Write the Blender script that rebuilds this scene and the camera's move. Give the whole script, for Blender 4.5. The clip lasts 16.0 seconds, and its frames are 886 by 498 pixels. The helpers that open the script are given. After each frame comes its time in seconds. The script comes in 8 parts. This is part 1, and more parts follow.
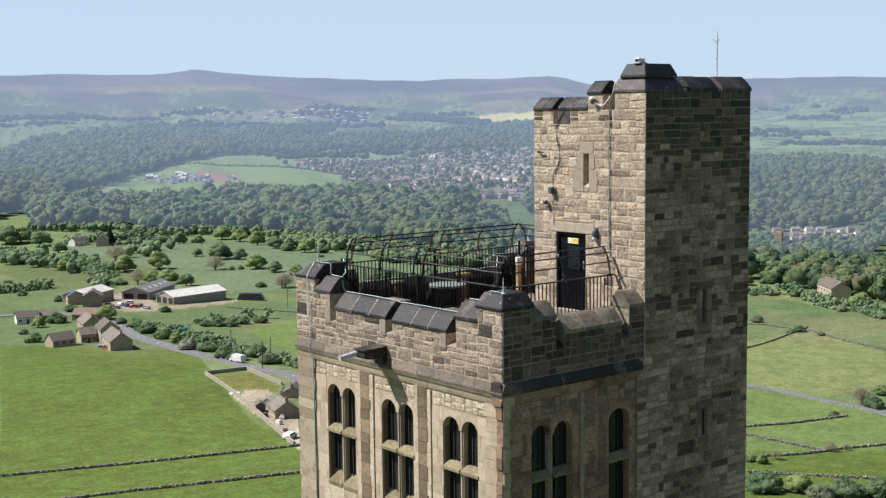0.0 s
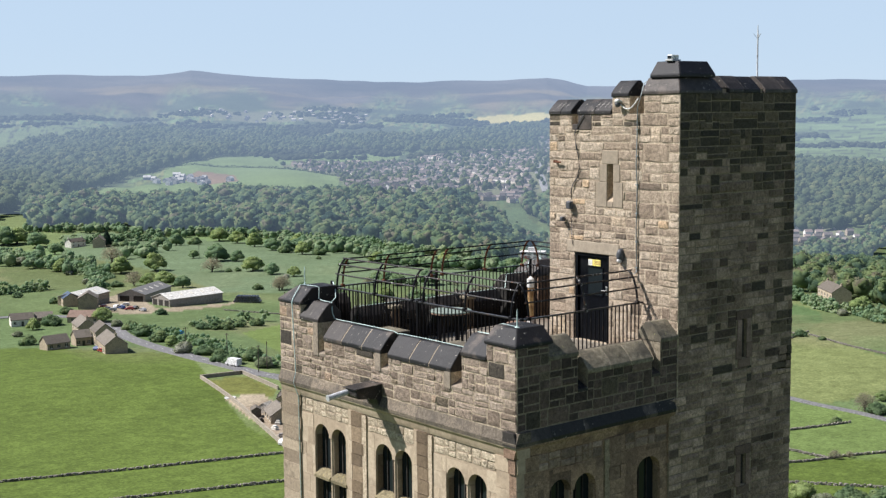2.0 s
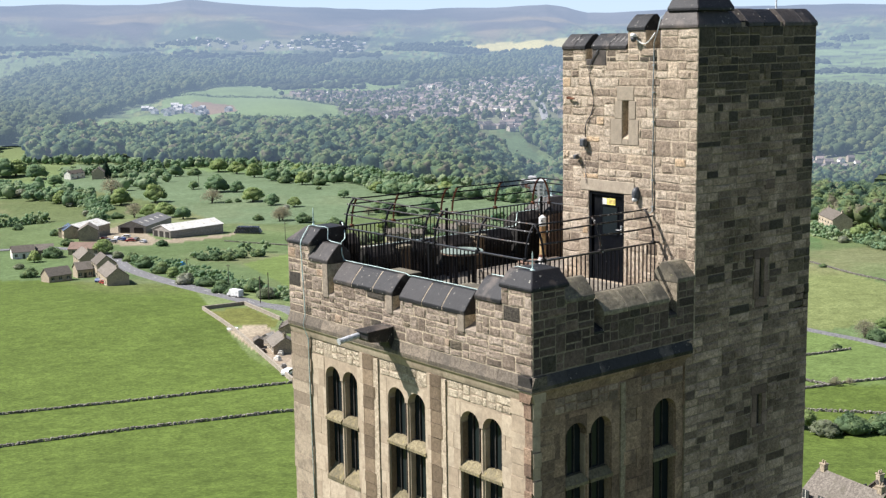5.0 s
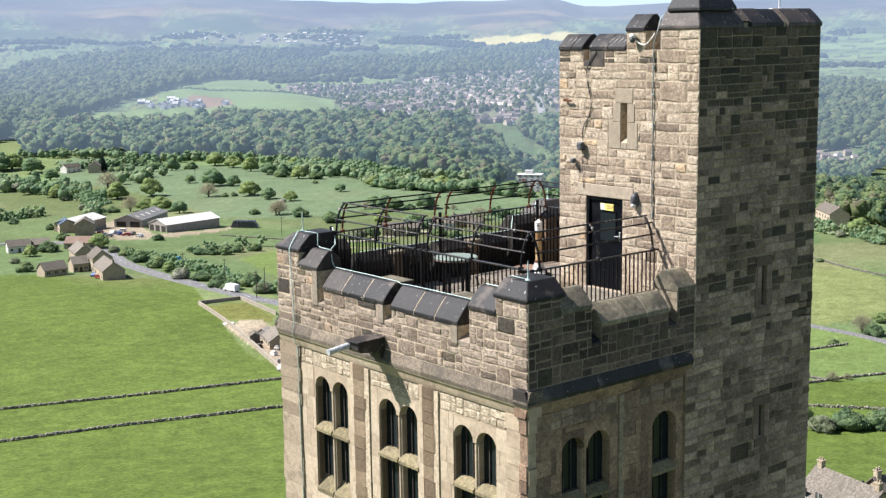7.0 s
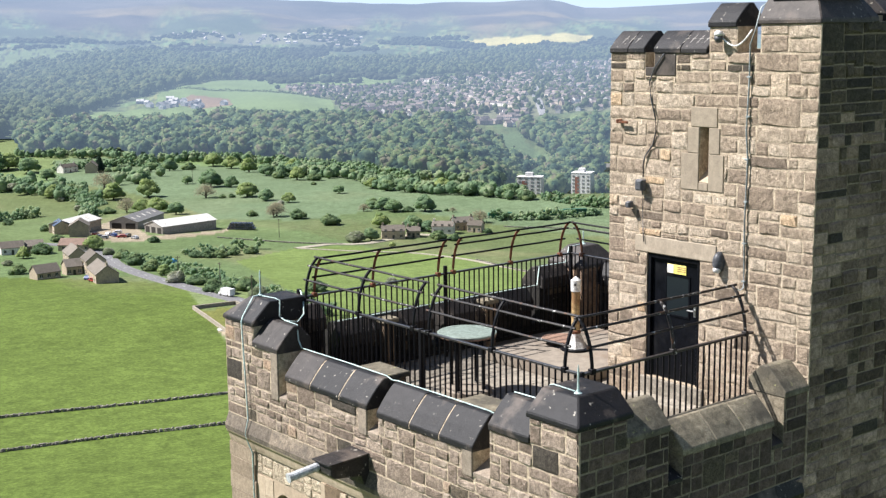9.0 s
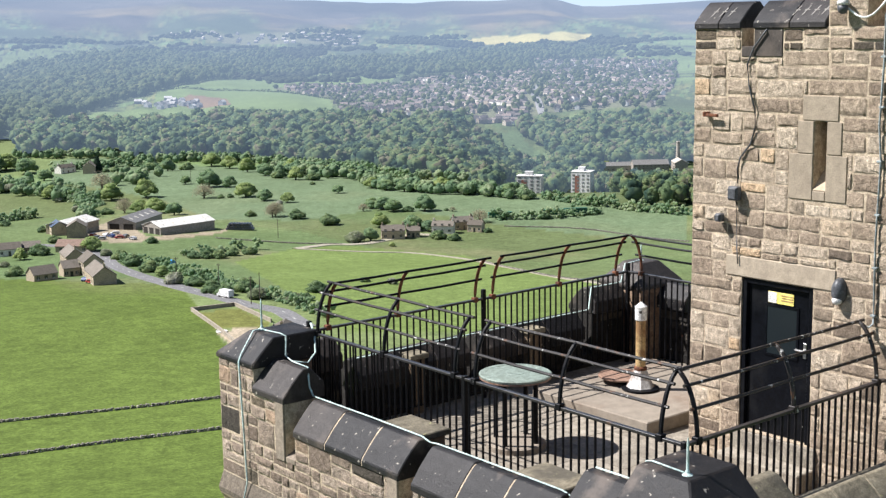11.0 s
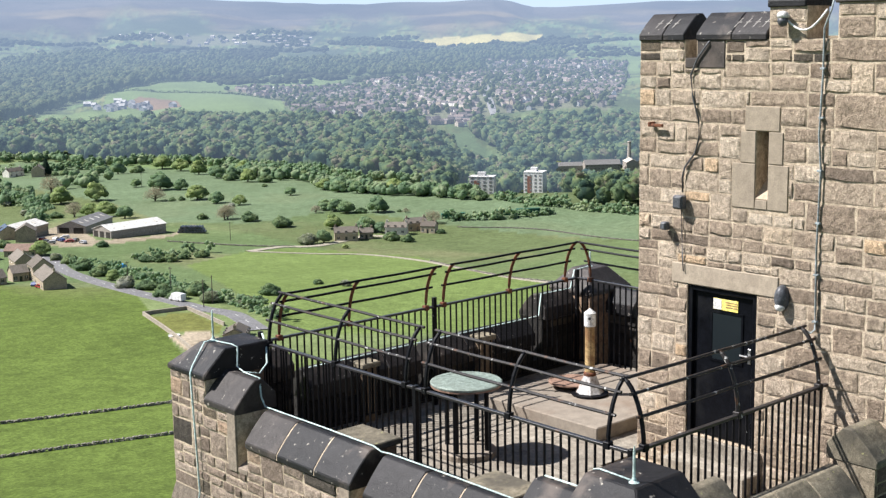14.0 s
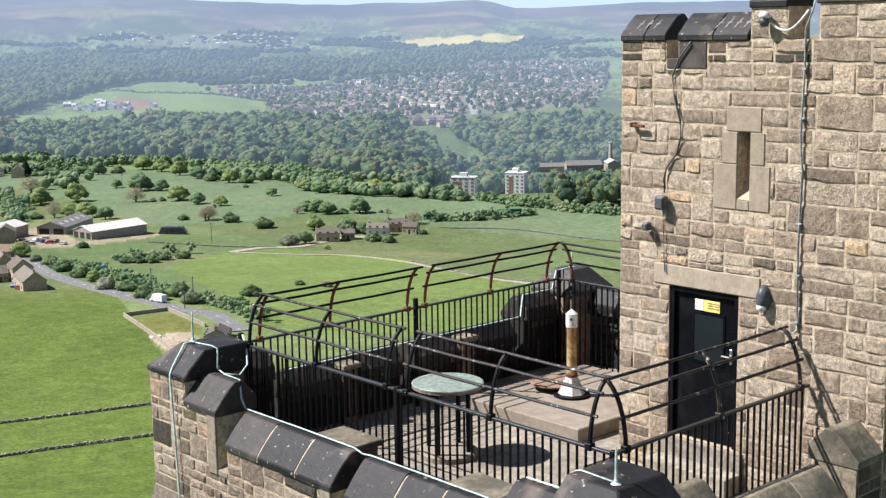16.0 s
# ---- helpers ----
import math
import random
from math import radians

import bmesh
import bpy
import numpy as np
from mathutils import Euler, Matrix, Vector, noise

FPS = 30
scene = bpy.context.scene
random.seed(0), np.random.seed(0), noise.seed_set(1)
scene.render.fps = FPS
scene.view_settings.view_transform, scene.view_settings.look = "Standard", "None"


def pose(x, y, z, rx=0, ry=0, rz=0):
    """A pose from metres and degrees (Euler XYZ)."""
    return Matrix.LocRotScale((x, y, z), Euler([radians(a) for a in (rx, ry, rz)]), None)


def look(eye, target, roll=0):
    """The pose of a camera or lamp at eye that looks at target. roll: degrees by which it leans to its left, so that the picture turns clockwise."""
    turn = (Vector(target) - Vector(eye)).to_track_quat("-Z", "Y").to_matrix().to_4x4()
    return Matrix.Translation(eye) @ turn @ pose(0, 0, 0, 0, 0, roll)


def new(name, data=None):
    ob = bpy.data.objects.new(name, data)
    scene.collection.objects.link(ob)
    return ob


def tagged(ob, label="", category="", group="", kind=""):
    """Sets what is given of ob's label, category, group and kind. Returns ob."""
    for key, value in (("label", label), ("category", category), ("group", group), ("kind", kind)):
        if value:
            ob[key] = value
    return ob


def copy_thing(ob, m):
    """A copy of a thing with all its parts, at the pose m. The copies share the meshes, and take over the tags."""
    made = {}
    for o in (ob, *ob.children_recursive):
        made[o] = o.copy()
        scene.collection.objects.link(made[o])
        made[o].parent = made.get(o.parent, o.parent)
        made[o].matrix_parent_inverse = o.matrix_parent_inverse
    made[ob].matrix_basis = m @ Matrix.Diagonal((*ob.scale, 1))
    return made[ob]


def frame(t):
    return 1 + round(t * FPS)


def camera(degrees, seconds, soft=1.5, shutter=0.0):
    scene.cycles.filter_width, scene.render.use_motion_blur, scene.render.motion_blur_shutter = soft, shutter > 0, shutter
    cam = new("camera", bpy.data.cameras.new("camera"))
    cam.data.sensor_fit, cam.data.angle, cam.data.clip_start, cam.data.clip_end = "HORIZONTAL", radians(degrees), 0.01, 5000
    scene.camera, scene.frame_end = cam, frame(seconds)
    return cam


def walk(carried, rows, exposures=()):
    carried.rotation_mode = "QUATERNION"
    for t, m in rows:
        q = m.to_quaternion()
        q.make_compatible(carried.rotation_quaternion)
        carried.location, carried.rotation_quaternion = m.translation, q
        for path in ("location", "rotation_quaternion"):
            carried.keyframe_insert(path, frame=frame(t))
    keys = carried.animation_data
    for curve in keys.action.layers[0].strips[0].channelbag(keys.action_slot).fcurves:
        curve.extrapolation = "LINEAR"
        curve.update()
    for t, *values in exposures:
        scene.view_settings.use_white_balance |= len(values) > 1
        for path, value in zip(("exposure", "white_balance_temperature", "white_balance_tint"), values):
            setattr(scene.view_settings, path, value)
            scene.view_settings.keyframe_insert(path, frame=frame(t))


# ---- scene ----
cam = camera(38.15, 16.0, 1.34)
PATH = [
    (0, (-18.044, -20.200, 5.041, 83.766, 0.693, -39.212)),
    (0.5, (-17.654, -19.673, 5.036, 83.761, 0.727, -39.186)),
    (1, (-17.114, -18.968, 5.040, 83.768, 0.669, -39.257)),
    (1.5, (-16.398, -18.060, 5.048, 83.800, 0.630, -39.274)),
    (2, (-15.666, -17.098, 5.083, 83.836, 0.558, -39.293)),
    (2.5, (-15.256, -16.533, 5.069, 83.805, 0.568, -39.296)),
    (3, (-15.207, -16.344, 5.065, 83.790, 0.516, -39.292)),
    (3.5, (-15.326, -16.325, 5.077, 83.782, 0.576, -39.296)),
    (4, (-15.455, -16.395, 5.121, 83.372, 0.671, -39.265)),
    (4.5, (-15.518, -16.463, 5.196, 82.088, 0.872, -39.299)),
    (5, (-15.498, -16.504, 5.253, 80.665, 0.927, -39.344)),
    (7.3, (-14.585, -15.590, 5.405, 80.381, 0.875, -39.484)),
    (7.5, (-14.268, -15.222, 5.411, 80.381, 0.868, -39.490)),
    (8, (-13.131, -13.821, 5.404, 80.385, 0.833, -39.522)),
    (8.5, (-11.756, -12.071, 5.361, 80.403, 0.712, -39.498)),
    (9, (-10.267, -10.075, 5.305, 80.418, 0.625, -39.475)),
    (9.5, (-8.912, -8.206, 5.194, 80.423, 0.624, -39.440)),
    (9.7, (-8.545, -7.666, 5.135, 80.421, 0.640, -39.440)),
    (10.4, (-8.070, -6.800, 5.050, 80.400, 0.700, -39.450)),
    (11, (-8.280, -6.745, 4.985, 80.380, 0.800, -39.560)),
    (11.5, (-8.450, -6.742, 4.953, 80.365, 0.880, -40.350)),
    (11.8, (-8.505, -6.746, 4.944, 80.355, 0.915, -40.970)),
    (12, (-8.505, -6.749, 4.944, 80.352, 0.926, -41.387)),
    (12.5, (-8.502, -6.784, 4.985, 80.359, 1.014, -41.471)),
    (13, (-8.454, -6.818, 5.037, 80.361, 1.048, -41.701)),
    (13.5, (-8.387, -6.862, 5.097, 80.380, 0.992, -41.705)),
    (14, (-8.325, -6.869, 5.121, 80.389, 0.933, -41.693)),
    (14.5, (-8.290, -6.869, 5.124, 80.394, 0.884, -41.689)),
    (15, (-8.283, -6.847, 5.137, 80.399, 0.841, -41.810)),
    (15.5, (-8.279, -6.835, 5.121, 80.389, 0.863, -42.107)),
    (16, (-8.278, -6.823, 5.111, 80.409, 0.828, -42.505)),
]
# the clip grows brighter as the camera tilts down and comes near
LIGHTING = [(0, 0.66, 6150, 13), (3.6, 0.66, 6150, 13), (5, 0.9, 6150, 13), (7.5, 1.1, 6150, 13), (8.8, 1.09, 6150, 13), (9.6, 0.99, 6150, 13), (12, 0.97, 6150, 13), (16, 0.95, 6150, 13)]
walk(cam, [(t, pose(*p)) for t, p in PATH], LIGHTING)

# ---------------------------------------------------------------- light
SUN = Vector((-0.64, 0.63, 1.02)).normalized()
world = bpy.data.worlds.new("sky")
scene.world = world
world.use_nodes = True
wn = world.node_tree.nodes
sky = wn.new("ShaderNodeTexSky")
sky.sky_type, sky.sun_disc = "NISHITA", False
sky.sun_elevation, sky.sun_rotation = math.asin(SUN.z), math.atan2(SUN.x, SUN.y)
sky.altitude, sky.air_density, sky.dust_density, sky.ozone_density = 1500, 0.9, 0.15, 2.0
wn["Background"].inputs["Strength"].default_value = 0.055
# summer haze: a paler, even blue low in the sky all round
up = wn.new("ShaderNodeSeparateXYZ")
haze_share = wn.new("ShaderNodeMapRange")
haze_share.interpolation_type = "SMOOTHSTEP"
for key, value in (("From Min", 0.12), ("From Max", 0.5), ("To Min", 0.85), ("To Max", 0.0)):
    haze_share.inputs[key].default_value = value
hazed = wn.new("ShaderNodeMix")
hazed.data_type = "RGBA"
hazed.inputs[7].default_value = (6.9, 8.55, 10.0, 1)
wl = world.node_tree.links
wl.new(wn.new("ShaderNodeTexCoord").outputs["Generated"], up.inputs[0])
wl.new(up.outputs["Z"], haze_share.inputs["Value"])
wl.new(haze_share.outputs["Result"], hazed.inputs[0])
wl.new(sky.outputs["Color"], hazed.inputs[6])
wl.new(hazed.outputs[2], wn["Background"].inputs["Color"])
sun_data = bpy.data.lights.new("sun", "SUN")
sun_data.energy, sun_data.angle, sun_data.color = 5.9, radians(0.55), (1.0, 0.95, 0.87)
sun = new("sun", sun_data)
sun.matrix_world = look((0, 0, 60), Vector((0, 0, 60)) - SUN)

# ---------------------------------------------------------------- materials
def material(name):
    m = bpy.data.materials.new(name)
    m.use_nodes = True
    return m, m.node_tree.nodes, m.node_tree.links, m.node_tree.nodes["Principled BSDF"]


def node(nodes, kind, **inputs):
    n = nodes.new(kind)
    for key, value in inputs.items():
        n.inputs[key.replace("_", " ")].default_value = value
    return n


def ramp(nodes, stops):
    n = nodes.new("ShaderNodeValToRGB")
    e = n.color_ramp.elements
    while len(e) < len(stops):
        e.new(0.5)
    for k, (at, c) in enumerate(stops):
        e[k].position, e[k].color = at, (*c, 1)
    return n


def mix(nodes, links, kind, fac, a, b):
    n = nodes.new("ShaderNodeMix")
    n.data_type, n.blend_type, n.clamp_factor = "RGBA", kind, True
    for socket, value in ((n.inputs[0], fac), (n.inputs[6], a), (n.inputs[7], b)):
        if hasattr(value, "links"):
            links.new(value, socket)
        elif isinstance(value, tuple):
            socket.default_value = (*value, 1)
        else:
            socket.default_value = value
    return n.outputs[2]


def weathered(name, tones, rough=0.9, fine=60.0, coarse=2.5, stain=(0.1, 0.09, 0.075), stain_amount=0.5, stain_edge=(0.52, 0.68),
              lichen=None, lichen_edge=(0.66, 0.7), bump=0.5, vary="object", metal=0.0, bump_size=0.01, spec=0.3, broad=None, mottle=1.0):
    """Mineral, painted or metal surface: tone by piece, grain, stains, specks of lichen and fine relief."""
    m, ns, ln, bsdf = material(name)
    co = ns.new("ShaderNodeNewGeometry").outputs["Position"]
    shift = ns.new("ShaderNodeVectorMath")
    shift.operation = "MULTIPLY_ADD"
    if vary == "object":
        rnd = ns.new("ShaderNodeObjectInfo").outputs["Random"]
    elif vary == "island":
        rnd = ns.new("ShaderNodeNewGeometry").outputs["Random Per Island"]
    else:
        rnd = node(ns, "ShaderNodeTexNoise", Scale=coarse * 0.4, Detail=2.0).outputs["Fac"]
        ln.new(co, rnd.node.inputs["Vector"])
    tone = ramp(ns, tones)
    ln.new(rnd, tone.inputs["Fac"])
    ln.new(co, shift.inputs[0])
    shift.inputs[1].default_value = (1, 1, 1)
    if vary in ("object", "island"):
        spread = ns.new("ShaderNodeMath")
        spread.operation = "MULTIPLY"
        spread.inputs[1].default_value = 37.0
        ln.new(rnd, spread.inputs[0])
        ln.new(spread.outputs[0], shift.inputs[2])
    else:
        shift.inputs[2].default_value = (0, 0, 0)
    where = shift.outputs[0]
    n_c = node(ns, "ShaderNodeTexNoise", Scale=coarse, Detail=6.0, Roughness=0.62)
    n_m = node(ns, "ShaderNodeTexNoise", Scale=coarse * 6, Detail=6.0, Roughness=0.72)
    n_f = node(ns, "ShaderNodeTexNoise", Scale=fine, Detail=3.0, Roughness=0.7)
    for n in (n_c, n_m, n_f):
        ln.new(where, n.inputs["Vector"])
    mid = ramp(ns, [(0.32, (0.5, 0.48, 0.46)), (0.68, (1.3, 1.29, 1.27))])
    ln.new(n_m.outputs["Fac"], mid.inputs["Fac"])
    grain = ramp(ns, [(0.3, (0.62, 0.62, 0.62)), (0.7, (1.3, 1.3, 1.3))])
    ln.new(n_f.outputs["Fac"], grain.inputs["Fac"])
    col = mix(ns, ln, "MULTIPLY", mottle, tone.outputs["Color"], mid.outputs["Color"])
    col = mix(ns, ln, "MULTIPLY", 0.95 * mottle, col, grain.outputs["Color"])
    mask = ramp(ns, [(stain_edge[0], (0, 0, 0)), (stain_edge[1], (stain_amount,) * 3)])
    ln.new(n_c.outputs["Fac"], mask.inputs["Fac"])
    col = mix(ns, ln, "MIX", mask.outputs["Color"], col, stain)
    if broad:
        n_b = node(ns, "ShaderNodeTexNoise", Scale=0.55, Detail=4.0, Roughness=0.6)
        ln.new(co, n_b.inputs["Vector"])
        bm_ = ramp(ns, [(0.42, (0, 0, 0)), (0.66, (broad[0],) * 3)])
        ln.new(n_b.outputs["Fac"], bm_.inputs["Fac"])
        col = mix(ns, ln, "MULTIPLY", bm_.outputs["Color"], col, broad[1])
    if lichen:
        n_l = node(ns, "ShaderNodeTexNoise", Scale=14.0, Detail=4.0, Roughness=0.6)
        ln.new(where, n_l.inputs["Vector"])
        lm = ramp(ns, [(lichen_edge[0], (0, 0, 0)), (lichen_edge[1], (0.8, 0.8, 0.8))])
        ln.new(n_l.outputs["Fac"], lm.inputs["Fac"])
        col = mix(ns, ln, "MIX", lm.outputs["Color"], col, lichen)
    ln.new(col, bsdf.inputs["Base Color"])
    bsdf.inputs["Roughness"].default_value = rough
    bsdf.inputs["Metallic"].default_value = metal
    bsdf.inputs["Specular IOR Level"].default_value = spec
    b = node(ns, "ShaderNodeBump", Strength=bump, Distance=bump_size)
    add = ns.new("ShaderNodeMath")
    add.operation = "MULTIPLY_ADD"
    ln.new(n_m.outputs["Fac"], add.inputs[0])
    add.inputs[1].default_value = 1.6
    ln.new(n_f.outputs["Fac"], add.inputs[2])
    ln.new(add.outputs[0], b.inputs["Height"])
    ln.new(b.outputs["Normal"], bsdf.inputs["Normal"])
    return m


SAND = [(0.0, (0.175, 0.138, 0.11)), (0.05, (0.234, 0.1825, 0.1429)), (0.35, (0.3215, 0.2534, 0.1982)), (0.65, (0.4018, 0.3226, 0.2562)), (0.95, (0.4867, 0.3995, 0.3215)), (1.0, (0.4822, 0.3416, 0.2304))]
# rubble copy for the shaded face: colour lightened for missing fill light, stains sooty
SHADE_TONES = [(0.0, (0.13, 0.097, 0.075)), (0.1, (0.29, 0.218, 0.166)), (0.4, (0.45, 0.338, 0.256)), (0.8, (0.6, 0.456, 0.347)), (1.0, (0.68, 0.52, 0.405))]
M_STONE = weathered("sandstone_rubble", SAND, stain=(0.12, 0.1, 0.076), stain_amount=0.5, bump=1.0, bump_size=0.045, coarse=2.2, broad=(0.5, (0.6, 0.57, 0.54)))
M_STONE_ISLAND = weathered("sandstone_rubble_joined", SAND, stain=(0.12, 0.1, 0.076), stain_amount=0.5, bump=1.0, bump_size=0.045, vary="island", coarse=2.2, broad=(0.5, (0.6, 0.57, 0.54)))
M_SHADE_RUBBLE = weathered("shaded_face_rubble", SHADE_TONES, stain=(0.05, 0.045, 0.036), stain_amount=0.5, bump=0.9, bump_size=0.05, coarse=2.4, broad=(0.75, (0.28, 0.275, 0.26)))
M_SHADE_RUBBLE_ISLAND = weathered("shaded_face_rubble_joined", SHADE_TONES, stain=(0.05, 0.045, 0.036), stain_amount=0.5, bump=0.9, bump_size=0.05, vary="island", coarse=2.4, broad=(0.75, (0.28, 0.275, 0.26)))
WARM = [(0.0, (0.1997, 0.1596, 0.1226)), (0.07, (0.3415, 0.2698, 0.2027)), (0.35, (0.4624, 0.3706, 0.2786)), (0.65, (0.5623, 0.4633, 0.3535)), (0.95, (0.6778, 0.5744, 0.447)), (1.0, (0.6726, 0.4942, 0.317))]
M_TURRET = weathered("turret_rubble", WARM, stain=(0.14, 0.112, 0.08), stain_amount=0.55, bump=1.0, bump_size=0.05, coarse=2.6, broad=(0.4, (0.66, 0.62, 0.58)))
M_TURRET_ISLAND = weathered("turret_rubble_joined", WARM, stain=(0.14, 0.112, 0.08), stain_amount=0.55, bump=1.0, bump_size=0.05, vary="island", coarse=2.6, broad=(0.4, (0.66, 0.62, 0.58)))
M_BLACKENED = weathered("near_black_stone", [(0.0, (0.05832, 0.0504, 0.04176)), (0.5, (0.1102, 0.09216, 0.0684)), (1.0, (0.1944, 0.1534, 0.1051))], stain=(0.03888, 0.03384, 0.02952), stain_amount=0.6, bump=0.9, bump_size=0.03)
M_MORTAR = weathered("lime_mortar", [(0.0, (0.4118, 0.3323, 0.2408)), (1.0, (0.5392, 0.4527, 0.3371))], stain=(0.1373, 0.106, 0.07706), vary="place", bump=0.6, fine=120.0)
# mortar copy for the faces away from the sun, shade put into its colour
M_MORTAR_DARK = weathered("shaded_face_mortar", [(0.0, (0.2141, 0.1763, 0.1218)), (1.0, (0.3391, 0.282, 0.2001))], stain_amount=0.3, stain=(0.08925, 0.07491, 0.0566), vary="place", bump=0.6, fine=120.0)
M_ASHLAR = weathered("dressed_sandstone", [(0.0, (0.3325, 0.2603, 0.1852)), (0.5, (0.4018, 0.3221, 0.2318)), (1.0, (0.4541, 0.3715, 0.2726))], mottle=0.45, coarse=1.5, stain=(0.1396, 0.1064, 0.0741), stain_amount=0.6, bump=0.35, stain_edge=(0.5, 0.7))
# dressed stone copy darkened in colour for the shaded faces, with soot stains
M_ASHLAR_DARK = weathered("shaded_face_dressed_stone", [(0.0, (0.1776, 0.1251, 0.08879)), (1.0, (0.3443, 0.2415, 0.1648))], stain=(0.07812, 0.05538, 0.04382), stain_amount=0.7, bump=0.35, broad=(0.8, (0.5562, 0.4762, 0.4843)))
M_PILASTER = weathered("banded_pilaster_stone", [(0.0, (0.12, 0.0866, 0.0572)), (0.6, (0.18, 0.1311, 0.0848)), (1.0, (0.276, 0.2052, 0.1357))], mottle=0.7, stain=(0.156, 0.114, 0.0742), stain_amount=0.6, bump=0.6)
M_COPING = weathered("blackened_coping_stone", [(0.0, (0.008, 0.0078, 0.009)), (0.5, (0.014, 0.0132, 0.0145)), (0.85, (0.036, 0.031, 0.029)), (1.0, (0.062, 0.052, 0.045))], stain=(0.1, 0.08, 0.066), stain_amount=0.75, stain_edge=(0.54, 0.64), coarse=1.3,
                     lichen=(0.36, 0.33, 0.28), lichen_edge=(0.66, 0.69), bump=0.5, bump_size=0.012, rough=0.56, spec=0.28, mottle=0.9)
M_COPING_PALE = weathered("worn_coping_stone", [(0.0, (0.135, 0.12, 0.088)), (1.0, (0.25, 0.218, 0.155))], stain=(0.055, 0.05, 0.04), stain_amount=0.75, stain_edge=(0.48, 0.62), coarse=1.6, lichen=(0.27, 0.26, 0.12), bump=0.5)
M_FLOOR = weathered("terrace_paving", [(0.0, (0.2046, 0.1841, 0.1525)), (1.0, (0.3116, 0.2809, 0.2325))], stain=(0.1674, 0.1395, 0.1023), vary="object", bump=0.4, coarse=1.2)
M_PLINTH = weathered("concrete_plinth", [(0.0, (0.185, 0.158, 0.126)), (1.0, (0.265, 0.23, 0.187))], stain=(0.16, 0.105, 0.07), stain_amount=0.45, mottle=0.45, vary="place", bump=0.35, coarse=1.0)
M_IRON = weathered("black_railing_paint", [(0.0, (0.004, 0.004, 0.005)), (1.0, (0.01, 0.01, 0.012))], rough=0.42, stain=(0.09, 0.04, 0.02), stain_amount=0.6, stain_edge=(0.66, 0.72),
                   lichen=(0.4, 0.4, 0.38), lichen_edge=(0.71, 0.73), vary="place", bump=0.25, bump_size=0.003, coarse=5.0, spec=0.1)
M_RAILTOP = weathered("glossy_rail_paint", [(0.0, (0.013, 0.012, 0.014)), (1.0, (0.024, 0.022, 0.024))], rough=0.38, stain=(0.09, 0.05, 0.03), stain_amount=0.6, stain_edge=(0.64, 0.7), vary="place", bump=0.2, bump_size=0.003, coarse=5.0, spec=0.4)
M_IRON_FLAKED = weathered("flaking_bar_paint", [(0.0, (0.014, 0.012, 0.012)), (1.0, (0.034, 0.03, 0.028))], rough=0.5, stain=(0.1, 0.045, 0.02), stain_amount=0.8, stain_edge=(0.58, 0.66),
                          lichen=(0.5, 0.49, 0.46), lichen_edge=(0.62, 0.66), vary="place", bump=0.3, bump_size=0.003, coarse=6.0, spec=0.25)
M_RUST = weathered("rusted_iron", [(0.0, (0.09, 0.034, 0.018)), (1.0, (0.22, 0.085, 0.04))], rough=0.85, stain=(0.03, 0.025, 0.022), stain_amount=0.8, vary="place", bump=0.5, bump_size=0.004, coarse=7.0)
M_DOOR = weathered("black_door_paint", [(0.0, (0.003, 0.0034, 0.005)), (1.0, (0.005, 0.006, 0.0085))], rough=0.35, stain=(0.02, 0.02, 0.02), stain_amount=0.4, vary="place", bump=0.1, bump_size=0.002, spec=0.1)
M_STEEL = weathered("bare_steel", [(0.0, (0.5, 0.5, 0.5)), (1.0, (0.7, 0.7, 0.7))], rough=0.35, metal=1.0, stain=(0.3, 0.28, 0.26), vary="place", bump=0.05)
M_GALV = weathered("galvanised_pipe", [(0.0, (0.4, 0.42, 0.44)), (1.0, (0.56, 0.58, 0.6))], rough=0.5, stain=(0.3, 0.28, 0.24), vary="place", bump=0.15, bump_size=0.003)
M_COPPER = weathered("lightning_tape", [(0.0, (0.36, 0.5, 0.48)), (1.0, (0.55, 0.68, 0.65))], rough=0.6, stain=(0.3, 0.34, 0.32), vary="place", bump=0.1, bump_size=0.002)
M_TAPE = weathered("grey_lightning_tape", [(0.0, (0.2, 0.24, 0.25)), (1.0, (0.34, 0.38, 0.39))], rough=0.6, stain=(0.14, 0.15, 0.15), vary="place", bump=0.1, bump_size=0.002)
M_RUST_PALE = weathered("pale_rusted_plate", [(0.0, (0.2, 0.12, 0.085)), (1.0, (0.3, 0.2, 0.15))], rough=0.8, stain=(0.13, 0.075, 0.05), stain_amount=0.6, vary="place", bump=0.3, bump_size=0.004, coarse=4.0)
M_GREYBOX = weathered("grey_plastic", [(0.0, (0.06, 0.065, 0.075)), (1.0, (0.1, 0.105, 0.115))], rough=0.45, stain=(0.04, 0.04, 0.04), vary="place", bump=0.08, bump_size=0.002)
M_WHITE = weathered("white_plastic", [(0.0, (0.62, 0.63, 0.62)), (1.0, (0.78, 0.78, 0.76))], rough=0.4, stain=(0.45, 0.43, 0.38), vary="place", bump=0.05, bump_size=0.002)
M_YELLOW = weathered("yellow_sign", [(0.0, (0.75, 0.62, 0.12)), (1.0, (0.85, 0.75, 0.25))], rough=0.4, stain=(0.6, 0.5, 0.1), stain_amount=0.3, vary="place", bump=0.02)
M_CHALK = weathered("chalk_marks", [(0.0, (0.2, 0.19, 0.18)), (1.0, (0.34, 0.33, 0.31))], rough=0.95, vary="place", bump=0.2)
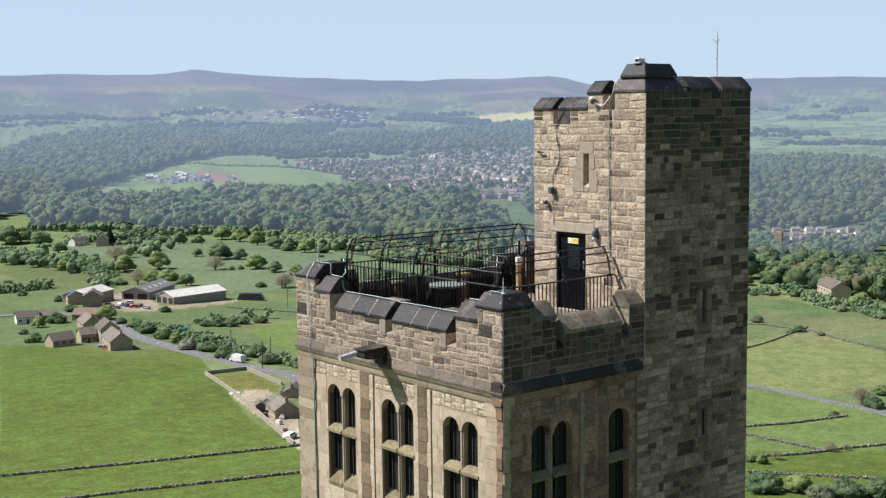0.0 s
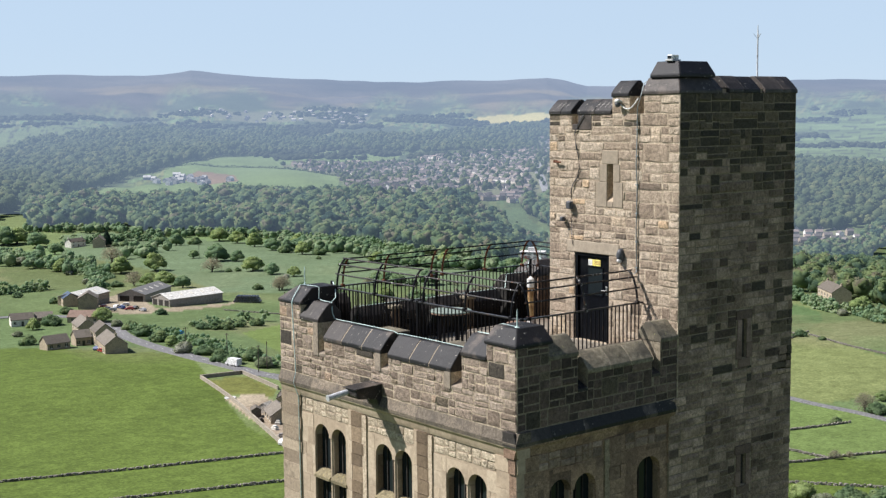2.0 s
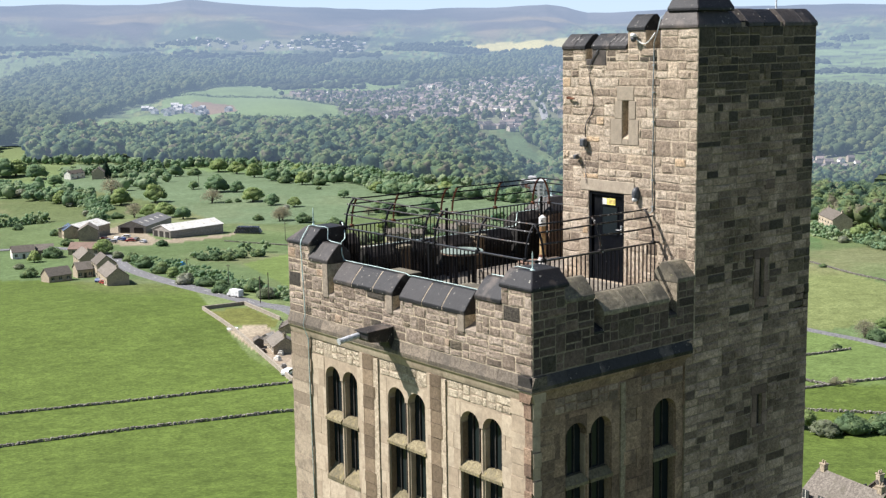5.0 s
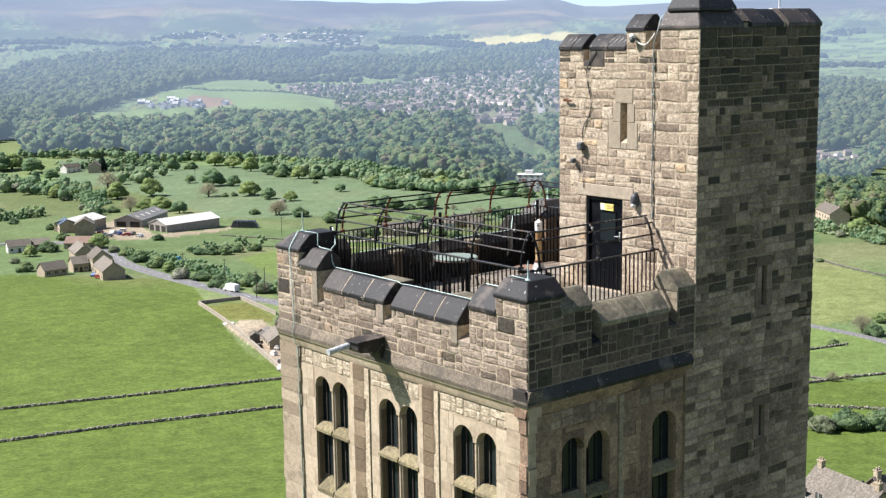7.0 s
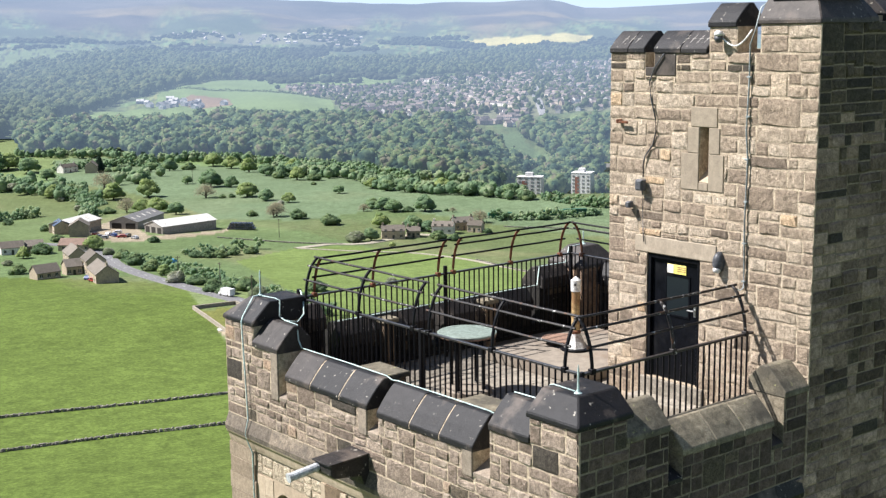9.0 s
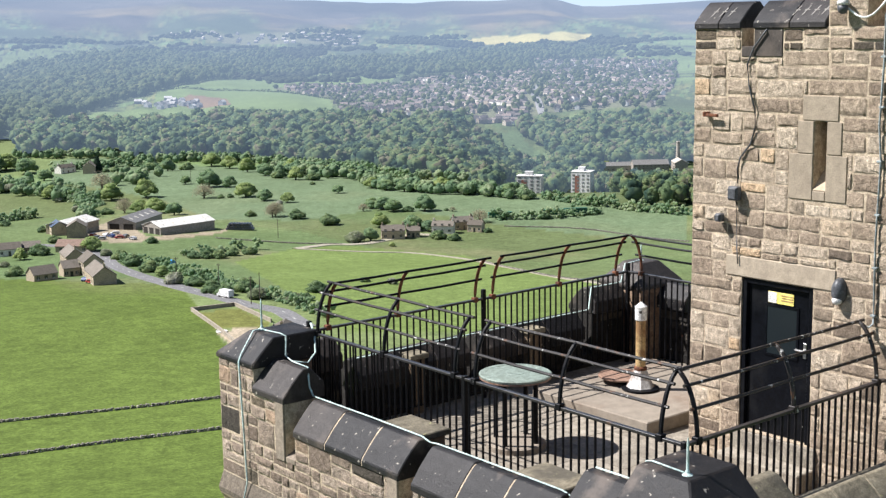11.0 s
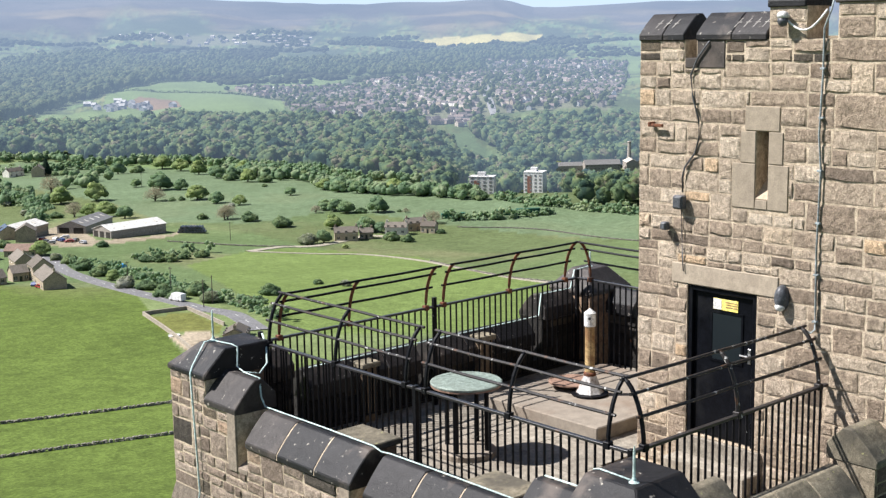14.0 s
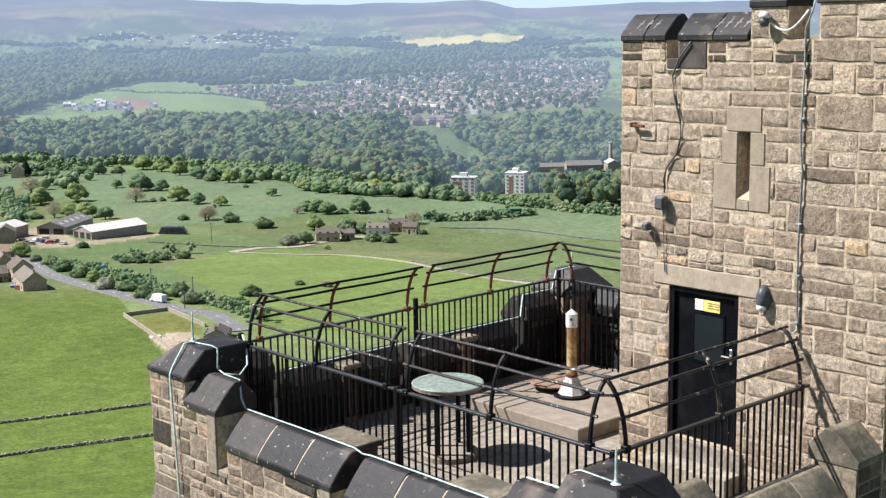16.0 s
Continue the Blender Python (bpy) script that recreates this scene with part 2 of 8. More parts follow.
M_BRONZE = weathered("verdigris_table_top", [(0.0, (0.148, 0.195, 0.168)), (1.0, (0.2664, 0.312, 0.272))], rough=0.5, stain=(0.1258, 0.1482, 0.12), vary="place", bump=0.2, bump_size=0.004)
M_BRASS = weathered("worn_yellow_paint", [(0.0, (0.3, 0.2, 0.08)), (1.0, (0.5, 0.37, 0.19))], rough=0.6, stain=(0.17, 0.08, 0.035), stain_amount=0.75, stain_edge=(0.45, 0.6), vary="place", bump=0.2, coarse=5.0)
M_LEAD = weathered("roof_lead", [(0.0, (0.13, 0.13, 0.13)), (1.0, (0.22, 0.22, 0.215))], rough=0.6, vary="place", bump=0.2)
# near-black for dark parts, and for the shade inside openings
M_DARK = weathered("dark_interior", [(0.0, (0.02, 0.018, 0.016)), (1.0, (0.04, 0.036, 0.03))], vary="place")
M_GLASS, _ns, _ln, _b = material("old_window_glass")
_b.inputs["Base Color"].default_value = (0.012, 0.016, 0.018, 1)
_b.inputs["Roughness"].default_value = 0.12
_b.inputs["Specular IOR Level"].default_value = 0.2

# ---------------------------------------------------------------- mesh tools
def mesh_object(name, bm, mat, parent=None, smooth=False):
    me = bpy.data.meshes.new(name)
    bm.to_mesh(me)
    bm.free()
    if smooth:
        me.polygons.foreach_set("use_smooth", [True] * len(me.polygons))
    for m in mat if isinstance(mat, (list, tuple)) else (mat,):
        me.materials.append(m)
    ob = new(name, me)
    ob.parent = parent
    return ob


def part(name, bm, mat, parent, label="", smooth=False):
    return tagged(mesh_object(name, bm, mat, parent, smooth), label)


def thing(name, label, category, group="", kind="", at=(0, 0, 0)):
    ob = new(name)
    ob.location = at
    ob.empty_display_size = 0.2
    return tagged(ob, label, category, group, kind)


def box(bm, lo, hi, bevel=0.0, turn=None):
    lo, hi = Vector(lo), Vector(hi)
    made = bmesh.ops.create_cube(bm, size=1.0)["verts"]
    m = Matrix.Translation((lo + hi) / 2) @ (turn or Matrix.Identity(4)) @ Matrix.Diagonal((*(hi - lo), 1))
    bmesh.ops.transform(bm, matrix=m, verts=made)
    if bevel:
        edges = {e for v in made for e in v.link_edges}
        bmesh.ops.bevel(bm, geom=list(edges), offset=bevel, segments=1, affect="EDGES", profile=0.7)
    return bm


def prism(bm, outline, axis, a, b, bevel=0.0):
    """Extrudes an outline from a to b along axis: outline pairs fill the other two axes in order."""
    def at(p, s):
        q = list(p)
        q.insert("xyz".index(axis), s)
        return q
    one = [bm.verts.new(at(p, a)) for p in outline]
    two = [bm.verts.new(at(p, b)) for p in outline]
    faces = [bm.faces.new(one), bm.faces.new(two[::-1])]
    n = len(outline)
    for k in range(n):
        faces.append(bm.faces.new((one[k], two[k], two[(k + 1) % n], one[(k + 1) % n])))
    bmesh.ops.recalc_face_normals(bm, faces=faces)
    if bevel:
        bmesh.ops.bevel(bm, geom=list({e for f in faces for e in f.edges}), offset=bevel, segments=2, affect="EDGES", profile=0.6)
    return bm


def rod(bm, points, radius, sides=8, flat=1.0):
    """A tube through points; radius may be one number or one for each point."""
    pts = [Vector(p) for p in points]
    rad = radius if isinstance(radius, (list, tuple)) else [radius] * len(pts)
    rings = []
    up = Vector((0, 0, 1))
    for k, p in enumerate(pts):
        d = (pts[min(k + 1, len(pts) - 1)] - pts[max(k - 1, 0)]).normalized()
        side = d.cross(up)
        side = side.normalized() if side.length > 0.05 else Vector((1, 0, 0))
        other = side.cross(d)
        rings.append([bm.verts.new(p + rad[k] * (side * math.cos(a) + other * math.sin(a) * flat)) for a in (2 * math.pi * s / sides for s in range(sides))])
    for a, b in zip(rings, rings[1:]):
        for s in range(sides):
            bm.faces.new((a[s], a[(s + 1) % sides], b[(s + 1) % sides], b[s]))
    bm.faces.new(rings[0][::-1])
    bm.faces.new(rings[-1])
    return bm


def lathe(bm, profile, at=(0, 0, 0), sides=24):
    rings = [[bm.verts.new((at[0] + r * math.cos(a), at[1] + r * math.sin(a), at[2] + z)) for a in (2 * math.pi * s / sides for s in range(sides))] for r, z in profile]
    for a, b in zip(rings, rings[1:]):
        for s in range(sides):
            bm.faces.new((a[s], a[(s + 1) % sides], b[(s + 1) % sides], b[s]))
    bm.faces.new(rings[0][::-1])
    bm.faces.new(rings[-1])
    return bm


def panel(bm, origin, u, n, us, zs, holes, thick):
    """A wall slab with holes through it. us, zs: extents; holes: (u0, u1, z0, z1); n: outward; the slab lies behind its face."""
    o, u, n = Vector(origin), Vector(u), Vector(n)
    gu = sorted({us[0], us[1], *[min(max(h, us[0]), us[1]) for q in holes for h in q[:2]]})
    gz = sorted({zs[0], zs[1], *[min(max(h, zs[0]), zs[1]) for q in holes for h in q[2:]]})
    solid = lambda i, j: 0 <= i < len(gu) - 1 and 0 <= j < len(gz) - 1 and not any(
        q[0] - 1e-6 <= gu[i] and gu[i + 1] <= q[1] + 1e-6 and q[2] - 1e-6 <= gz[j] and gz[j + 1] <= q[3] + 1e-6 for q in holes)
    vert = {}
    def v(i, j, back):
        if (i, j, back) not in vert:
            vert[i, j, back] = bm.verts.new(o + u * gu[i] + Vector((0, 0, gz[j])) - n * (thick if back else 0))
        return vert[i, j, back]
    faces = []
    for i in range(len(gu) - 1):
        for j in range(len(gz) - 1):
            if not solid(i, j):
                continue
            for back in (0, 1):
                faces.append(bm.faces.new([v(i, j, back), v(i + 1, j, back), v(i + 1, j + 1, back), v(i, j + 1, back)]))
            for di, dj, a, b in ((-1, 0, (i, j), (i, j + 1)), (1, 0, (i + 1, j), (i + 1, j + 1)), (0, -1, (i, j), (i + 1, j)), (0, 1, (i, j + 1), (i + 1, j + 1))):
                if not solid(i + di, j + dj):
                    faces.append(bm.faces.new([v(*a, 0), v(*b, 0), v(*b, 1), v(*a, 1)]))
    bmesh.ops.recalc_face_normals(bm, faces=faces)
    return bm


# ---- rubble stones: a few rough-faced blocks, set out in uneven courses
def stone_template(seed):
    rng = random.Random(seed)
    across, up = (0.0, 0.1, 0.5, 0.9, 1.0), (0.0, 0.17, 0.8, 1.0)
    verts, faces = [], []
    tilt, lean = rng.uniform(-0.3, 0.3), rng.uniform(-0.25, 0.25)
    for j in range(4):
        for i in range(5):
            inner = 0 < i < 4 and 0 < j < 3
            x, z = across[i], up[j]
            if inner:
                x, z = x + rng.uniform(-0.08, 0.08), z + rng.uniform(-0.14, 0.14)
                y = min(1.25, max(0.2, rng.uniform(0.5, 1.0) + tilt * (x - 0.5) + lean * (z - 0.5)))
            else:
                x += rng.uniform(-0.006, 0.022) * (1 if x < 0.5 else -1) * (1 if i in (0, 4) else 2)
                z += rng.uniform(-0.012, 0.04) * (1 if z < 0.5 else -1)
                y = rng.uniform(0.0, 0.4)
            verts.append((x, y, z))
    faces = [(5 * j + i, 5 * j + i + 1, 5 * j + i + 6, 5 * j + i + 5) for j in range(3) for i in range(4)]
    rim = [0, 1, 2, 3, 4, 9, 14, 19, 18, 17, 16, 15, 10, 5]
    for k in rim:
        verts.append((verts[k][0], -0.6, verts[k][2]))
    for k in range(14):
        faces.append((rim[k], 20 + k, 20 + (k + 1) % 14, rim[(k + 1) % 14]))
    return verts, faces


STONES = [stone_template(100 + k) for k in range(24)]
STONE_MESH = {}


def stone_mesh(k, mat):
    if (k, mat.name) not in STONE_MESH:
        me = bpy.data.meshes.new("stone")
        me.from_pydata(STONES[k][0], [], STONES[k][1])
        me.materials.append(mat)
        STONE_MESH[k, mat.name] = me
    return STONE_MESH[k, mat.name]


def courses(u0, u1, z0, z1, holes, seed, low=0.15, high=0.24, short=0.26, long=0.58):
    """Rectangles of squared rubble, brought to courses, with a tall block here and there."""
    rng = random.Random(seed)
    out, z = [], z0
    while z < z1 - 0.02:
        h = rng.uniform(low, high) + rng.uniform(low, high)
        if z1 - z - h < 0.2:
            h = z1 - z
        u = u0
        while u < u1 - 0.01:
            w = rng.uniform(short, long) * rng.choice((0.7, 1, 1, 1.3, 1.5))
            if u1 - u - w < 0.14:
                w = u1 - u
            split = z + h * rng.uniform(0.36, 0.64)
            if rng.random() < 0.1:
                out.append((u, u + w, z, z + h))
            else:
                for a, b in ((z, split), (split, z + h)):
                    if w > 0.42 and rng.random() < 0.4:
                        m = u + w * rng.uniform(0.35, 0.65)
                        out += [(u, m, a, b), (m, u + w, a, b)]
                    else:
                        out.append((u, u + w, a, b))
            u += w
        z += h
    for q in holes:
        kept = []
        for a in out:
            if a[1] <= q[0] or a[0] >= q[1] or a[3] <= q[2] or a[2] >= q[3]:
                kept.append(a)
                continue
            pieces = [(a[0], min(a[1], q[0]), a[2], a[3]), (max(a[0], q[1]), a[1], a[2], a[3]),
                      (max(a[0], q[0]), min(a[1], q[1]), a[2], min(a[3], q[2])), (max(a[0], q[0]), min(a[1], q[1]), max(a[2], q[3]), a[3])]
            kept += [p for p in pieces if p[1] - p[0] > 0.05 and p[3] - p[2] > 0.05]
        out = kept
    return out


def lay_stones(parent, origin, u, n, rects, mats, seed, proud=(0.009, 0.025), joint=0.021, single=300, name="stone"):
    """Sets a stone into each rectangle of a wall face: the first ones as pieces of their own, the rest joined."""
    rng = random.Random(seed)
    o, u, n = Vector(origin), Vector(u), Vector(n)
    verts, faces = [], []
    for k, (a, b, c, d) in enumerate(rects):
        g = joint * rng.uniform(0.35, 0.7)
        size = (b - a - 2 * g, rng.uniform(*proud), d - c - 2 * g)
        corner = o + u * (a + g) + Vector((0, 0, c + g))
        cols = u * size[0], n * size[1], Vector((0, 0, size[2]))
        pick = rng.randrange(len(STONES))
        if k < single:
            ob = new(name, stone_mesh(pick, mats[0]))
            ob.parent = parent
            m = Matrix.Identity(4)
            for c_, vec in enumerate((*cols, corner)):
                m[0][c_], m[1][c_], m[2][c_] = vec
            ob.matrix_local = m
        else:
            base = len(verts)
            verts += [corner + cols[0] * x + cols[1] * y + cols[2] * z for x, y, z in STONES[pick][0]]
            faces += [tuple(base + i for i in f) for f in STONES[pick][1]]
    if verts:
        me = bpy.data.meshes.new("rubble")
        me.from_pydata(verts, [], faces)
        me.materials.append(mats[1])
        ob = new("rubble", me)
        ob.parent = parent
        tagged(ob, kind="stuff")

# ---------------------------------------------------------------- ground
# heights by distance from the tower, shaped to fit the camera's view; the hilltop, the pastures below, the wooded
# valley, the town and the moor
GROUND_R = [0, 14, 40, 100, 200, 310, 376, 560, 800, 1000, 1300, 1500, 2000, 2600, 3300, 4000, 4600, 4900]
GROUND_Z = [-27.5, -27.5, -36, -52, -65, -72, -75, -84, -90.5, -98, -93, -91, -86, -66, -20, 45, 100, 96]
SKY_AZ = [-180, 8, 20, 25, 27, 28.2, 31, 34.6, 38.3, 41.4, 43.9, 44.8, 45.7, 52.5, 58, 70, 180]
SKY_H = [90, 130, 141, 136, 138, 153, 136, 117, 105, 112, 121, 108, 88, 98, 100, 95, 90]


def ground_z(x, y):
    """Height of the land, for numbers or arrays."""
    r, az = np.hypot(x, y), np.degrees(np.arctan2(x, y))
    z = np.interp(r, GROUND_R, GROUND_Z)
    top = np.interp(az, SKY_AZ, SKY_H)
    far = np.clip((r - 2600) / 2000, 0, 1)
    z = z + far ** 1.4 * (top - 100)
    near = np.clip((r - 150) / 300, 0, 1) * np.clip((1100 - r) / 300, 0, 1)
    z = z + near * (2.2 * np.sin(x / 61 + 1.3 * np.sin(y / 97)) + 1.6 * np.sin(y / 47 + x / 133))
    mid = np.clip((r - 1000) / 500, 0, 1)
    fold = 2.6 * np.sin(az * 0.47 + r / 310) + 1.7 * np.sin(az * 1.13 - r / 190) + 0.9 * np.sin(az * 2.9 + r / 83 + 2 * np.sin(az * 0.7))
    z = z + mid * (1 + 2.2 * far * np.clip((4500 - r) / 700, 0, 1)) * fold
    dip = np.clip((az - 39.5) / 4, 0, 1) * np.clip((72 - az) / 8, 0, 1) * np.interp(r, [700, 1100, 1300, 1700], [0, 1, 1, 0])
    return z - 34 * dip

# ---------------------------------------------------------------- plan of the land, in metres, placed to fit the camera's view
FIELD_TOWN = [(941, 1853), (1251, 2076), (1447, 1886), (1344, 1785), (1092, 1765), (1055, 1538), (886, 1287), (586, 1375), (691, 1565), (768, 1531)]
FIELD_PLOUGHED = [(832, 1616), (932, 1737), (951, 1654), (861, 1489), (823, 1513)]
FIELD_HAY = [(2146, 2530), (2308, 2580), (2356, 2456), (2453, 2365), (2328, 2264), (2140, 2331)]
FIELD_CLEARING = [(828, 978), (952, 1065), (990, 1065), (957, 1023), (928, 948), (890, 920), (899, 954), (904, 977), (876, 969), (888, 1008)]
FIELD_BELOW_TOWN = [(966, 1243), (1062, 1181), (1027, 1142), (904, 1162)]
ROW_BELOW_TOWN = [(930, 1100), (986, 1162), (1062, 1150), (1012, 1095)]
TOWN_ROAD = [(1105, 1149), (1159, 1212), (1292, 1360), (1568, 1625)]
FIELD_FAR = [(1016, 2792), (873, 2407), (1090, 2601), (1268, 2761), (1310, 2947)]
FIELD_HILL = [(416, 1019), (456, 1009), (472, 941), (524, 823), (494, 687), (481, 588), (476, 494), (484, 401), (416, 345), (401, 448), (396, 532), (336, 526), (309, 557), (341, 678), (340, 837)]
FIELD_MEADOW = [(284, 446), (307, 438), (324, 384), (296, 303), (290, 247), (262, 223), (207, 242), (180, 265), (236, 416)]
FIELD_LAWN = [(147, 439), (157, 422), (172, 385), (185, 364), (139, 248), (133, 223), (105, 174), (65, 214)]
FIELD_OLIVE = [(338, 252), (363, 252), (361, 232), (348, 205), (299, 174), (274, 180), (277, 205)]
FIELD_EAST = [(270, 200), (272, 181), (273, 166), (266, 154), (229, 131), (204, 149)]
YARD = [(225, 538), (277, 606), (250, 517), (285, 514), (313, 541), (310, 531), (280, 506), (249, 501), (228, 504)]
WOOD_VALLEY = [(483, 1259), (570, 1215), (688, 1218), (754, 1102), (795, 1041), (904, 1042), (924, 1037), (781, 934), (879, 978), (881, 937), (898, 908), (963, 1005), (979, 1055), (1006, 1070), (1051, 1069), (1087, 1012), (1202, 955), (496, 394), (479, 446), (479, 498), (555, 641), (524, 676), (559, 776), (553, 876), (519, 943), (476, 959), (465, 1017), (406, 1064)]
WOOD_WEST = [(784, 2249), (1008, 2580), (1124, 2650), (1241, 2673), (1383, 2624), (1260, 2164), (1114, 2013), (939, 1846), (827, 1737), (600, 1447), (537, 1322), (425, 1196), (401, 1172)]
WOOD_UPPER = [(1446, 2308), (1573, 2329), (1704, 2179), (1873, 2269), (2072, 2257), (2164, 2198), (2222, 2069), (2045, 1904), (1912, 2012), (1667, 1770), (1538, 1768), (1464, 1873), (1414, 2056)]
WOOD_RIDGE = [(1351, 2644), (1592, 2538), (1426, 2113), (1198, 2048), (941, 1853), (770, 1858), (907, 2280), (1219, 2565)]
WOOD_EAST = [(1629, 1267), (1656, 1180), (1720, 1056), (1173, 701), (1059, 820)]
WOOD_EAST_NEAR = [(520, 405), (560, 440), (960, 745), (1030, 775), (1000, 705), (1062, 668), (1150, 720), (1185, 690), (950, 600), (850, 560), (860, 505), (620, 370), (500, 290), (471, 275), (510, 340)]
TOWN = [(1124, 1806), (1195, 1789), (1343, 1720), (1441, 1748), (1648, 1780), (1899, 2016), (1978, 1907), (2028, 1716), (1700, 1438), (1235, 1072), (1134, 1153), (1101, 1150), (1018, 1131), (919, 1179), (875, 1254), (1043, 1513)]
TOWN_EAST = [(1040, 772), (1150, 825), (1170, 780), (1085, 668), (1030, 700)]
TERRACES = [(860, 545), (900, 562), (960, 592), (965, 545), (885, 512)]
TOWN_FAR = [(1558, 3136), (1856, 2899), (1993, 2736), (1816, 2540), (1649, 2807)]
ROAD_MAIN = [(175, 274), (182, 298), (180, 309), (180, 326), (181, 353), (186, 390), (195, 432), (205, 466), (207, 502), (197, 521), (179, 527)]
LANE = [(281, 442), (301, 447), (315, 441), (349, 452), (360, 442)]
TRACK = [(281, 442), (299, 418), (313, 403), (315, 373), (305, 336), (294, 301), (291, 272)]
ROAD_EAST = [(274, 207), (275, 193), (273, 180), (272, 165), (269, 152)]
GARDEN_LAWN = [(161, 309), (175, 310), (170, 284), (164, 277), (155, 287)]
PATIO = [(153, 284), (164, 282), (157, 256), (129, 210), (141, 244)]
PATIO_END = [(149, 269), (161, 275), (150, 244), (136, 229)]
SHEDS = [(152, 260), (147, 257), (142, 240), (138, 231), (144, 250), (146, 245)]
GARDEN_CAR = [(135, 224)]
FIELD_WALLS = [[(66, 233), (84, 227), (104, 221), (133, 215)], [(60, 206), (82, 201), (100, 196), (120, 191)], [(319, 242), (341, 245), (379, 256)], [(372, 251), (358, 225), (351, 202)], [(225, 169), (241, 164), (260, 161)], [(196, 146), (211, 140), (224, 138), (239, 134)], [(162, 313), (176, 313)], [(162, 313), (152, 276), (141, 244), (131, 216)], [(176, 313), (171, 285)], [(297, 253), (294, 301), (316, 367)], [(399, 442), (419, 405), (411, 340)], [(272, 493), (290, 460), (306, 445)], [(186, 135), (193, 126), (202, 115)], [(379, 283), (377, 271), (371, 256)], [(220, 162), (219, 149), (218, 139)]]
FIELD_TEAL = [(480, 361), (476, 345), (468, 321), (449, 299), (416, 275), (392, 263), (373, 259), (380, 284)]
HEDGES = [[(203, 443), (204, 412), (198, 369), (193, 339), (192, 311), (188, 283)], [(233, 449), (249, 451), (266, 449)], [(410, 460), (429, 445), (455, 434)], [(320, 772), (296, 685), (260, 604)], [(388, 953), (440, 946), (462, 922)], [(515, 936), (543, 861), (543, 754), (513, 662)], [(473, 491), (473, 441), (481, 399)], [(962, 1874), (1064, 1720), (1048, 1514)], [(580, 1362), (739, 1375), (879, 1277)], [(941, 1853), (1245, 2048), (1447, 1886)], [(309, 881), (305, 771), (306, 689)], [(222, 645), (257, 662)], [(483, 363), (481, 349), (491, 344), (477, 324), (449, 293), (443, 276), (418, 248)]]
SCRUB = [[(359, 791), (405, 850), (415, 815), (394, 789), (330, 715)], [(340, 966), (326, 830), (318, 714), (296, 682), (285, 757), (282, 807)]]
TREE_BELT = [(477, 775), (480, 726), (488, 691), (450, 618), (449, 570), (463, 494), (477, 509), (470, 596), (485, 664), (519, 734), (526, 794), (520, 844)]
TREES_FARM_A = [(355, 990, 23.7, 0), (366, 990, 22.9, 1), (369, 957, 19.5, 0), (347, 868, 13.6, 0), (296, 832, 12.0, 4), (297, 803, 11.7, 5), (309, 807, 10.2, 4), (300, 745, 11.0, 1), (312, 744, 15.4, 4), (316, 719, 11.4, 4), (340, 758, 16.6, 3), (321, 704, 15.5, 1), (297, 726, 7.9, 5), (370, 766, 13.9, 0), (340, 697, 14.8, 1), (302, 628, 11.5, 1), (307, 620, 13.9, 1), (308, 601, 10.5, 0), (297, 637, 12.2, 3), (288, 640, 8.3, 4), (389, 739, 8.0, 0), (391, 712, 17.0, 0), (361, 664, 14.5, 3), (400, 702, 11.0, 0), (379, 647, 14.4, 1)]
TREES_FARM_B = [(376, 621, 10.6, 0), (367, 655, 5.1, 4), (372, 653, 4.8, 4), (370, 596, 5.1, 5), (329, 559, 5.7, 4), (335, 547, 10.6, 3), (413, 925, 8.6, 2), (421, 909, 10.0, 4), (416, 916, 6.4, 4), (285, 673, 6.7, 5), (282, 655, 4.6, 4), (243, 679, 4.0, 4), (250, 653, 4.5, 4), (221, 610, 6.5, 4), (220, 562, 5.5, 4), (223, 643, 5.0, 4), (189, 489, 9.7, 4), (209, 521, 7.2, 4), (178, 481, 6.2, 1), (166, 466, 5.0, 5), (159, 437, 7.4, 4), (209, 484, 9.8, 1), (207, 466, 6.1, 5), (207, 453, 7.9, 4), (201, 430, 8.8, 4)]
TREES_FARM_C = [(196, 406, 8.4, 4), (192, 389, 5.7, 1), (184, 365, 8.1, 5), (187, 357, 7.6, 4), (183, 338, 8.3, 4), (184, 332, 7.2, 4), (193, 335, 8.7, 4), (188, 320, 7.7, 5), (230, 437, 6.0, 4), (234, 434, 6.9, 4), (238, 431, 7.3, 4), (247, 436, 6.5, 4), (255, 436, 7.0, 4), (241, 494, 6.1, 4), (208, 488, 5.9, 4), (188, 457, 4.6, 4)]
TREES_CREST = [(432, 876, 12.1, 0), (448, 877, 13.5, 0), (465, 878, 11.7, 4), (494, 892, 15.4, 1), (495, 865, 15.8, 1), (475, 805, 14.2, 1), (462, 760, 13.5, 0), (458, 735, 11.9, 4), (459, 716, 12.4, 1), (466, 705, 11.7, 4)]
TREES_LANE_A = [(423, 615, 8.0, 0), (445, 675, 4.7, 4), (378, 600, 8.6, 1), (340, 532, 10.2, 4), (338, 549, 11.6, 3), (339, 502, 10.9, 4), (330, 560, 6.4, 4), (342, 511, 5.5, 4), (381, 532, 7.0, 3), (391, 538, 9.5, 0), (392, 529, 10.6, 0), (391, 519, 11.1, 0), (396, 513, 7.0, 4), (403, 508, 12.2, 0), (411, 500, 2.9, 4), (411, 495, 4.6, 3), (316, 449, 10.9, 5), (324, 448, 8.4, 0), (354, 481, 10.2, 1), (360, 463, 11.1, 0), (363, 456, 7.9, 0), (237, 333, 4.1, 4), (241, 323, 4.7, 5), (210, 321, 7.3, 4), (320, 427, 3.4, 1)]
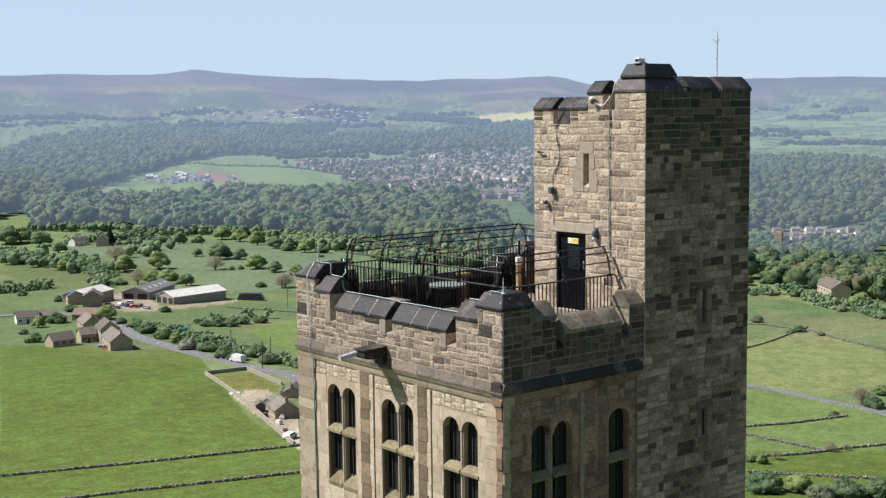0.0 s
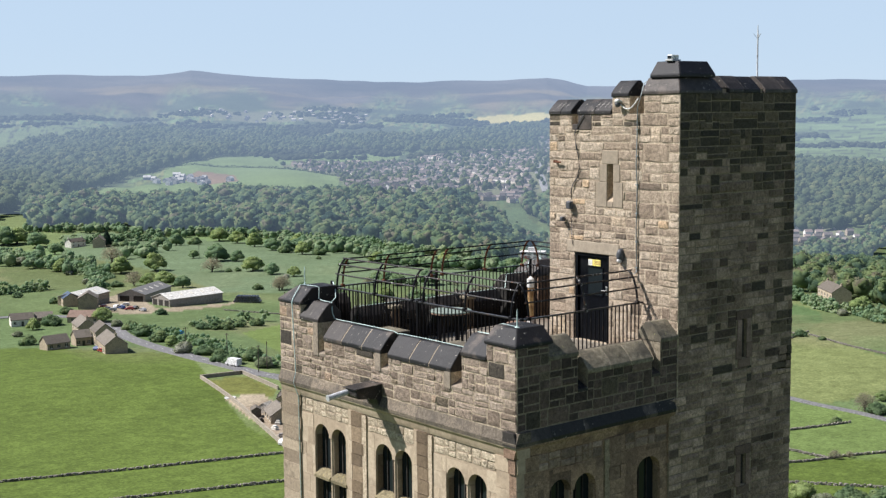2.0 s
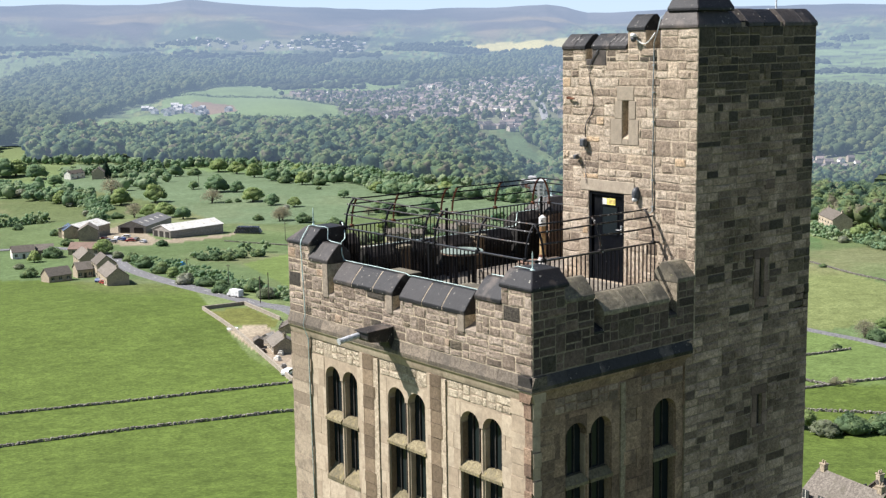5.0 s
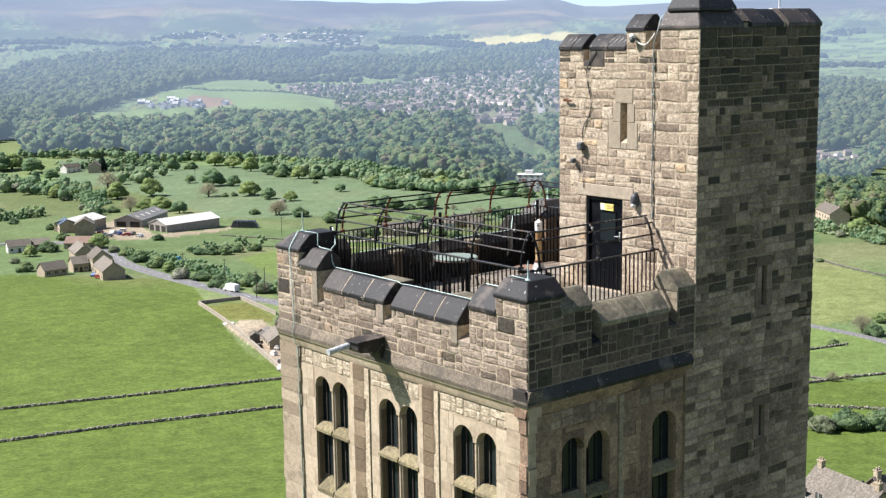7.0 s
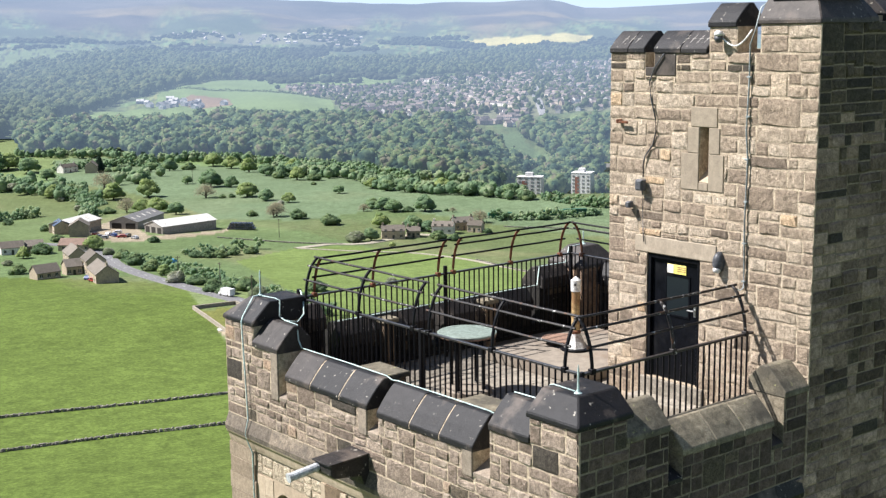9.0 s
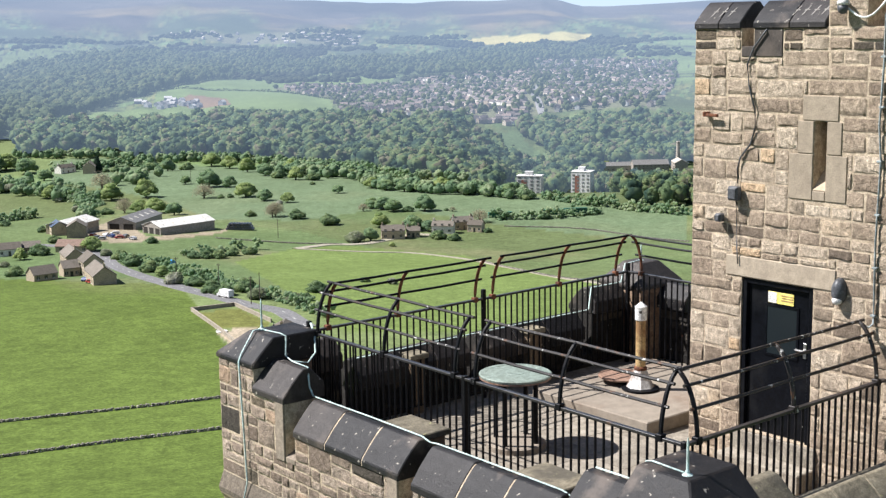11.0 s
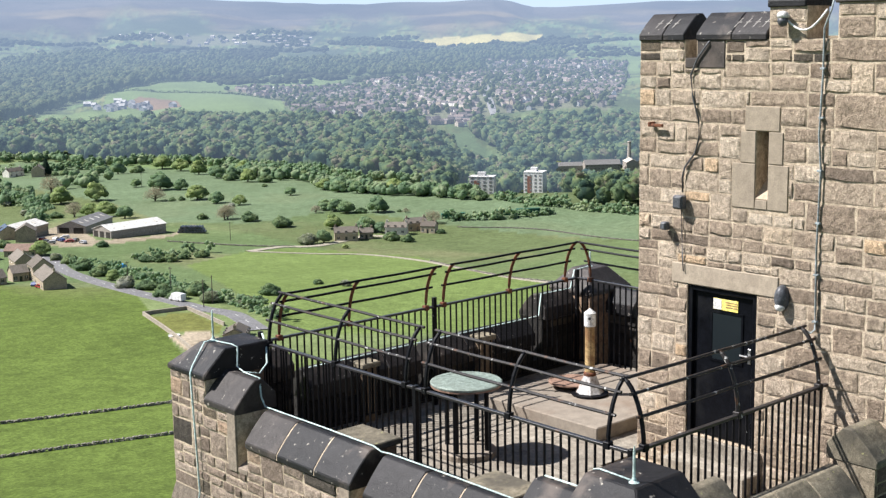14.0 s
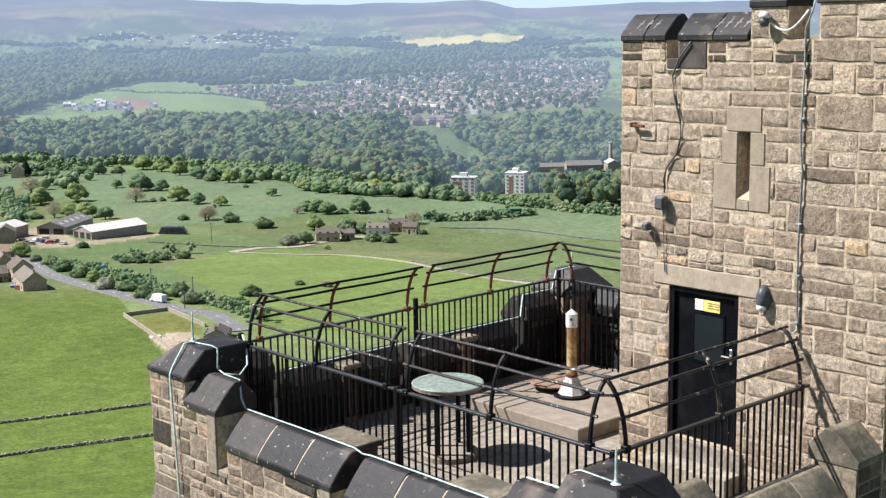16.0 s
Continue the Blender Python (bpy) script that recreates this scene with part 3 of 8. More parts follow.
TREES_LANE_B = [(353, 436, 9.1, 4), (355, 427, 6.5, 4), (382, 435, 4.7, 4), (399, 460, 10.9, 3), (415, 460, 7.2, 4), (427, 444, 7.2, 4), (494, 776, 13.8, 1), (490, 745, 12.1, 0), (494, 727, 13.1, 1), (500, 708, 12.9, 4), (455, 625, 11.6, 1), (450, 603, 11.8, 0), (451, 587, 11.1, 0), (454, 574, 10.9, 0), (460, 563, 13.0, 1), (464, 547, 10.7, 1), (467, 531, 10.6, 0), (466, 513, 12.4, 0), (467, 499, 12.2, 4), (198, 309, 5.0, 4), (194, 309, 6.6, 5)]
TREES_EAST_A = [(385, 283, 5.8, 5), (367, 251, 5.4, 4), (363, 252, 3.3, 4), (364, 240, 3.3, 4), (257, 163, 3.2, 4), (219, 138, 3.3, 3), (223, 137, 2.3, 3), (202, 140, 2.9, 3), (175, 123, 8.9, 4), (196, 142, 3.1, 4), (196, 139, 2.8, 1), (179, 118, 5.3, 1), (177, 112, 6.2, 5), (182, 110, 7.4, 4), (188, 107, 7.5, 4), (276, 167, 7.4, 3), (275, 163, 6.1, 4), (291, 171, 4.8, 1), (477, 355, 4.9, 4), (483, 347, 4.4, 4), (484, 336, 6.0, 4), (473, 318, 4.2, 4), (451, 295, 5.5, 4), (437, 280, 5.8, 5), (450, 282, 9.8, 1)]
TREES_EAST_B = [(427, 259, 9.3, 4), (425, 253, 8.3, 4), (524, 367, 10.6, 1), (517, 376, 9.4, 4), (539, 344, 15.3, 0), (517, 319, 14.5, 0), (535, 354, 8.8, 4), (459, 285, 10.0, 1), (503, 303, 10.8, 0), (555, 375, 13.5, 0), (568, 399, 14.0, 0), (551, 404, 15.0, 0), (856, 562, 18.5, 0), (504, 380, 8.7, 0)]
BARN_BASE = [(251, 530), (257, 517), (287, 521)]
BARN2_BASE = [(252, 550), (257, 542), (281, 562)]
BARN3_BASE = [(219, 549), (226, 541), (244, 553)]
LANE_HOUSES = [(338, 450), (348, 448), (366, 448), (380, 451), (380, 441), (393, 939), (406, 923)]
GARDEN_HOUSES = [(149, 249), (166, 271)]
EAST_HOUSE = [(488, 318), (570, 354)]
NEAR_HOUSE = [(122.5, 71.5), (131, 70)]
BLOCKS = [(668, 709, 14.0), (696, 680, 18.3)]
MILL = [(890, 825), (907, 798), (933, 784), (946, 797)]
WORKS = [(818, 1573), (827, 1550), (814, 1598)]
CARS = [(231, 531), (229, 523), (229, 518), (236, 528), (236, 523), (237, 517), (241, 519), (240, 510), (242, 532), (168, 397), (166, 389)]
VAN = [(181, 327)]
BALES = [(295, 511)]
POLES = [(187, 369), (181, 312), (187, 317), (296, 480), (188, 343), (394, 741)]
TARP = [(215, 427), (154, 282)]
CHURCH = [(971, 701)]


# ---------------------------------------------------------------- land cover
def inside(poly, x, y):
    """Which points of the arrays x, y lie in a polygon of plan points."""
    hit = np.zeros(np.shape(x), bool)
    for (x0, y0), (x1, y1) in zip(poly, poly[1:] + poly[:1]):
        if y0 != y1:
            hit ^= ((y0 > y) != (y1 > y)) & (x < (x1 - x0) * (y - y0) / (y1 - y0) + x0)
    return hit


def value_noise(x, y, seed):
    """Soft noise from 0 to 1 over a unit lattice."""
    i, j = np.floor(x), np.floor(y)
    u, v = x - i, y - j
    u, v = u * u * (3 - 2 * u), v * v * (3 - 2 * v)
    h = lambda a, b: np.abs(np.sin(a * 127.1 + b * 311.7 + seed * 74.7) * 43758.5453) % 1.0
    return (h(i, j) * (1 - u) + h(i + 1, j) * u) * (1 - v) + (h(i, j + 1) * (1 - u) + h(i + 1, j + 1) * u) * v


def fractal(x, y, seed):
    return sum(value_noise(x * 2 ** k, y * 2 ** k, seed + k) * 0.5 ** (k + 1) for k in range(5))


def land_colour(x, y):
    """Base colour of the land by what grows on it, hill greens made bluer for haze."""
    r, az = np.hypot(x, y), np.degrees(np.arctan2(x, y))
    c = np.empty((*x.shape, 3))
    c[...] = (0.099, 0.134, 0.062)
    # a patchwork of grazed and mown fields
    patch = np.floor(x / 130 + 0.6 * np.sin(y / 260)) * 12.9898 + np.floor(y / 150 + 0.7 * np.sin(x / 210)) * 78.233
    tone = np.abs(np.sin(patch) * 43758.5453) % 1.0
    c *= (0.82 + 0.4 * tone)[..., None]
    c[..., 0] *= 0.9 + 0.18 * (tone * 7.3 % 1.0)
    # beyond the valley: narrow walled fields in strips along the slopes, with copses between
    u, v = az * 18 + 0.9 * np.sin(r / 130), r / 95 + 0.8 * np.sin(az * 0.8) + 0.4 * np.sin(az * 2.3)
    strip = np.abs(np.sin(np.floor(u / 3.2 + 7.7 * np.floor(v)) * 12.9898 + np.floor(v) * 78.233) * 43758.5453) % 1.0
    close = np.clip((300 - r) / 40, 0, 1)[..., None]
    c = c * (1 - close) + np.array((0.075, 0.11, 0.025)) * close
    far = np.clip((r - 1100) / 900, 0, 1)[..., None]
    fields = np.array((0.11, 0.152, 0.076)) * (0.7 + 0.6 * strip)[..., None]
    fields[..., 0] *= 0.85 + 0.45 * (strip * 5.7 % 1.0)
    edge = (v % 1.0 < 0.16) | ((u / 3.2 + 7.7 * np.floor(v)) % 1.0 < 0.045)
    fields[edge] = (0.05, 0.065, 0.04)
    copse = np.clip((fractal(az / 1.6, r / 210, 3) - 0.5) * 9, 0, 1)[..., None]
    fields = fields * (1 - copse) + np.array((0.055, 0.075, 0.05)) * copse
    c = c * (1 - far) + far * fields
    moor = np.clip((r - 3500 - 250 * np.sin(az * 0.7) - 130 * np.sin(az * 2.1)) / 500, 0, 1)[..., None]
    bent = fractal(az / 3.5, r / 240, 11)[..., None]
    grass = np.clip((fractal(az / 4.2, r / 160, 17) - 0.55) * 7, 0, 1)[..., None] * np.clip((4350 - r) / 300, 0, 1)[..., None]
    heath = np.array((0.078, 0.07, 0.068)) * (0.3 + 1.4 * bent)
    heath = heath * (1 - 0.6 * grass) + np.array((0.24, 0.19, 0.12)) * 0.6 * grass
    # long walled strips on the eastern slope below the moor
    strips = np.clip((az - 48.5) / 1.5, 0, 1) * np.clip((r - 2080) / 60, 0, 1) * np.clip((3500 - r) / 200, 0, 1)
    row = r / 88 + 0.5 * np.sin(az * 0.6)
    green = np.array((0.125, 0.175, 0.082)) * (0.78 + 0.4 * (np.abs(np.sin(np.floor(row) * 91.7) * 437.5) % 1.0))[..., None]
    green[(row % 1.0 < 0.17) | ((az * 0.55 + 0.37 * np.floor(row)) % 1.0 < 0.03)] = (0.055, 0.07, 0.046)
    c = c * (1 - moor) + heath * moor
    c = c * (1 - strips[..., None]) + green * strips[..., None]
    for poly, tint in ((FIELD_TOWN, (0.125, 0.175, 0.08)), (FIELD_PLOUGHED, (0.17, 0.125, 0.095)), (FIELD_HAY, (0.4, 0.36, 0.17)),
                       (FIELD_FAR, (0.12, 0.16, 0.08)), (FIELD_HILL, (0.1, 0.142, 0.088)), (FIELD_MEADOW, (0.108, 0.152, 0.05)), (FIELD_LAWN, (0.075, 0.11, 0.025)),
                       (FIELD_OLIVE, (0.135, 0.162, 0.07)), (FIELD_EAST, (0.104, 0.15, 0.052)), (FIELD_TEAL, (0.072, 0.118, 0.052)), (YARD, (0.23, 0.2, 0.165)), (GARDEN_LAWN, (0.115, 0.125, 0.04)), (PATIO, (0.3, 0.26, 0.22)), (PATIO_END, (0.24, 0.2, 0.17))):
        c[inside(poly, x, y)] = tint
    # rough tussocky grass on the hill round the farm
    rough = np.clip((fractal(x / 42, y / 60, 23) - 0.5) * 7, 0, 1) * np.clip((r - 380) / 60, 0, 1) * np.clip((900 - r) / 100, 0, 1) * ~inside(FIELD_MEADOW, x, y) * ~inside(YARD, x, y) * 0.55
    rough = np.where(inside(FIELD_HILL, x, y), 0.25, 1.0) * rough
    c = c * (1 - rough[..., None]) + np.array((0.15, 0.148, 0.088)) * rough[..., None]
    # field walls across the far pastures
    lined = inside(FIELD_FAR, x, y) & (((r / 62 + 0.6 * np.sin(az * 1.7)) % 1.0 < 0.13) | ((az * 1.35 + r / 900) % 1.0 < 0.06))
    c[lined] = (0.05, 0.062, 0.045)
    for poly in (WOOD_VALLEY, WOOD_WEST, WOOD_UPPER, WOOD_RIDGE, WOOD_EAST, WOOD_EAST_NEAR):
        c[inside(poly, x, y)] = (0.075, 0.1, 0.05)
    for poly, tint in ((FIELD_CLEARING, (0.095, 0.14, 0.075)), (FIELD_BELOW_TOWN, (0.13, 0.16, 0.075))):
        c[inside(poly, x, y)] = tint
    for poly in (TOWN, TOWN_EAST, TERRACES, TOWN_FAR):
        c[inside(poly, x, y)] = (0.13, 0.14, 0.1)
    return c


def land_material(name, airlight=0.0):
    m_, ns, ln, bsdf = material(name)
    att = ns.new("ShaderNodeVertexColor")
    att.layer_name = "cover"
    pos = ns.new("ShaderNodeNewGeometry").outputs["Position"]
    col = att.outputs["Color"]
    for scale, lo, hi in ((0.012, 0.88, 1.1), (0.06, 0.88, 1.12), (0.3, 0.74, 1.26), (1.3, 0.6, 1.4), (5.0, 0.7, 1.3)):
        t = node(ns, "ShaderNodeTexNoise", Scale=scale, Detail=5.0, Roughness=0.68)
        ln.new(pos, t.inputs["Vector"])
        rr = ramp(ns, [(0.3, (lo, lo, lo * 0.94)), (0.7, (hi, hi * 0.99, hi * 0.98))])
        ln.new(t.outputs["Fac"], rr.inputs["Fac"])
        col = mix(ns, ln, "MULTIPLY", 1.0, col, rr.outputs["Color"])
    ln.new(col, bsdf.inputs["Base Color"])
    bsdf.inputs["Roughness"].default_value = 0.95
    bsdf.inputs["Specular IOR Level"].default_value = 0.1
    if airlight:
        painted_haze(m_)
    return m_


def painted_haze(m_):
    """Haze painted as blue emission, stronger the farther off the land lies."""
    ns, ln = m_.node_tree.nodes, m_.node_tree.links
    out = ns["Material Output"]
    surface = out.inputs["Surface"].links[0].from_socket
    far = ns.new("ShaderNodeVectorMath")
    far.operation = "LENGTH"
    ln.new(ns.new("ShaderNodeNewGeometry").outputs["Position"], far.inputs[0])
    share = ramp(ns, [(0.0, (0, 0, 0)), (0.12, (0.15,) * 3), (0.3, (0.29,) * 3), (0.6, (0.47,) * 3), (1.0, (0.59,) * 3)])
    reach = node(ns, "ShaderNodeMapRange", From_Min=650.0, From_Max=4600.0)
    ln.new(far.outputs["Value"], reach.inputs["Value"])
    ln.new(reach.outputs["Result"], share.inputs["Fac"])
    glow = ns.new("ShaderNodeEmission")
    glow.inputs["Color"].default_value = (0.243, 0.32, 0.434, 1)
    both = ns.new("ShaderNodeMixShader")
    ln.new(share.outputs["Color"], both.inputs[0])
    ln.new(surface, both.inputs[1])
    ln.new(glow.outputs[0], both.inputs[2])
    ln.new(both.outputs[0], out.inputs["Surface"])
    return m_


def land_sheet(name, rings, az, mat):
    a, r = np.meshgrid(np.radians(az), rings)
    x, y = r * np.sin(a), r * np.cos(a)
    z = ground_z(x, y)
    n, m = x.shape
    co = np.stack([x, y, z], -1).reshape(-1, 3)
    i = np.arange(n - 1)[:, None] * m + np.arange(m - 1)[None]
    quads = np.stack([i, i + m, i + m + 1, i + 1], -1).reshape(-1, 4)
    me = bpy.data.meshes.new(name)
    me.from_pydata(co.tolist(), [], quads.tolist())
    me.polygons.foreach_set("use_smooth", [True] * len(me.polygons))
    colour = me.color_attributes.new("cover", "FLOAT_COLOR", "POINT")
    rgba = np.ones((len(co), 4))
    rgba[:, :3] = land_colour(x, y).reshape(-1, 3)
    colour.data.foreach_set("color", rgba.ravel())
    me.materials.append(mat)
    return new(name, me)


AZ = np.unique(np.concatenate([np.arange(-180, 12, 4.0), np.arange(12, 68, 0.07), np.arange(68, 180.1, 4.0)]))
tagged(land_sheet("ground", np.concatenate([[0.5, 6, 14, 25, 40, 60, 85, 110, 140, 170], np.geomspace(200, 1300, 160)]), AZ, land_material("land")),
       "green pasture and wooded valley floor around the tower", "ground", kind="structure")
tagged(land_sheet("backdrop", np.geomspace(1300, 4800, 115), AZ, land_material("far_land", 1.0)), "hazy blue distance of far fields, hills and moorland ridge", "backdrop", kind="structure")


# --- roads and walls laid over the land
def smooth_line(points, step):
    """Plan points at even steps along a soft line through the given ones."""
    p = [Vector((*q, 0)) for q in points]
    p = [p[0] * 2 - p[1]] + p + [p[-1] * 2 - p[-2]]
    out = []
    for a, b, c, d in zip(p, p[1:], p[2:], p[3:]):
        n = max(1, int((c - b).length / step))
        for k in range(n):
            t = k / n
            out.append(0.5 * (2 * b + (c - a) * t + (2 * a - 5 * b + 4 * c - d) * t * t + (3 * b - a - 3 * c + d) * t ** 3))
    return out + [p[-2]]


def road(name, points, width, mat, label, lift=0.25):
    line = smooth_line(points, 4.0)
    bm = bmesh.new()
    rows = []
    for k, p in enumerate(line):
        d = (line[min(k + 1, len(line) - 1)] - line[max(k - 1, 0)]).normalized()
        side = Vector((-d.y, d.x, 0))
        row = []
        for s in (-0.5, -0.2, 0.2, 0.5):
            q = p + side * width * s
            row.append(bm.verts.new((q.x, q.y, float(ground_z(q.x, q.y)) + lift)))
        for s in (-0.55, 0.55):
            q = p + side * width * s
            row.insert(0 if s < 0 else 5, bm.verts.new((q.x, q.y, float(ground_z(q.x, q.y)) - 0.4)))
        rows.append(row)
    for a, b in zip(rows, rows[1:]):
        for k in range(5):
            bm.faces.new((a[k], a[k + 1], b[k + 1], b[k]))
    tagged(mesh_object(name, bm, mat), label, "road", kind="structure")


M_TARMAC = weathered("grey_tarmac", [(0.0, (0.13, 0.13, 0.135)), (1.0, (0.18, 0.18, 0.185))], stain=(0.1, 0.1, 0.1), vary="place", fine=3.0, coarse=0.2, bump=0.1)
M_TARMAC_FAR = painted_haze(weathered("pale_far_tarmac", [(0.0, (0.2, 0.2, 0.2)), (1.0, (0.28, 0.28, 0.28))], stain=(0.16, 0.16, 0.16), vary="place", fine=1.0, coarse=0.2, bump=0.0))
M_TRACK = weathered("dusty_track", [(0.0, (0.25, 0.23, 0.18)), (1.0, (0.34, 0.31, 0.25))], stain=(0.2, 0.2, 0.1), vary="place", fine=3.0, coarse=0.2, bump=0.1)
M_ROADPAINT = weathered("road_paint", [(0.0, (0.6, 0.6, 0.58)), (1.0, (0.75, 0.75, 0.72))], vary="place", fine=4.0, coarse=0.5)
M_DRYSTONE = weathered("drystone", [(0.0, (0.1326, 0.1248, 0.1092)), (0.7, (0.2184, 0.2028, 0.1755)), (1.0, (0.312, 0.2925, 0.2496))], stain=(0.0936, 0.0858, 0.0702), vary="island", fine=6.0, coarse=0.8, bump=0.4, bump_size=0.05)
road("road", ROAD_MAIN, 5.6, M_TARMAC, "grey tarmac road with a dashed centre line")
road("lane", LANE, 4.5, M_TRACK, "pale unsurfaced lane past the farmhouses")
road("track", TRACK, 2.2, M_TRACK, "narrow pale footpath across the meadow")
road("road", TOWN_ROAD, 9.0, M_TARMAC_FAR, "wide grey road climbing through the town", 1.0)
road("road", ROAD_EAST, 2.8, M_TARMAC, "narrow grey lane between the pastures")
marks = thing("road_marking", "worn white dashes along the middle of the road", "marking", kind="structure")
line = smooth_line(ROAD_MAIN, 4.5)
for k in range(0, len(line) - 1, 2):
    a, b = line[k], line[k + 1]
    b = a + (b - a) * 0.6
    s = Vector((-(b - a).y, (b - a).x, 0)).normalized() * 0.09
    bm = bmesh.new()
    bm.faces.new([bm.verts.new((q.x, q.y, float(ground_z(q.x, q.y)) + 0.3)) for q in (a - s, b - s, b + s, a + s)])
    part("dash", bm, M_ROADPAINT, marks)


ICO = bmesh.new()
bmesh.ops.create_icosphere(ICO, subdivisions=2, radius=1.0)
ICO_V = np.array([v.co[:] for v in ICO.verts])
ICO_F = np.array([[v.index for v in f.verts] for f in ICO.faces])
ICO.free()
ICO = bmesh.new()
bmesh.ops.create_icosphere(ICO, subdivisions=1, radius=1.0)
ICO1_V = np.array([v.co[:] for v in ICO.verts])
ICO1_F = np.array([[v.index for v in f.verts] for f in ICO.faces])
ICO.free()


def lumps(name, centres, sizes, mat, seed, rough=0.3, shape=(ICO_V, ICO_F), parent=None, smooth=True, sprays=None):
    """Many uneven lumps in one mesh: centres (n, 3), sizes (n, 3); sprays: small leafy facets round them, as centres, outward directions and widths."""
    g = np.random.default_rng(seed)
    base, tri = shape
    n, k = len(centres), len(base)
    jig = 1 + g.uniform(-rough, rough, (n, k, 1))
    turn = g.uniform(0, 2 * np.pi, n)
    c, s = np.cos(turn)[:, None], np.sin(turn)[:, None]
    v = base[None] * jig
    v = np.stack([v[..., 0] * c - v[..., 1] * s, v[..., 0] * s + v[..., 1] * c, v[..., 2]], -1) * np.asarray(sizes)[:, None, :] + np.asarray(centres)[:, None, :]
    f = (tri[None] + (np.arange(n) * k)[:, None, None]).reshape(-1, 3)
    v = v.reshape(-1, 3)
    if sprays:
        at, out, wide = (np.asarray(q, float) for q in sprays)
        out = out / np.maximum(np.linalg.norm(out, axis=1, keepdims=True), 1e-6) + g.normal(0, 0.75, out.shape)
        side = np.cross(out, g.normal(0, 1, out.shape))
        side /= np.maximum(np.linalg.norm(side, axis=1, keepdims=True), 1e-6)
        other = np.cross(out, side)
        other /= np.maximum(np.linalg.norm(other, axis=1, keepdims=True), 1e-6)
        half = wide[:, None] / 2
        corners = np.stack([at + side * half, at + other * half * g.uniform(0.5, 1.0, half.shape), at - side * half, at - other * half * g.uniform(0.5, 1.0, half.shape)], 1)
        first = len(v) + 4 * np.arange(len(at))[:, None]
        v = np.concatenate([v, corners.reshape(-1, 3)])
        f = np.concatenate([f, np.concatenate([first + [[0, 1, 2]], first + [[0, 2, 3]]])])
    me = bpy.data.meshes.new(name)
    me.vertices.add(len(v))
    me.vertices.foreach_set("co", v.ravel())
    me.loops.add(f.size)
    me.loops.foreach_set("vertex_index", f.ravel().astype(np.int32))
    me.polygons.add(len(f))
    me.polygons.foreach_set("loop_start", (np.arange(len(f)) * 3).astype(np.int32))
    me.update(calc_edges=True)
    me.validate()
    me.polygons.foreach_set("use_smooth", [smooth] * len(me.polygons))
    me.materials.append(mat)
    ob = new(name, me)
    ob.parent = parent
    return ob


M_GARDENWALL = weathered("pale_garden_wall", [(0.0, (0.24, 0.21, 0.165)), (1.0, (0.36, 0.32, 0.26))], stain=(0.14, 0.12, 0.09), vary="place", fine=5.0, coarse=0.8, bump=0.4, bump_size=0.03)


def garden_wall(points):
    line = smooth_line(points, 1.5)
    bm, rows = bmesh.new(), []
    for k, p in enumerate(line):
        d = (line[min(k + 1, len(line) - 1)] - line[max(k - 1, 0)]).normalized()
        z = float(ground_z(p.x, p.y))
        rows.append([bm.verts.new((p.x - d.y * s, p.y + d.x * s, z + h)) for s, h in ((-0.2, -0.4), (-0.2, 0.95), (-0.27, 0.95), (-0.27, 1.07), (0.27, 1.07), (0.27, 0.95), (0.2, 0.95), (0.2, -0.4))])
    for a, b in zip(rows, rows[1:]):
        for k in range(7):
            bm.faces.new((a[k], a[k + 1], b[k + 1], b[k]))
    for row in (rows[0], rows[-1]):
        bm.faces.new(row)
    bmesh.ops.recalc_face_normals(bm, faces=bm.faces)
    tagged(mesh_object("garden_wall", bm, M_GARDENWALL), "low pale stone wall with copings round the cottage garden", "wall", group="garden walls", kind="structure")


for pts in FIELD_WALLS[6:9]:
    garden_wall(pts)
for pts in FIELD_WALLS[:6] + FIELD_WALLS[9:]:
    line = smooth_line(pts, 0.5)
    g = np.random.default_rng(len(line))
    co, sz = [], []
    for p in line:
        h = g.uniform(0.42, 0.62)
        for lift in (0.25, 0.8):
            q = (p.x + g.uniform(-0.15, 0.15), p.y + g.uniform(-0.15, 0.15))
            co.append((*q, float(ground_z(*q)) + lift * h))
            sz.append((0.36, 0.28, 0.36 * h))
    tagged(lumps("drystone_wall", co, sz, M_DRYSTONE, 7, 0.35, (ICO1_V, ICO1_F), smooth=False), "dark drystone wall between two pastures", "wall", group="field walls", kind="stuff")


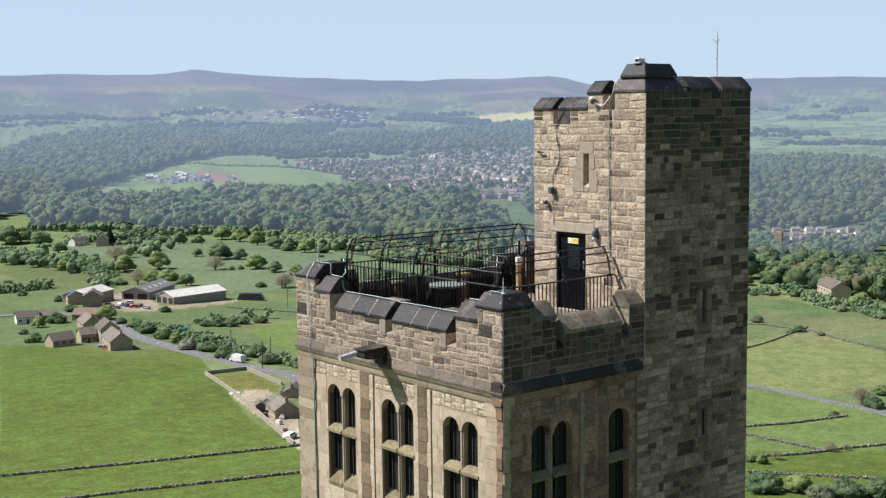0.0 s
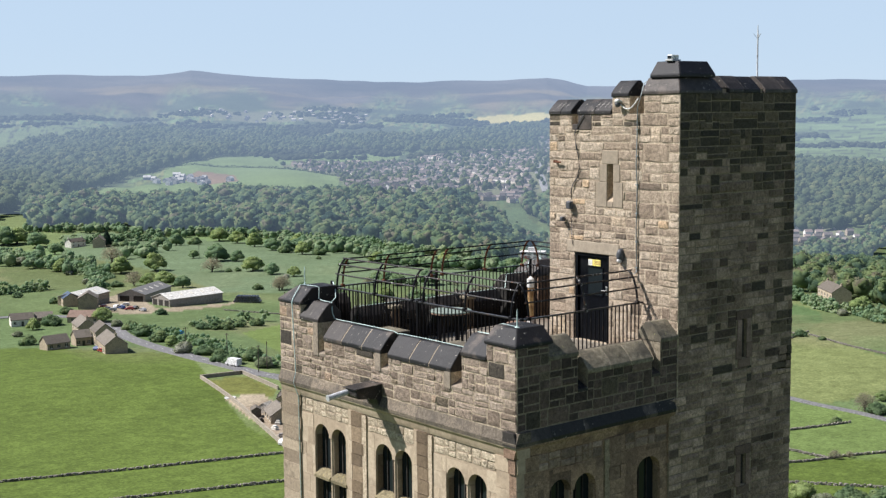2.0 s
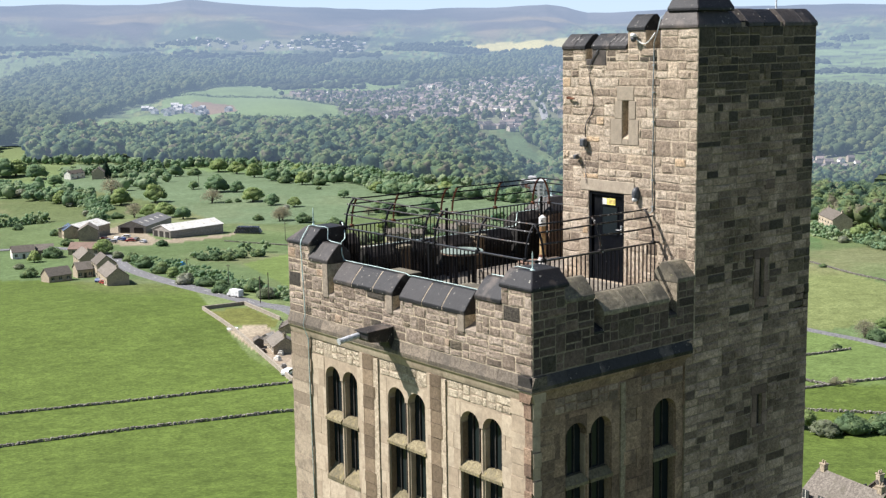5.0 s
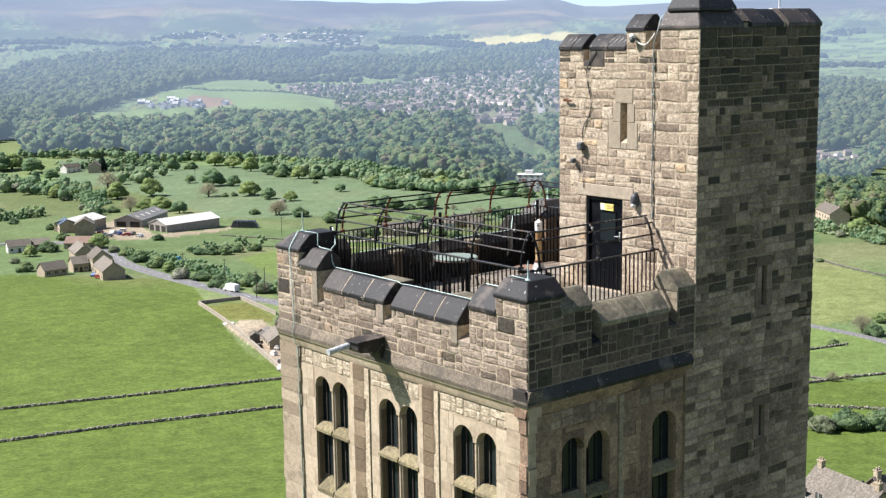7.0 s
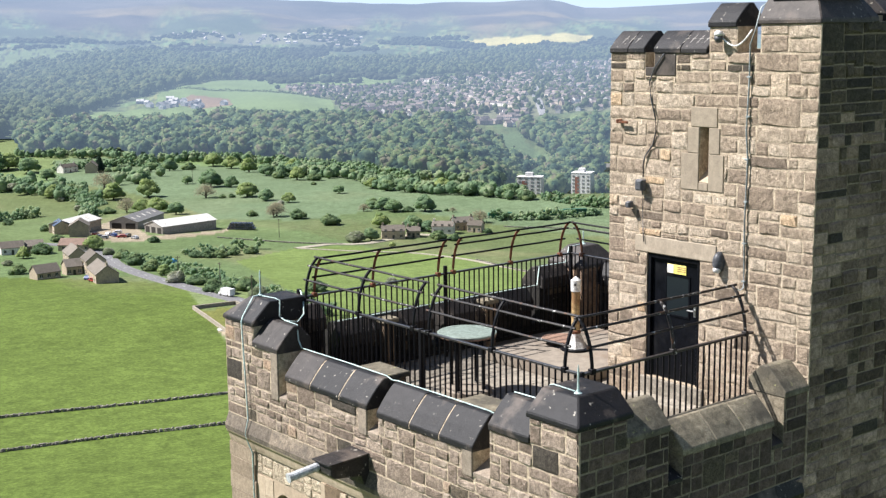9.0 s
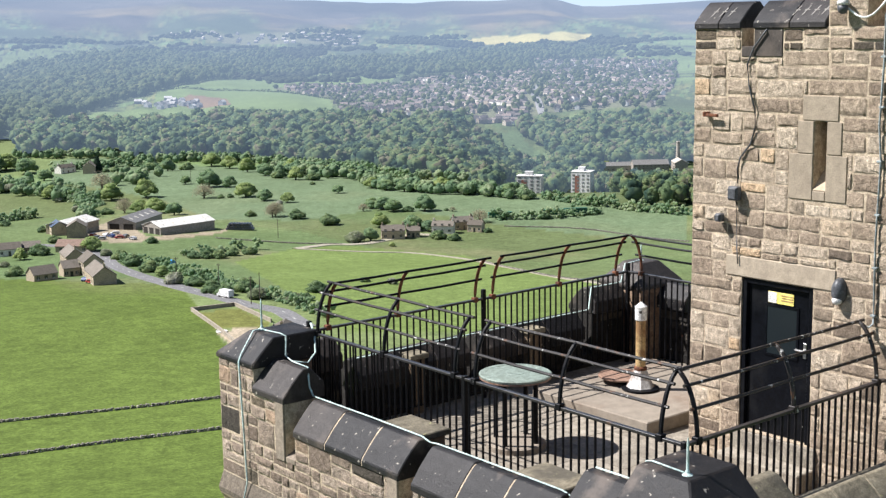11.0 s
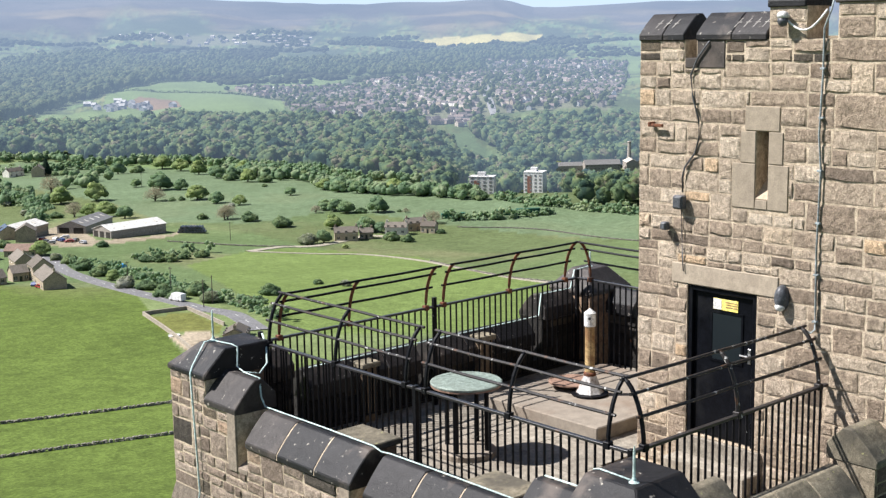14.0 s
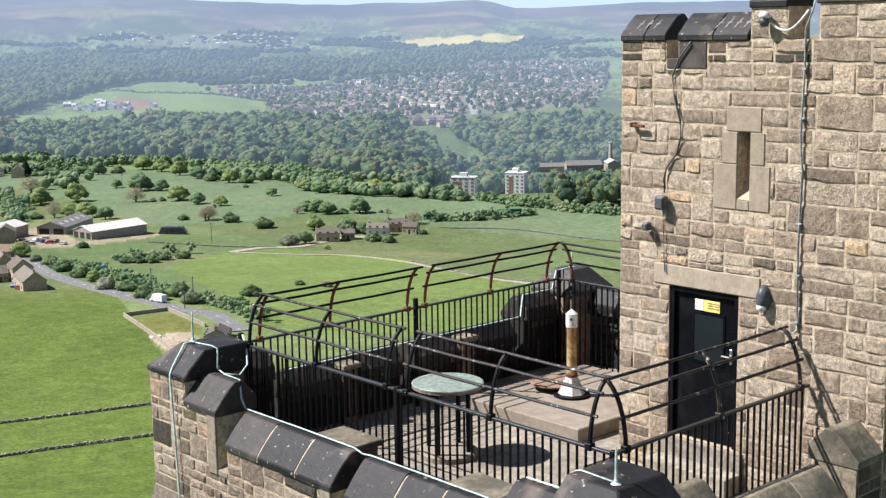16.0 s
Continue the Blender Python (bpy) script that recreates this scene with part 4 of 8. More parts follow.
# ---------------------------------------------------------------- trees and woods
def foliage(name, tones, island=True, airlight=0.0, size=1.0):
    m, ns, ln, bsdf = material(name)
    pos = ns.new("ShaderNodeNewGeometry")
    tone = ramp(ns, tones)
    if island:
        wide = node(ns, "ShaderNodeTexNoise", Scale=0.085 / size, Detail=2.0, Roughness=0.5)
        ln.new(pos.outputs["Position"], wide.inputs["Vector"])
        spread = node(ns, "ShaderNodeMapRange", From_Min=0.34, From_Max=0.66, To_Min=-0.2, To_Max=1.0)
        ln.new(wide.outputs["Fac"], spread.inputs["Value"])
        own = ns.new("ShaderNodeMath")
        own.operation = "MULTIPLY_ADD"
        own.inputs[1].default_value = 0.22
        ln.new(pos.outputs["Random Per Island"], own.inputs[0])
        ln.new(spread.outputs["Result"], own.inputs[2])
        ln.new(own.outputs[0], tone.inputs["Fac"])
    else:
        ln.new(ns.new("ShaderNodeObjectInfo").outputs["Random"], tone.inputs["Fac"])
    col = tone.outputs["Color"]
    last = None
    for scale, lo, hi in ((0.35 / size, 0.8, 1.2), (1.6 / size, 0.66, 1.36)):
        t = node(ns, "ShaderNodeTexNoise", Scale=scale, Detail=6.0, Roughness=0.72)
        ln.new(pos.outputs["Position"], t.inputs["Vector"])
        rr = ramp(ns, [(0.32, (lo, lo, lo)), (0.68, (hi, hi, hi * 0.95))])
        ln.new(t.outputs["Fac"], rr.inputs["Fac"])
        col = mix(ns, ln, "MULTIPLY", 1.0, col, rr.outputs["Color"])
        last = t
    ln.new(col, bsdf.inputs["Base Color"])
    bsdf.inputs["Roughness"].default_value = 0.8
    bsdf.inputs["Specular IOR Level"].default_value = 0.15
    b = node(ns, "ShaderNodeBump", Strength=0.5, Distance=0.3 * size)
    ln.new(last.outputs["Fac"], b.inputs["Height"])
    ln.new(b.outputs["Normal"], bsdf.inputs["Normal"])
    leaf = ns.new("ShaderNodeBsdfTranslucent")
    ln.new(col, leaf.inputs["Color"])
    both = ns.new("ShaderNodeMixShader")
    both.inputs[0].default_value = 0.58
    ln.new(bsdf.outputs[0], both.inputs[1])
    ln.new(leaf.outputs[0], both.inputs[2])
    ln.new(both.outputs[0], ns["Material Output"].inputs["Surface"])
    if airlight:
        painted_haze(m)
    return m


# leaf greens made lighter and bluer in base colour to stand in for haze
SPRING_GREENS = [(0.0, (0.04809, 0.09145, 0.06984)), (0.2, (0.09353, 0.1495, 0.09701)), (0.5, (0.1576, 0.2245, 0.1164)), (0.85, (0.2339, 0.284, 0.1319)), (1.0, (0.2137, 0.205, 0.1455))]
# the valley wood and the woods behind it carry haze as emission
M_WOOD = foliage("woodland_leaves", SPRING_GREENS, airlight=1.0)
M_WOOD_FAR = foliage("far_woodland_leaves", [(0.0, (0.0896, 0.1288, 0.06944)), (0.6, (0.14, 0.1792, 0.08736)), (1.0, (0.1904, 0.2128, 0.1008))], airlight=0.1, size=2.0)
M_HEDGE = foliage("hedge_leaves", [(0.0, (0.1774, 0.2719, 0.1685)), (0.6, (0.2418, 0.338, 0.1984)), (1.0, (0.3548, 0.4202, 0.268))])
M_LEAF = [foliage("fresh_oak_leaves", [(0.0, (0.1562, 0.2407, 0.145)), (0.5, (0.2062, 0.2961, 0.162)), (1.0, (0.2563, 0.3394, 0.175))], size=0.5),
          foliage("yellow_green_leaves", [(0.0, (0.225, 0.3024, 0.1277)), (1.0, (0.3249, 0.3887, 0.1632))], size=0.5),
          foliage("dark_conifer_needles", [(0.0, (0.04, 0.07, 0.05)), (1.0, (0.055, 0.09, 0.06))], size=0.5),
          foliage("budding_twigs", [(0.0, (0.2562, 0.244, 0.1769)), (1.0, (0.3538, 0.3233, 0.2318))], size=0.4),
          foliage("hawthorn_leaves", [(0.0, (0.125, 0.1913, 0.1064)), (0.6, (0.1687, 0.2407, 0.1249)), (1.0, (0.2312, 0.29, 0.1419))], size=0.4),
          foliage("blossoming_hawthorn", [(0.0, (0.1659, 0.2024, 0.1179)), (0.6, (0.2538, 0.2747, 0.1896)), (1.0, (0.4099, 0.4144, 0.3587))], size=0.4)]
M_BARK = weathered("bark", [(0.0, (0.06, 0.05, 0.04)), (1.0, (0.12, 0.1, 0.08))], vary="place", fine=8.0, coarse=1.0)


def scatter(poly, spacing, seed, keep=1.0):
    """Points of a jittered grid inside a polygon of plan points."""
    g = np.random.default_rng(seed)
    p = np.array(poly, float)
    xs, ys = np.meshgrid(np.arange(p[:, 0].min(), p[:, 0].max(), spacing), np.arange(p[:, 1].min(), p[:, 1].max(), spacing))
    xs = (xs + g.uniform(-0.45, 0.45, xs.shape) * spacing).ravel()
    ys = (ys + g.uniform(-0.45, 0.45, ys.shape) * spacing).ravel()
    ok = inside(poly, xs, ys) & (g.random(len(xs)) < keep)
    return xs[ok], ys[ok]


def wood(name, poly, spacing, height, label, seed, mat, bunch=3, shape=(ICO1_V, ICO1_F), keep=1.0, clear=(), small=(1, 1, 1), leafy=6):
    x, y = scatter(poly, spacing, seed, keep)
    # glades, and trees before them left out to fit the camera's view
    for glade in (FIELD_CLEARING, FIELD_BELOW_TOWN, ROW_BELOW_TOWN):
        for stretch in (1.0, 1.02, 1.045, 1.07):
            ok = ~inside(glade, x * stretch, y * stretch)
            x, y = x[ok], y[ok]
    # strips before the buildings kept bare so the camera sees them
    for cx, cy, _h in clear:
        d = math.hypot(cx, cy)
        along, off = (x * cx + y * cy) / d - d, np.abs(x * cy - y * cx) / d
        ok = ~((off < 20) & (along > (-330 if _h else -110)) & (along < 20))
        x, y = x[ok], y[ok]
    g = np.random.default_rng(seed)
    z = ground_z(x, y)
    co, sz = [], []
    h = g.uniform(0.72, 1.25, len(x)) * height * np.interp(np.hypot(x, y), [600, 1000, 1400], small)
    w = h * g.uniform(0.4, 0.62, len(x))
    for k in range(bunch):
        if k == 0:
            co.append(np.stack([x, y, z + h * 0.5], -1))
            sz.append(np.stack([w, w, h * 0.5], -1))
        else:
            # boughs swelling out of the crown, most of them near its top
            a = g.uniform(0, 2 * np.pi, len(x))
            up = g.uniform(-0.15, 1.0, len(x))
            d = w * np.sqrt(1 - up ** 2) * g.uniform(0.5, 0.7, len(x))
            co.append(np.stack([x + d * np.cos(a), y + d * np.sin(a), z + h * (0.5 + 0.4 * up)], -1))
            s = w * g.uniform(0.36, 0.56, len(x))
            sz.append(np.stack([s, s, s * 0.85], -1))
    co, sz = np.concatenate(co), np.concatenate(sz)
    # leaf sprays over the upper side of every bough
    near = np.hypot(co[:, 0], co[:, 1]) < 820
    each = np.where(near, 26, leafy)
    first = np.repeat(np.arange(len(co)), each)
    out = g.normal(0, 1, (len(first), 3)) + (0, 0, 0.5)
    out /= np.linalg.norm(out, axis=1, keepdims=True)
    at = co[first] + out * sz[first] * g.uniform(0.85, 1.15, (len(first), 1))
    wide = sz[first, 0] * g.uniform(0.35, 0.8, len(first)) * np.where(first < len(x), 0.5, 1.0) * np.where(near[first], 0.6, 1.0)
    return tagged(lumps(name, co, sz * 0.93, mat, seed, 0.26, shape, sprays=(at, out, wide)), label, "wood", kind="stuff")


wood("wood", WOOD_VALLEY, 12.5, 18.5, "dense spring-green broadleaf wood on the valley side", 61, M_WOOD, 7, clear=BLOCKS + [(x, y, 0) for x, y in MILL], small=(0.5, 0.75, 1.0))
wood("wood", WOOD_WEST, 15.0, 16.0, "broadleaf wood on a far hillside", 62, M_WOOD_FAR, 4, leafy=4)
wood("wood", WOOD_UPPER, 15.0, 12.0, "woodland strips above the town", 63, M_WOOD_FAR, 3, keep=0.8, leafy=4)
wood("wood", WOOD_RIDGE, 15.0, 12.0, "wooded far ridge", 64, M_WOOD_FAR, 3, keep=0.85, leafy=4)
wood("wood", WOOD_EAST, 12.0, 13.0, "hanging wood on the far valley side", 65, M_WOOD_FAR, 5, leafy=5)
wood("wood", WOOD_EAST_NEAR, 9.5, 10.0, "trees along the valley road", 66, M_WOOD, 7, keep=0.8)
edge = [(400, 1070), (465, 1017), (476, 959), (519, 943), (553, 876), (559, 776), (530, 690), (552, 640)]
wood("tree_belt", [(x * 1.004, y * 1.004) for x, y in edge] + [(x * 0.981, y * 0.981) for x, y in reversed(edge)], 7.5, 6.5, "rounded trees along the lower edge of the valley wood", 68, M_HEDGE, 7, keep=0.8)
wood("tree_belt", TREE_BELT, 7.0, 7.0, "belt of mixed trees and thorn along the field top", 67, M_HEDGE, 8, keep=0.8)
for k, poly in enumerate(SCRUB):
    wood("scrub", poly, 8.5, 7.0, "scrubby bushes and young trees beside the fields", 320 + k, M_HEDGE, 7, keep=0.3)
# strips of far woodland and hedgerow under the moor
M_WOOD_BACK = foliage("hazy_woodland_leaves", [(0.0, (0.055, 0.075, 0.045)), (1.0, (0.09, 0.11, 0.06))], airlight=0.14, size=3.0)
g = np.random.default_rng(91)
co, sz = [], []
for k in range(150):
    r0, a0 = g.uniform(2250, 3500), g.uniform(14, 68)
    if a0 > 49 and g.random() < 0.75:
        continue
    n, spread = int(g.uniform(20, 90)), g.uniform(0.5, 2.2)
    for _ in range(n):
        r1, a1 = r0 + g.normal(0, 22), radians(a0 + g.uniform(-spread, spread))
        q = (r1 * math.sin(a1), r1 * math.cos(a1))
        if inside(FIELD_HAY, np.array([q[0]]), np.array([q[1]]))[0] or inside(FIELD_FAR, np.array([q[0]]), np.array([q[1]]))[0]:
            continue
        s = g.uniform(2.5, 5.0)
        co.append((*q, float(ground_z(*q)) + s * 0.7))
        sz.append((s * 1.6, s * 1.6, s))
tagged(lumps("far_woods", co, sz, M_WOOD_BACK, 92, 0.3, (ICO1_V, ICO1_F)), "hazy strips of woodland on the far slopes", "wood", kind="stuff")
for k, pts in enumerate(HEDGES):
    line = smooth_line(pts, 2.4)
    g = np.random.default_rng(300 + k)
    far = math.hypot(*pts[0]) > 1200
    co, sz = [], []
    grown = float(np.interp(math.hypot(*pts[0]), [450, 700, 1200, 1300], [1.0, 1.7, 1.9, 1.0]))
    for p in line:
        tall = (g.uniform(1.2, 4.2) if g.random() < 0.8 else 0.6) * grown
        for _ in range(4 if far else 11):
            q = (p.x + g.normal(0, 1.1 * grown), p.y + g.normal(0, 1.1 * grown))
            s = grown * g.uniform(0.3, 0.8) * (1.5 if far else 1.0)
            co.append((*q, float(ground_z(*q)) + tall * g.random() ** 0.7))
            sz.append((s * 1.1, s * 1.1, s))
    co, sz = np.array(co), np.array(sz)
    out = g.normal(0, 1, (len(co) * 7, 3)) + (0, 0, 0.4)
    out /= np.linalg.norm(out, axis=1, keepdims=True)
    leaves = (np.repeat(co, 7, 0) + out * np.repeat(sz, 7, 0) * g.uniform(0.85, 1.2, (len(out), 1)), out, np.repeat(sz[:, 0], 7) * g.uniform(0.35, 0.8, len(out)))
    tagged(lumps("hedge", co, sz * 0.92, M_WOOD_FAR if far else M_HEDGE, 300 + k, 0.4, (ICO1_V, ICO1_F), sprays=leaves), "uneven hawthorn hedge with bushes along a field edge", "hedge", group="hedgerows", kind="stuff")


def tree(kind, seed, label):
    """A tree or bush ten metres across: tapered trunk, limbs and a domed crown of boughs, set with small clumps and gaps."""
    rng = random.Random(seed)
    bush = kind > 3
    th = thing("bush" if bush else "tree", label, "bush" if bush else "tree", group="bushes" if bush else "field trees")
    bm = bmesh.new()
    rod(bm, [(0, 0, -0.8), (0.05, 0, 0.8), (0.1, 0.05, 2.4), (0.0, 0.1, 6.0 if kind != 2 else 10.5)], [0.5, 0.36, 0.28, 0.06], 8)
    boughs = []
    count = 12 if kind != 3 else 16
    for k in range(count):
        a = 2.4 * k + rng.uniform(-0.4, 0.4)
        t = k / (count - 1)
        reach = (3.3 - 2.5 * t ** 1.6) * rng.uniform(0.8, 1.12)
        z = ((1.4 if bush else 2.4) + (3.0 if bush else 4.1) * t) * rng.uniform(0.9, 1.1)
        p = Vector((reach * math.cos(a), reach * math.sin(a), z))
        boughs.append((p, rng.uniform(1.5, 2.3) * (0.9 if bush else 1.0)))
        if kind != 2:
            rod(bm, [(0.05, 0.03, min(z * 0.4, 2.6)), p * 0.55 + Vector((0, 0, z * 0.2)), p], [0.16, 0.1, 0.04], 5)
    part("trunk", bm, M_BARK, th, smooth=True)
    co, sz, at, out, wide = [], [], [], [], []
    if kind == 2:
        for k in range(9):
            t = k / 8
            co.append((0, 0, 1.4 + 9.6 * t))
            sz.append((4.2 * (1 - t ** 1.6) + 0.5, 4.2 * (1 - t ** 1.6) + 0.5, 1.7))
        for k in range(1500):
            t, a = rng.random() ** 1.2, rng.uniform(0, 6.283)
            rad = 4.7 * (1 - t ** 1.6) * rng.uniform(0.85, 1.05) + 0.2
            at.append((rad * math.cos(a), rad * math.sin(a), 0.6 + 11.6 * t))
            out.append((math.cos(a), math.sin(a), 0.4))
            wide.append(rng.uniform(0.5, 1.0))
    else:
        thin = kind == 3
        if not thin:
            co.append((0, 0, 2.2 if bush else 4.1))
            sz.append((3.7, 3.7, 2.2 if bush else 2.8))
            for p, r in boughs:
                co.append(tuple(p))
                sz.append((r * 0.9, r * 0.9, r * 0.76))
        for k in range(1450 if not thin else 2300):
            p, r = rng.choice(boughs)
            d = Vector((rng.gauss(0, 1), rng.gauss(0, 1), rng.gauss(0.2, 0.85))).normalized()
            q = p + Vector((d.x, d.y, d.z * 0.85)) * r * (rng.uniform(0.84, 1.16) if not thin else rng.uniform(0.2, 1.4))
            if q.z < (0.15 if bush else 0.9):
                continue
            at.append(tuple(q))
            out.append(tuple(d))
            wide.append(rng.uniform(0.35, 0.8) if not thin else rng.uniform(0.2, 0.5))
        if thin:
            co.append((0, 0, 3.0))
            sz.append((0.3, 0.3, 0.6))
    lumps("crown", co, sz, M_LEAF[kind], seed, 0.22, (ICO_V, ICO_F), th, sprays=(at, out, wide))
    return th


TREE_LABEL = ("round-crowned field tree in fresh green leaf", "field tree with yellow-green spring leaves", "dark narrow conifer by the farm", "field tree with bare budding twigs",
              "rounded dark green hawthorn bush on rough grass", "pale hawthorn bush coming into white blossom")
stock = {}
for spec in (TREES_FARM_A, TREES_FARM_B, TREES_FARM_C, TREES_CREST, TREES_LANE_A, TREES_LANE_B, TREES_EAST_A, TREES_EAST_B):
    for x, y, wide, kind in spec:
        key = (kind, (x * 7 + y) % 3 if kind in (0, 1, 4) else 0)
        tall = wide / 10 * (0.72 + 0.02 * ((x * 3 + y) % 9)) * (1.5 if kind == 2 else 1.0)
        m = pose(x, y, float(ground_z(x, y)), 0, 0, (x * 37 + y * 11) % 360) @ Matrix.Diagonal((wide / 10, wide / 10, tall, 1))
        if key not in stock:
            stock[key] = tree(kind, 500 + 10 * kind + key[1], TREE_LABEL[kind])
            stock[key].matrix_basis = m
        else:
            one = stock[key]
            kept = one.scale.copy()
            one.scale = (1, 1, 1)
            copy_thing(one, m)
            one.scale = kept


# ---------------------------------------------------------------- buildings of the valley
M_HOUSE = weathered("farmhouse_stone", [(0.0, (0.3, 0.245, 0.175)), (1.0, (0.44, 0.37, 0.27))], stain=(0.14, 0.12, 0.09), vary="object", fine=5.0, coarse=0.6, bump=0.3, bump_size=0.04)
M_RENDER = weathered("cream_render", [(0.0, (0.6, 0.57, 0.5)), (1.0, (0.74, 0.72, 0.66))], stain=(0.45, 0.42, 0.36), vary="object", fine=5.0, coarse=0.4, bump=0.1)
M_SLATE = weathered("stone_slate_roof", [(0.0, (0.1025, 0.08856, 0.0738)), (1.0, (0.1763, 0.1558, 0.1312))], stain=(0.0656, 0.0615, 0.041), vary="object", fine=4.0, coarse=0.5, bump=0.5, bump_size=0.05)
M_SHEETS = weathered("white_roof_sheets", [(0.0, (0.4864, 0.48, 0.448)), (1.0, (0.6016, 0.5952, 0.5632))], stain=(0.4608, 0.448, 0.4096), stain_amount=0.4, vary="object", fine=2.0, coarse=0.2, bump=0.1, rough=0.6)
M_CLAD = weathered("grey_timber_cladding", [(0.0, (0.2652, 0.2418, 0.2184)), (1.0, (0.4212, 0.39, 0.3432))], stain=(0.2028, 0.1872, 0.156), vary="object", fine=3.0, coarse=0.4, bump=0.2)
M_PANE = weathered("dark_window", [(0.0, (0.02, 0.022, 0.026)), (1.0, (0.05, 0.055, 0.06))], rough=0.15, vary="object", bump=0.0, spec=0.5)
M_BRICKRED = weathered("red_brick_panel", [(0.0, (0.22, 0.1, 0.08)), (1.0, (0.3, 0.15, 0.12))], vary="object", fine=2.0, coarse=0.3, bump=0.1)
M_BROWNTILE = weathered("brown_roof_tiles", [(0.0, (0.17, 0.115, 0.09)), (1.0, (0.25, 0.175, 0.14))], stain=(0.1, 0.08, 0.06), vary="object", fine=4.0, coarse=0.5, bump=0.4, bump_size=0.04)
M_SOLAR = weathered("solar_panel_glass", [(0.0, (0.02, 0.03, 0.06)), (1.0, (0.04, 0.055, 0.1))], rough=0.2, vary="object", fine=2.0, coarse=0.3, bump=0.0, spec=0.5)
M_GREEN = weathered("green_steel_container", [(0.0, (0.02, 0.09, 0.06)), (1.0, (0.04, 0.14, 0.09))], vary="object", fine=2.0, coarse=0.5, bump=0.1)


def gable(bm, w, d, h, rise, over=0.25, roof_only=False, thick=0.18):
    """Gabled shell: w along x (ridge), d across, on z = 0."""
    if not roof_only:
        prism(bm, [(-d / 2, -0.8), (d / 2, -0.8), (d / 2, h), (0, h + rise), (-d / 2, h)], "x", -w / 2, w / 2)
    else:
        e = over * rise / (d / 2)
        for s in (-1, 1):
            prism(bm, [(s * (d / 2 + over), h - e + 0.02), (0, h + rise + 0.02), (0, h + rise + 0.02 + thick), (s * (d / 2 + over), h - e + 0.02 + thick)], "x", -w / 2 - over, w / 2 + over)
    return bm


def house(name, label, category, at, size, yaw, rise, wall, roof, windows=3, storeys=1, chimneys=1, doors=1, group="", porch=False):
    w, d, h = size
    th = thing(name, label, category, group)
    part("wall", gable(bmesh.new(), w, d, h, rise), wall, th)
    r = part("roof", gable(bmesh.new(), w, d, h, rise, roof_only=True), roof, th)
    for k in range(chimneys):
        bm = bmesh.new()
        cx = (w / 2 - 0.6) * (1 if k else -1)
        box(bm, (cx - 0.4, -0.35, h + rise - 0.6), (cx + 0.4, 0.35, h + rise + 1.0), 0.03)
        box(bm, (cx - 0.47, -0.42, h + rise + 0.85), (cx + 0.47, 0.42, h + rise + 1.0))
        for s in (-0.2, 0.2):
            lathe(bm, [(0.12, 0), (0.1, 0.4)], (cx + s, 0, h + rise + 1.0), 8)
        part("chimney", bm, wall, r)
    for side in (-1, 1):
        for fl in range(storeys):
            z0 = 0.9 + fl * 2.6
            for k in range(windows):
                cx = -w / 2 + w * (k + 0.5) / windows
                if side < 0 and fl == 0 and doors and k == windows // 2:
                    bm = bmesh.new()
                    box(bm, (cx - 0.5, side * (d / 2 + 0.03), 0), (cx + 0.5, side * (d / 2 - 0.1), 2.05))
                    part("door", bm, M_PANE, th)
                    continue
                bm = bmesh.new()
                box(bm, (cx - 0.55, side * (d / 2 + 0.03), z0), (cx + 0.55, side * (d / 2 - 0.1), z0 + 1.15))
                win = part("window", bm, M_PANE, th)
                bm = bmesh.new()
                box(bm, (cx - 0.65, side * (d / 2 + 0.08), z0 - 0.12), (cx + 0.65, side * (d / 2 - 0.1), z0))
                box(bm, (cx - 0.04, side * (d / 2 + 0.06), z0), (cx + 0.04, side * (d / 2 - 0.1), z0 + 1.15))
                part("sill", bm, M_RENDER, win)
    th.matrix_basis = pose(at[0], at[1], float(ground_z(*at)), 0, 0, yaw)
    return th


def heading(a, b):
    return math.degrees(math.atan2(b[1] - a[1], b[0] - a[0]))


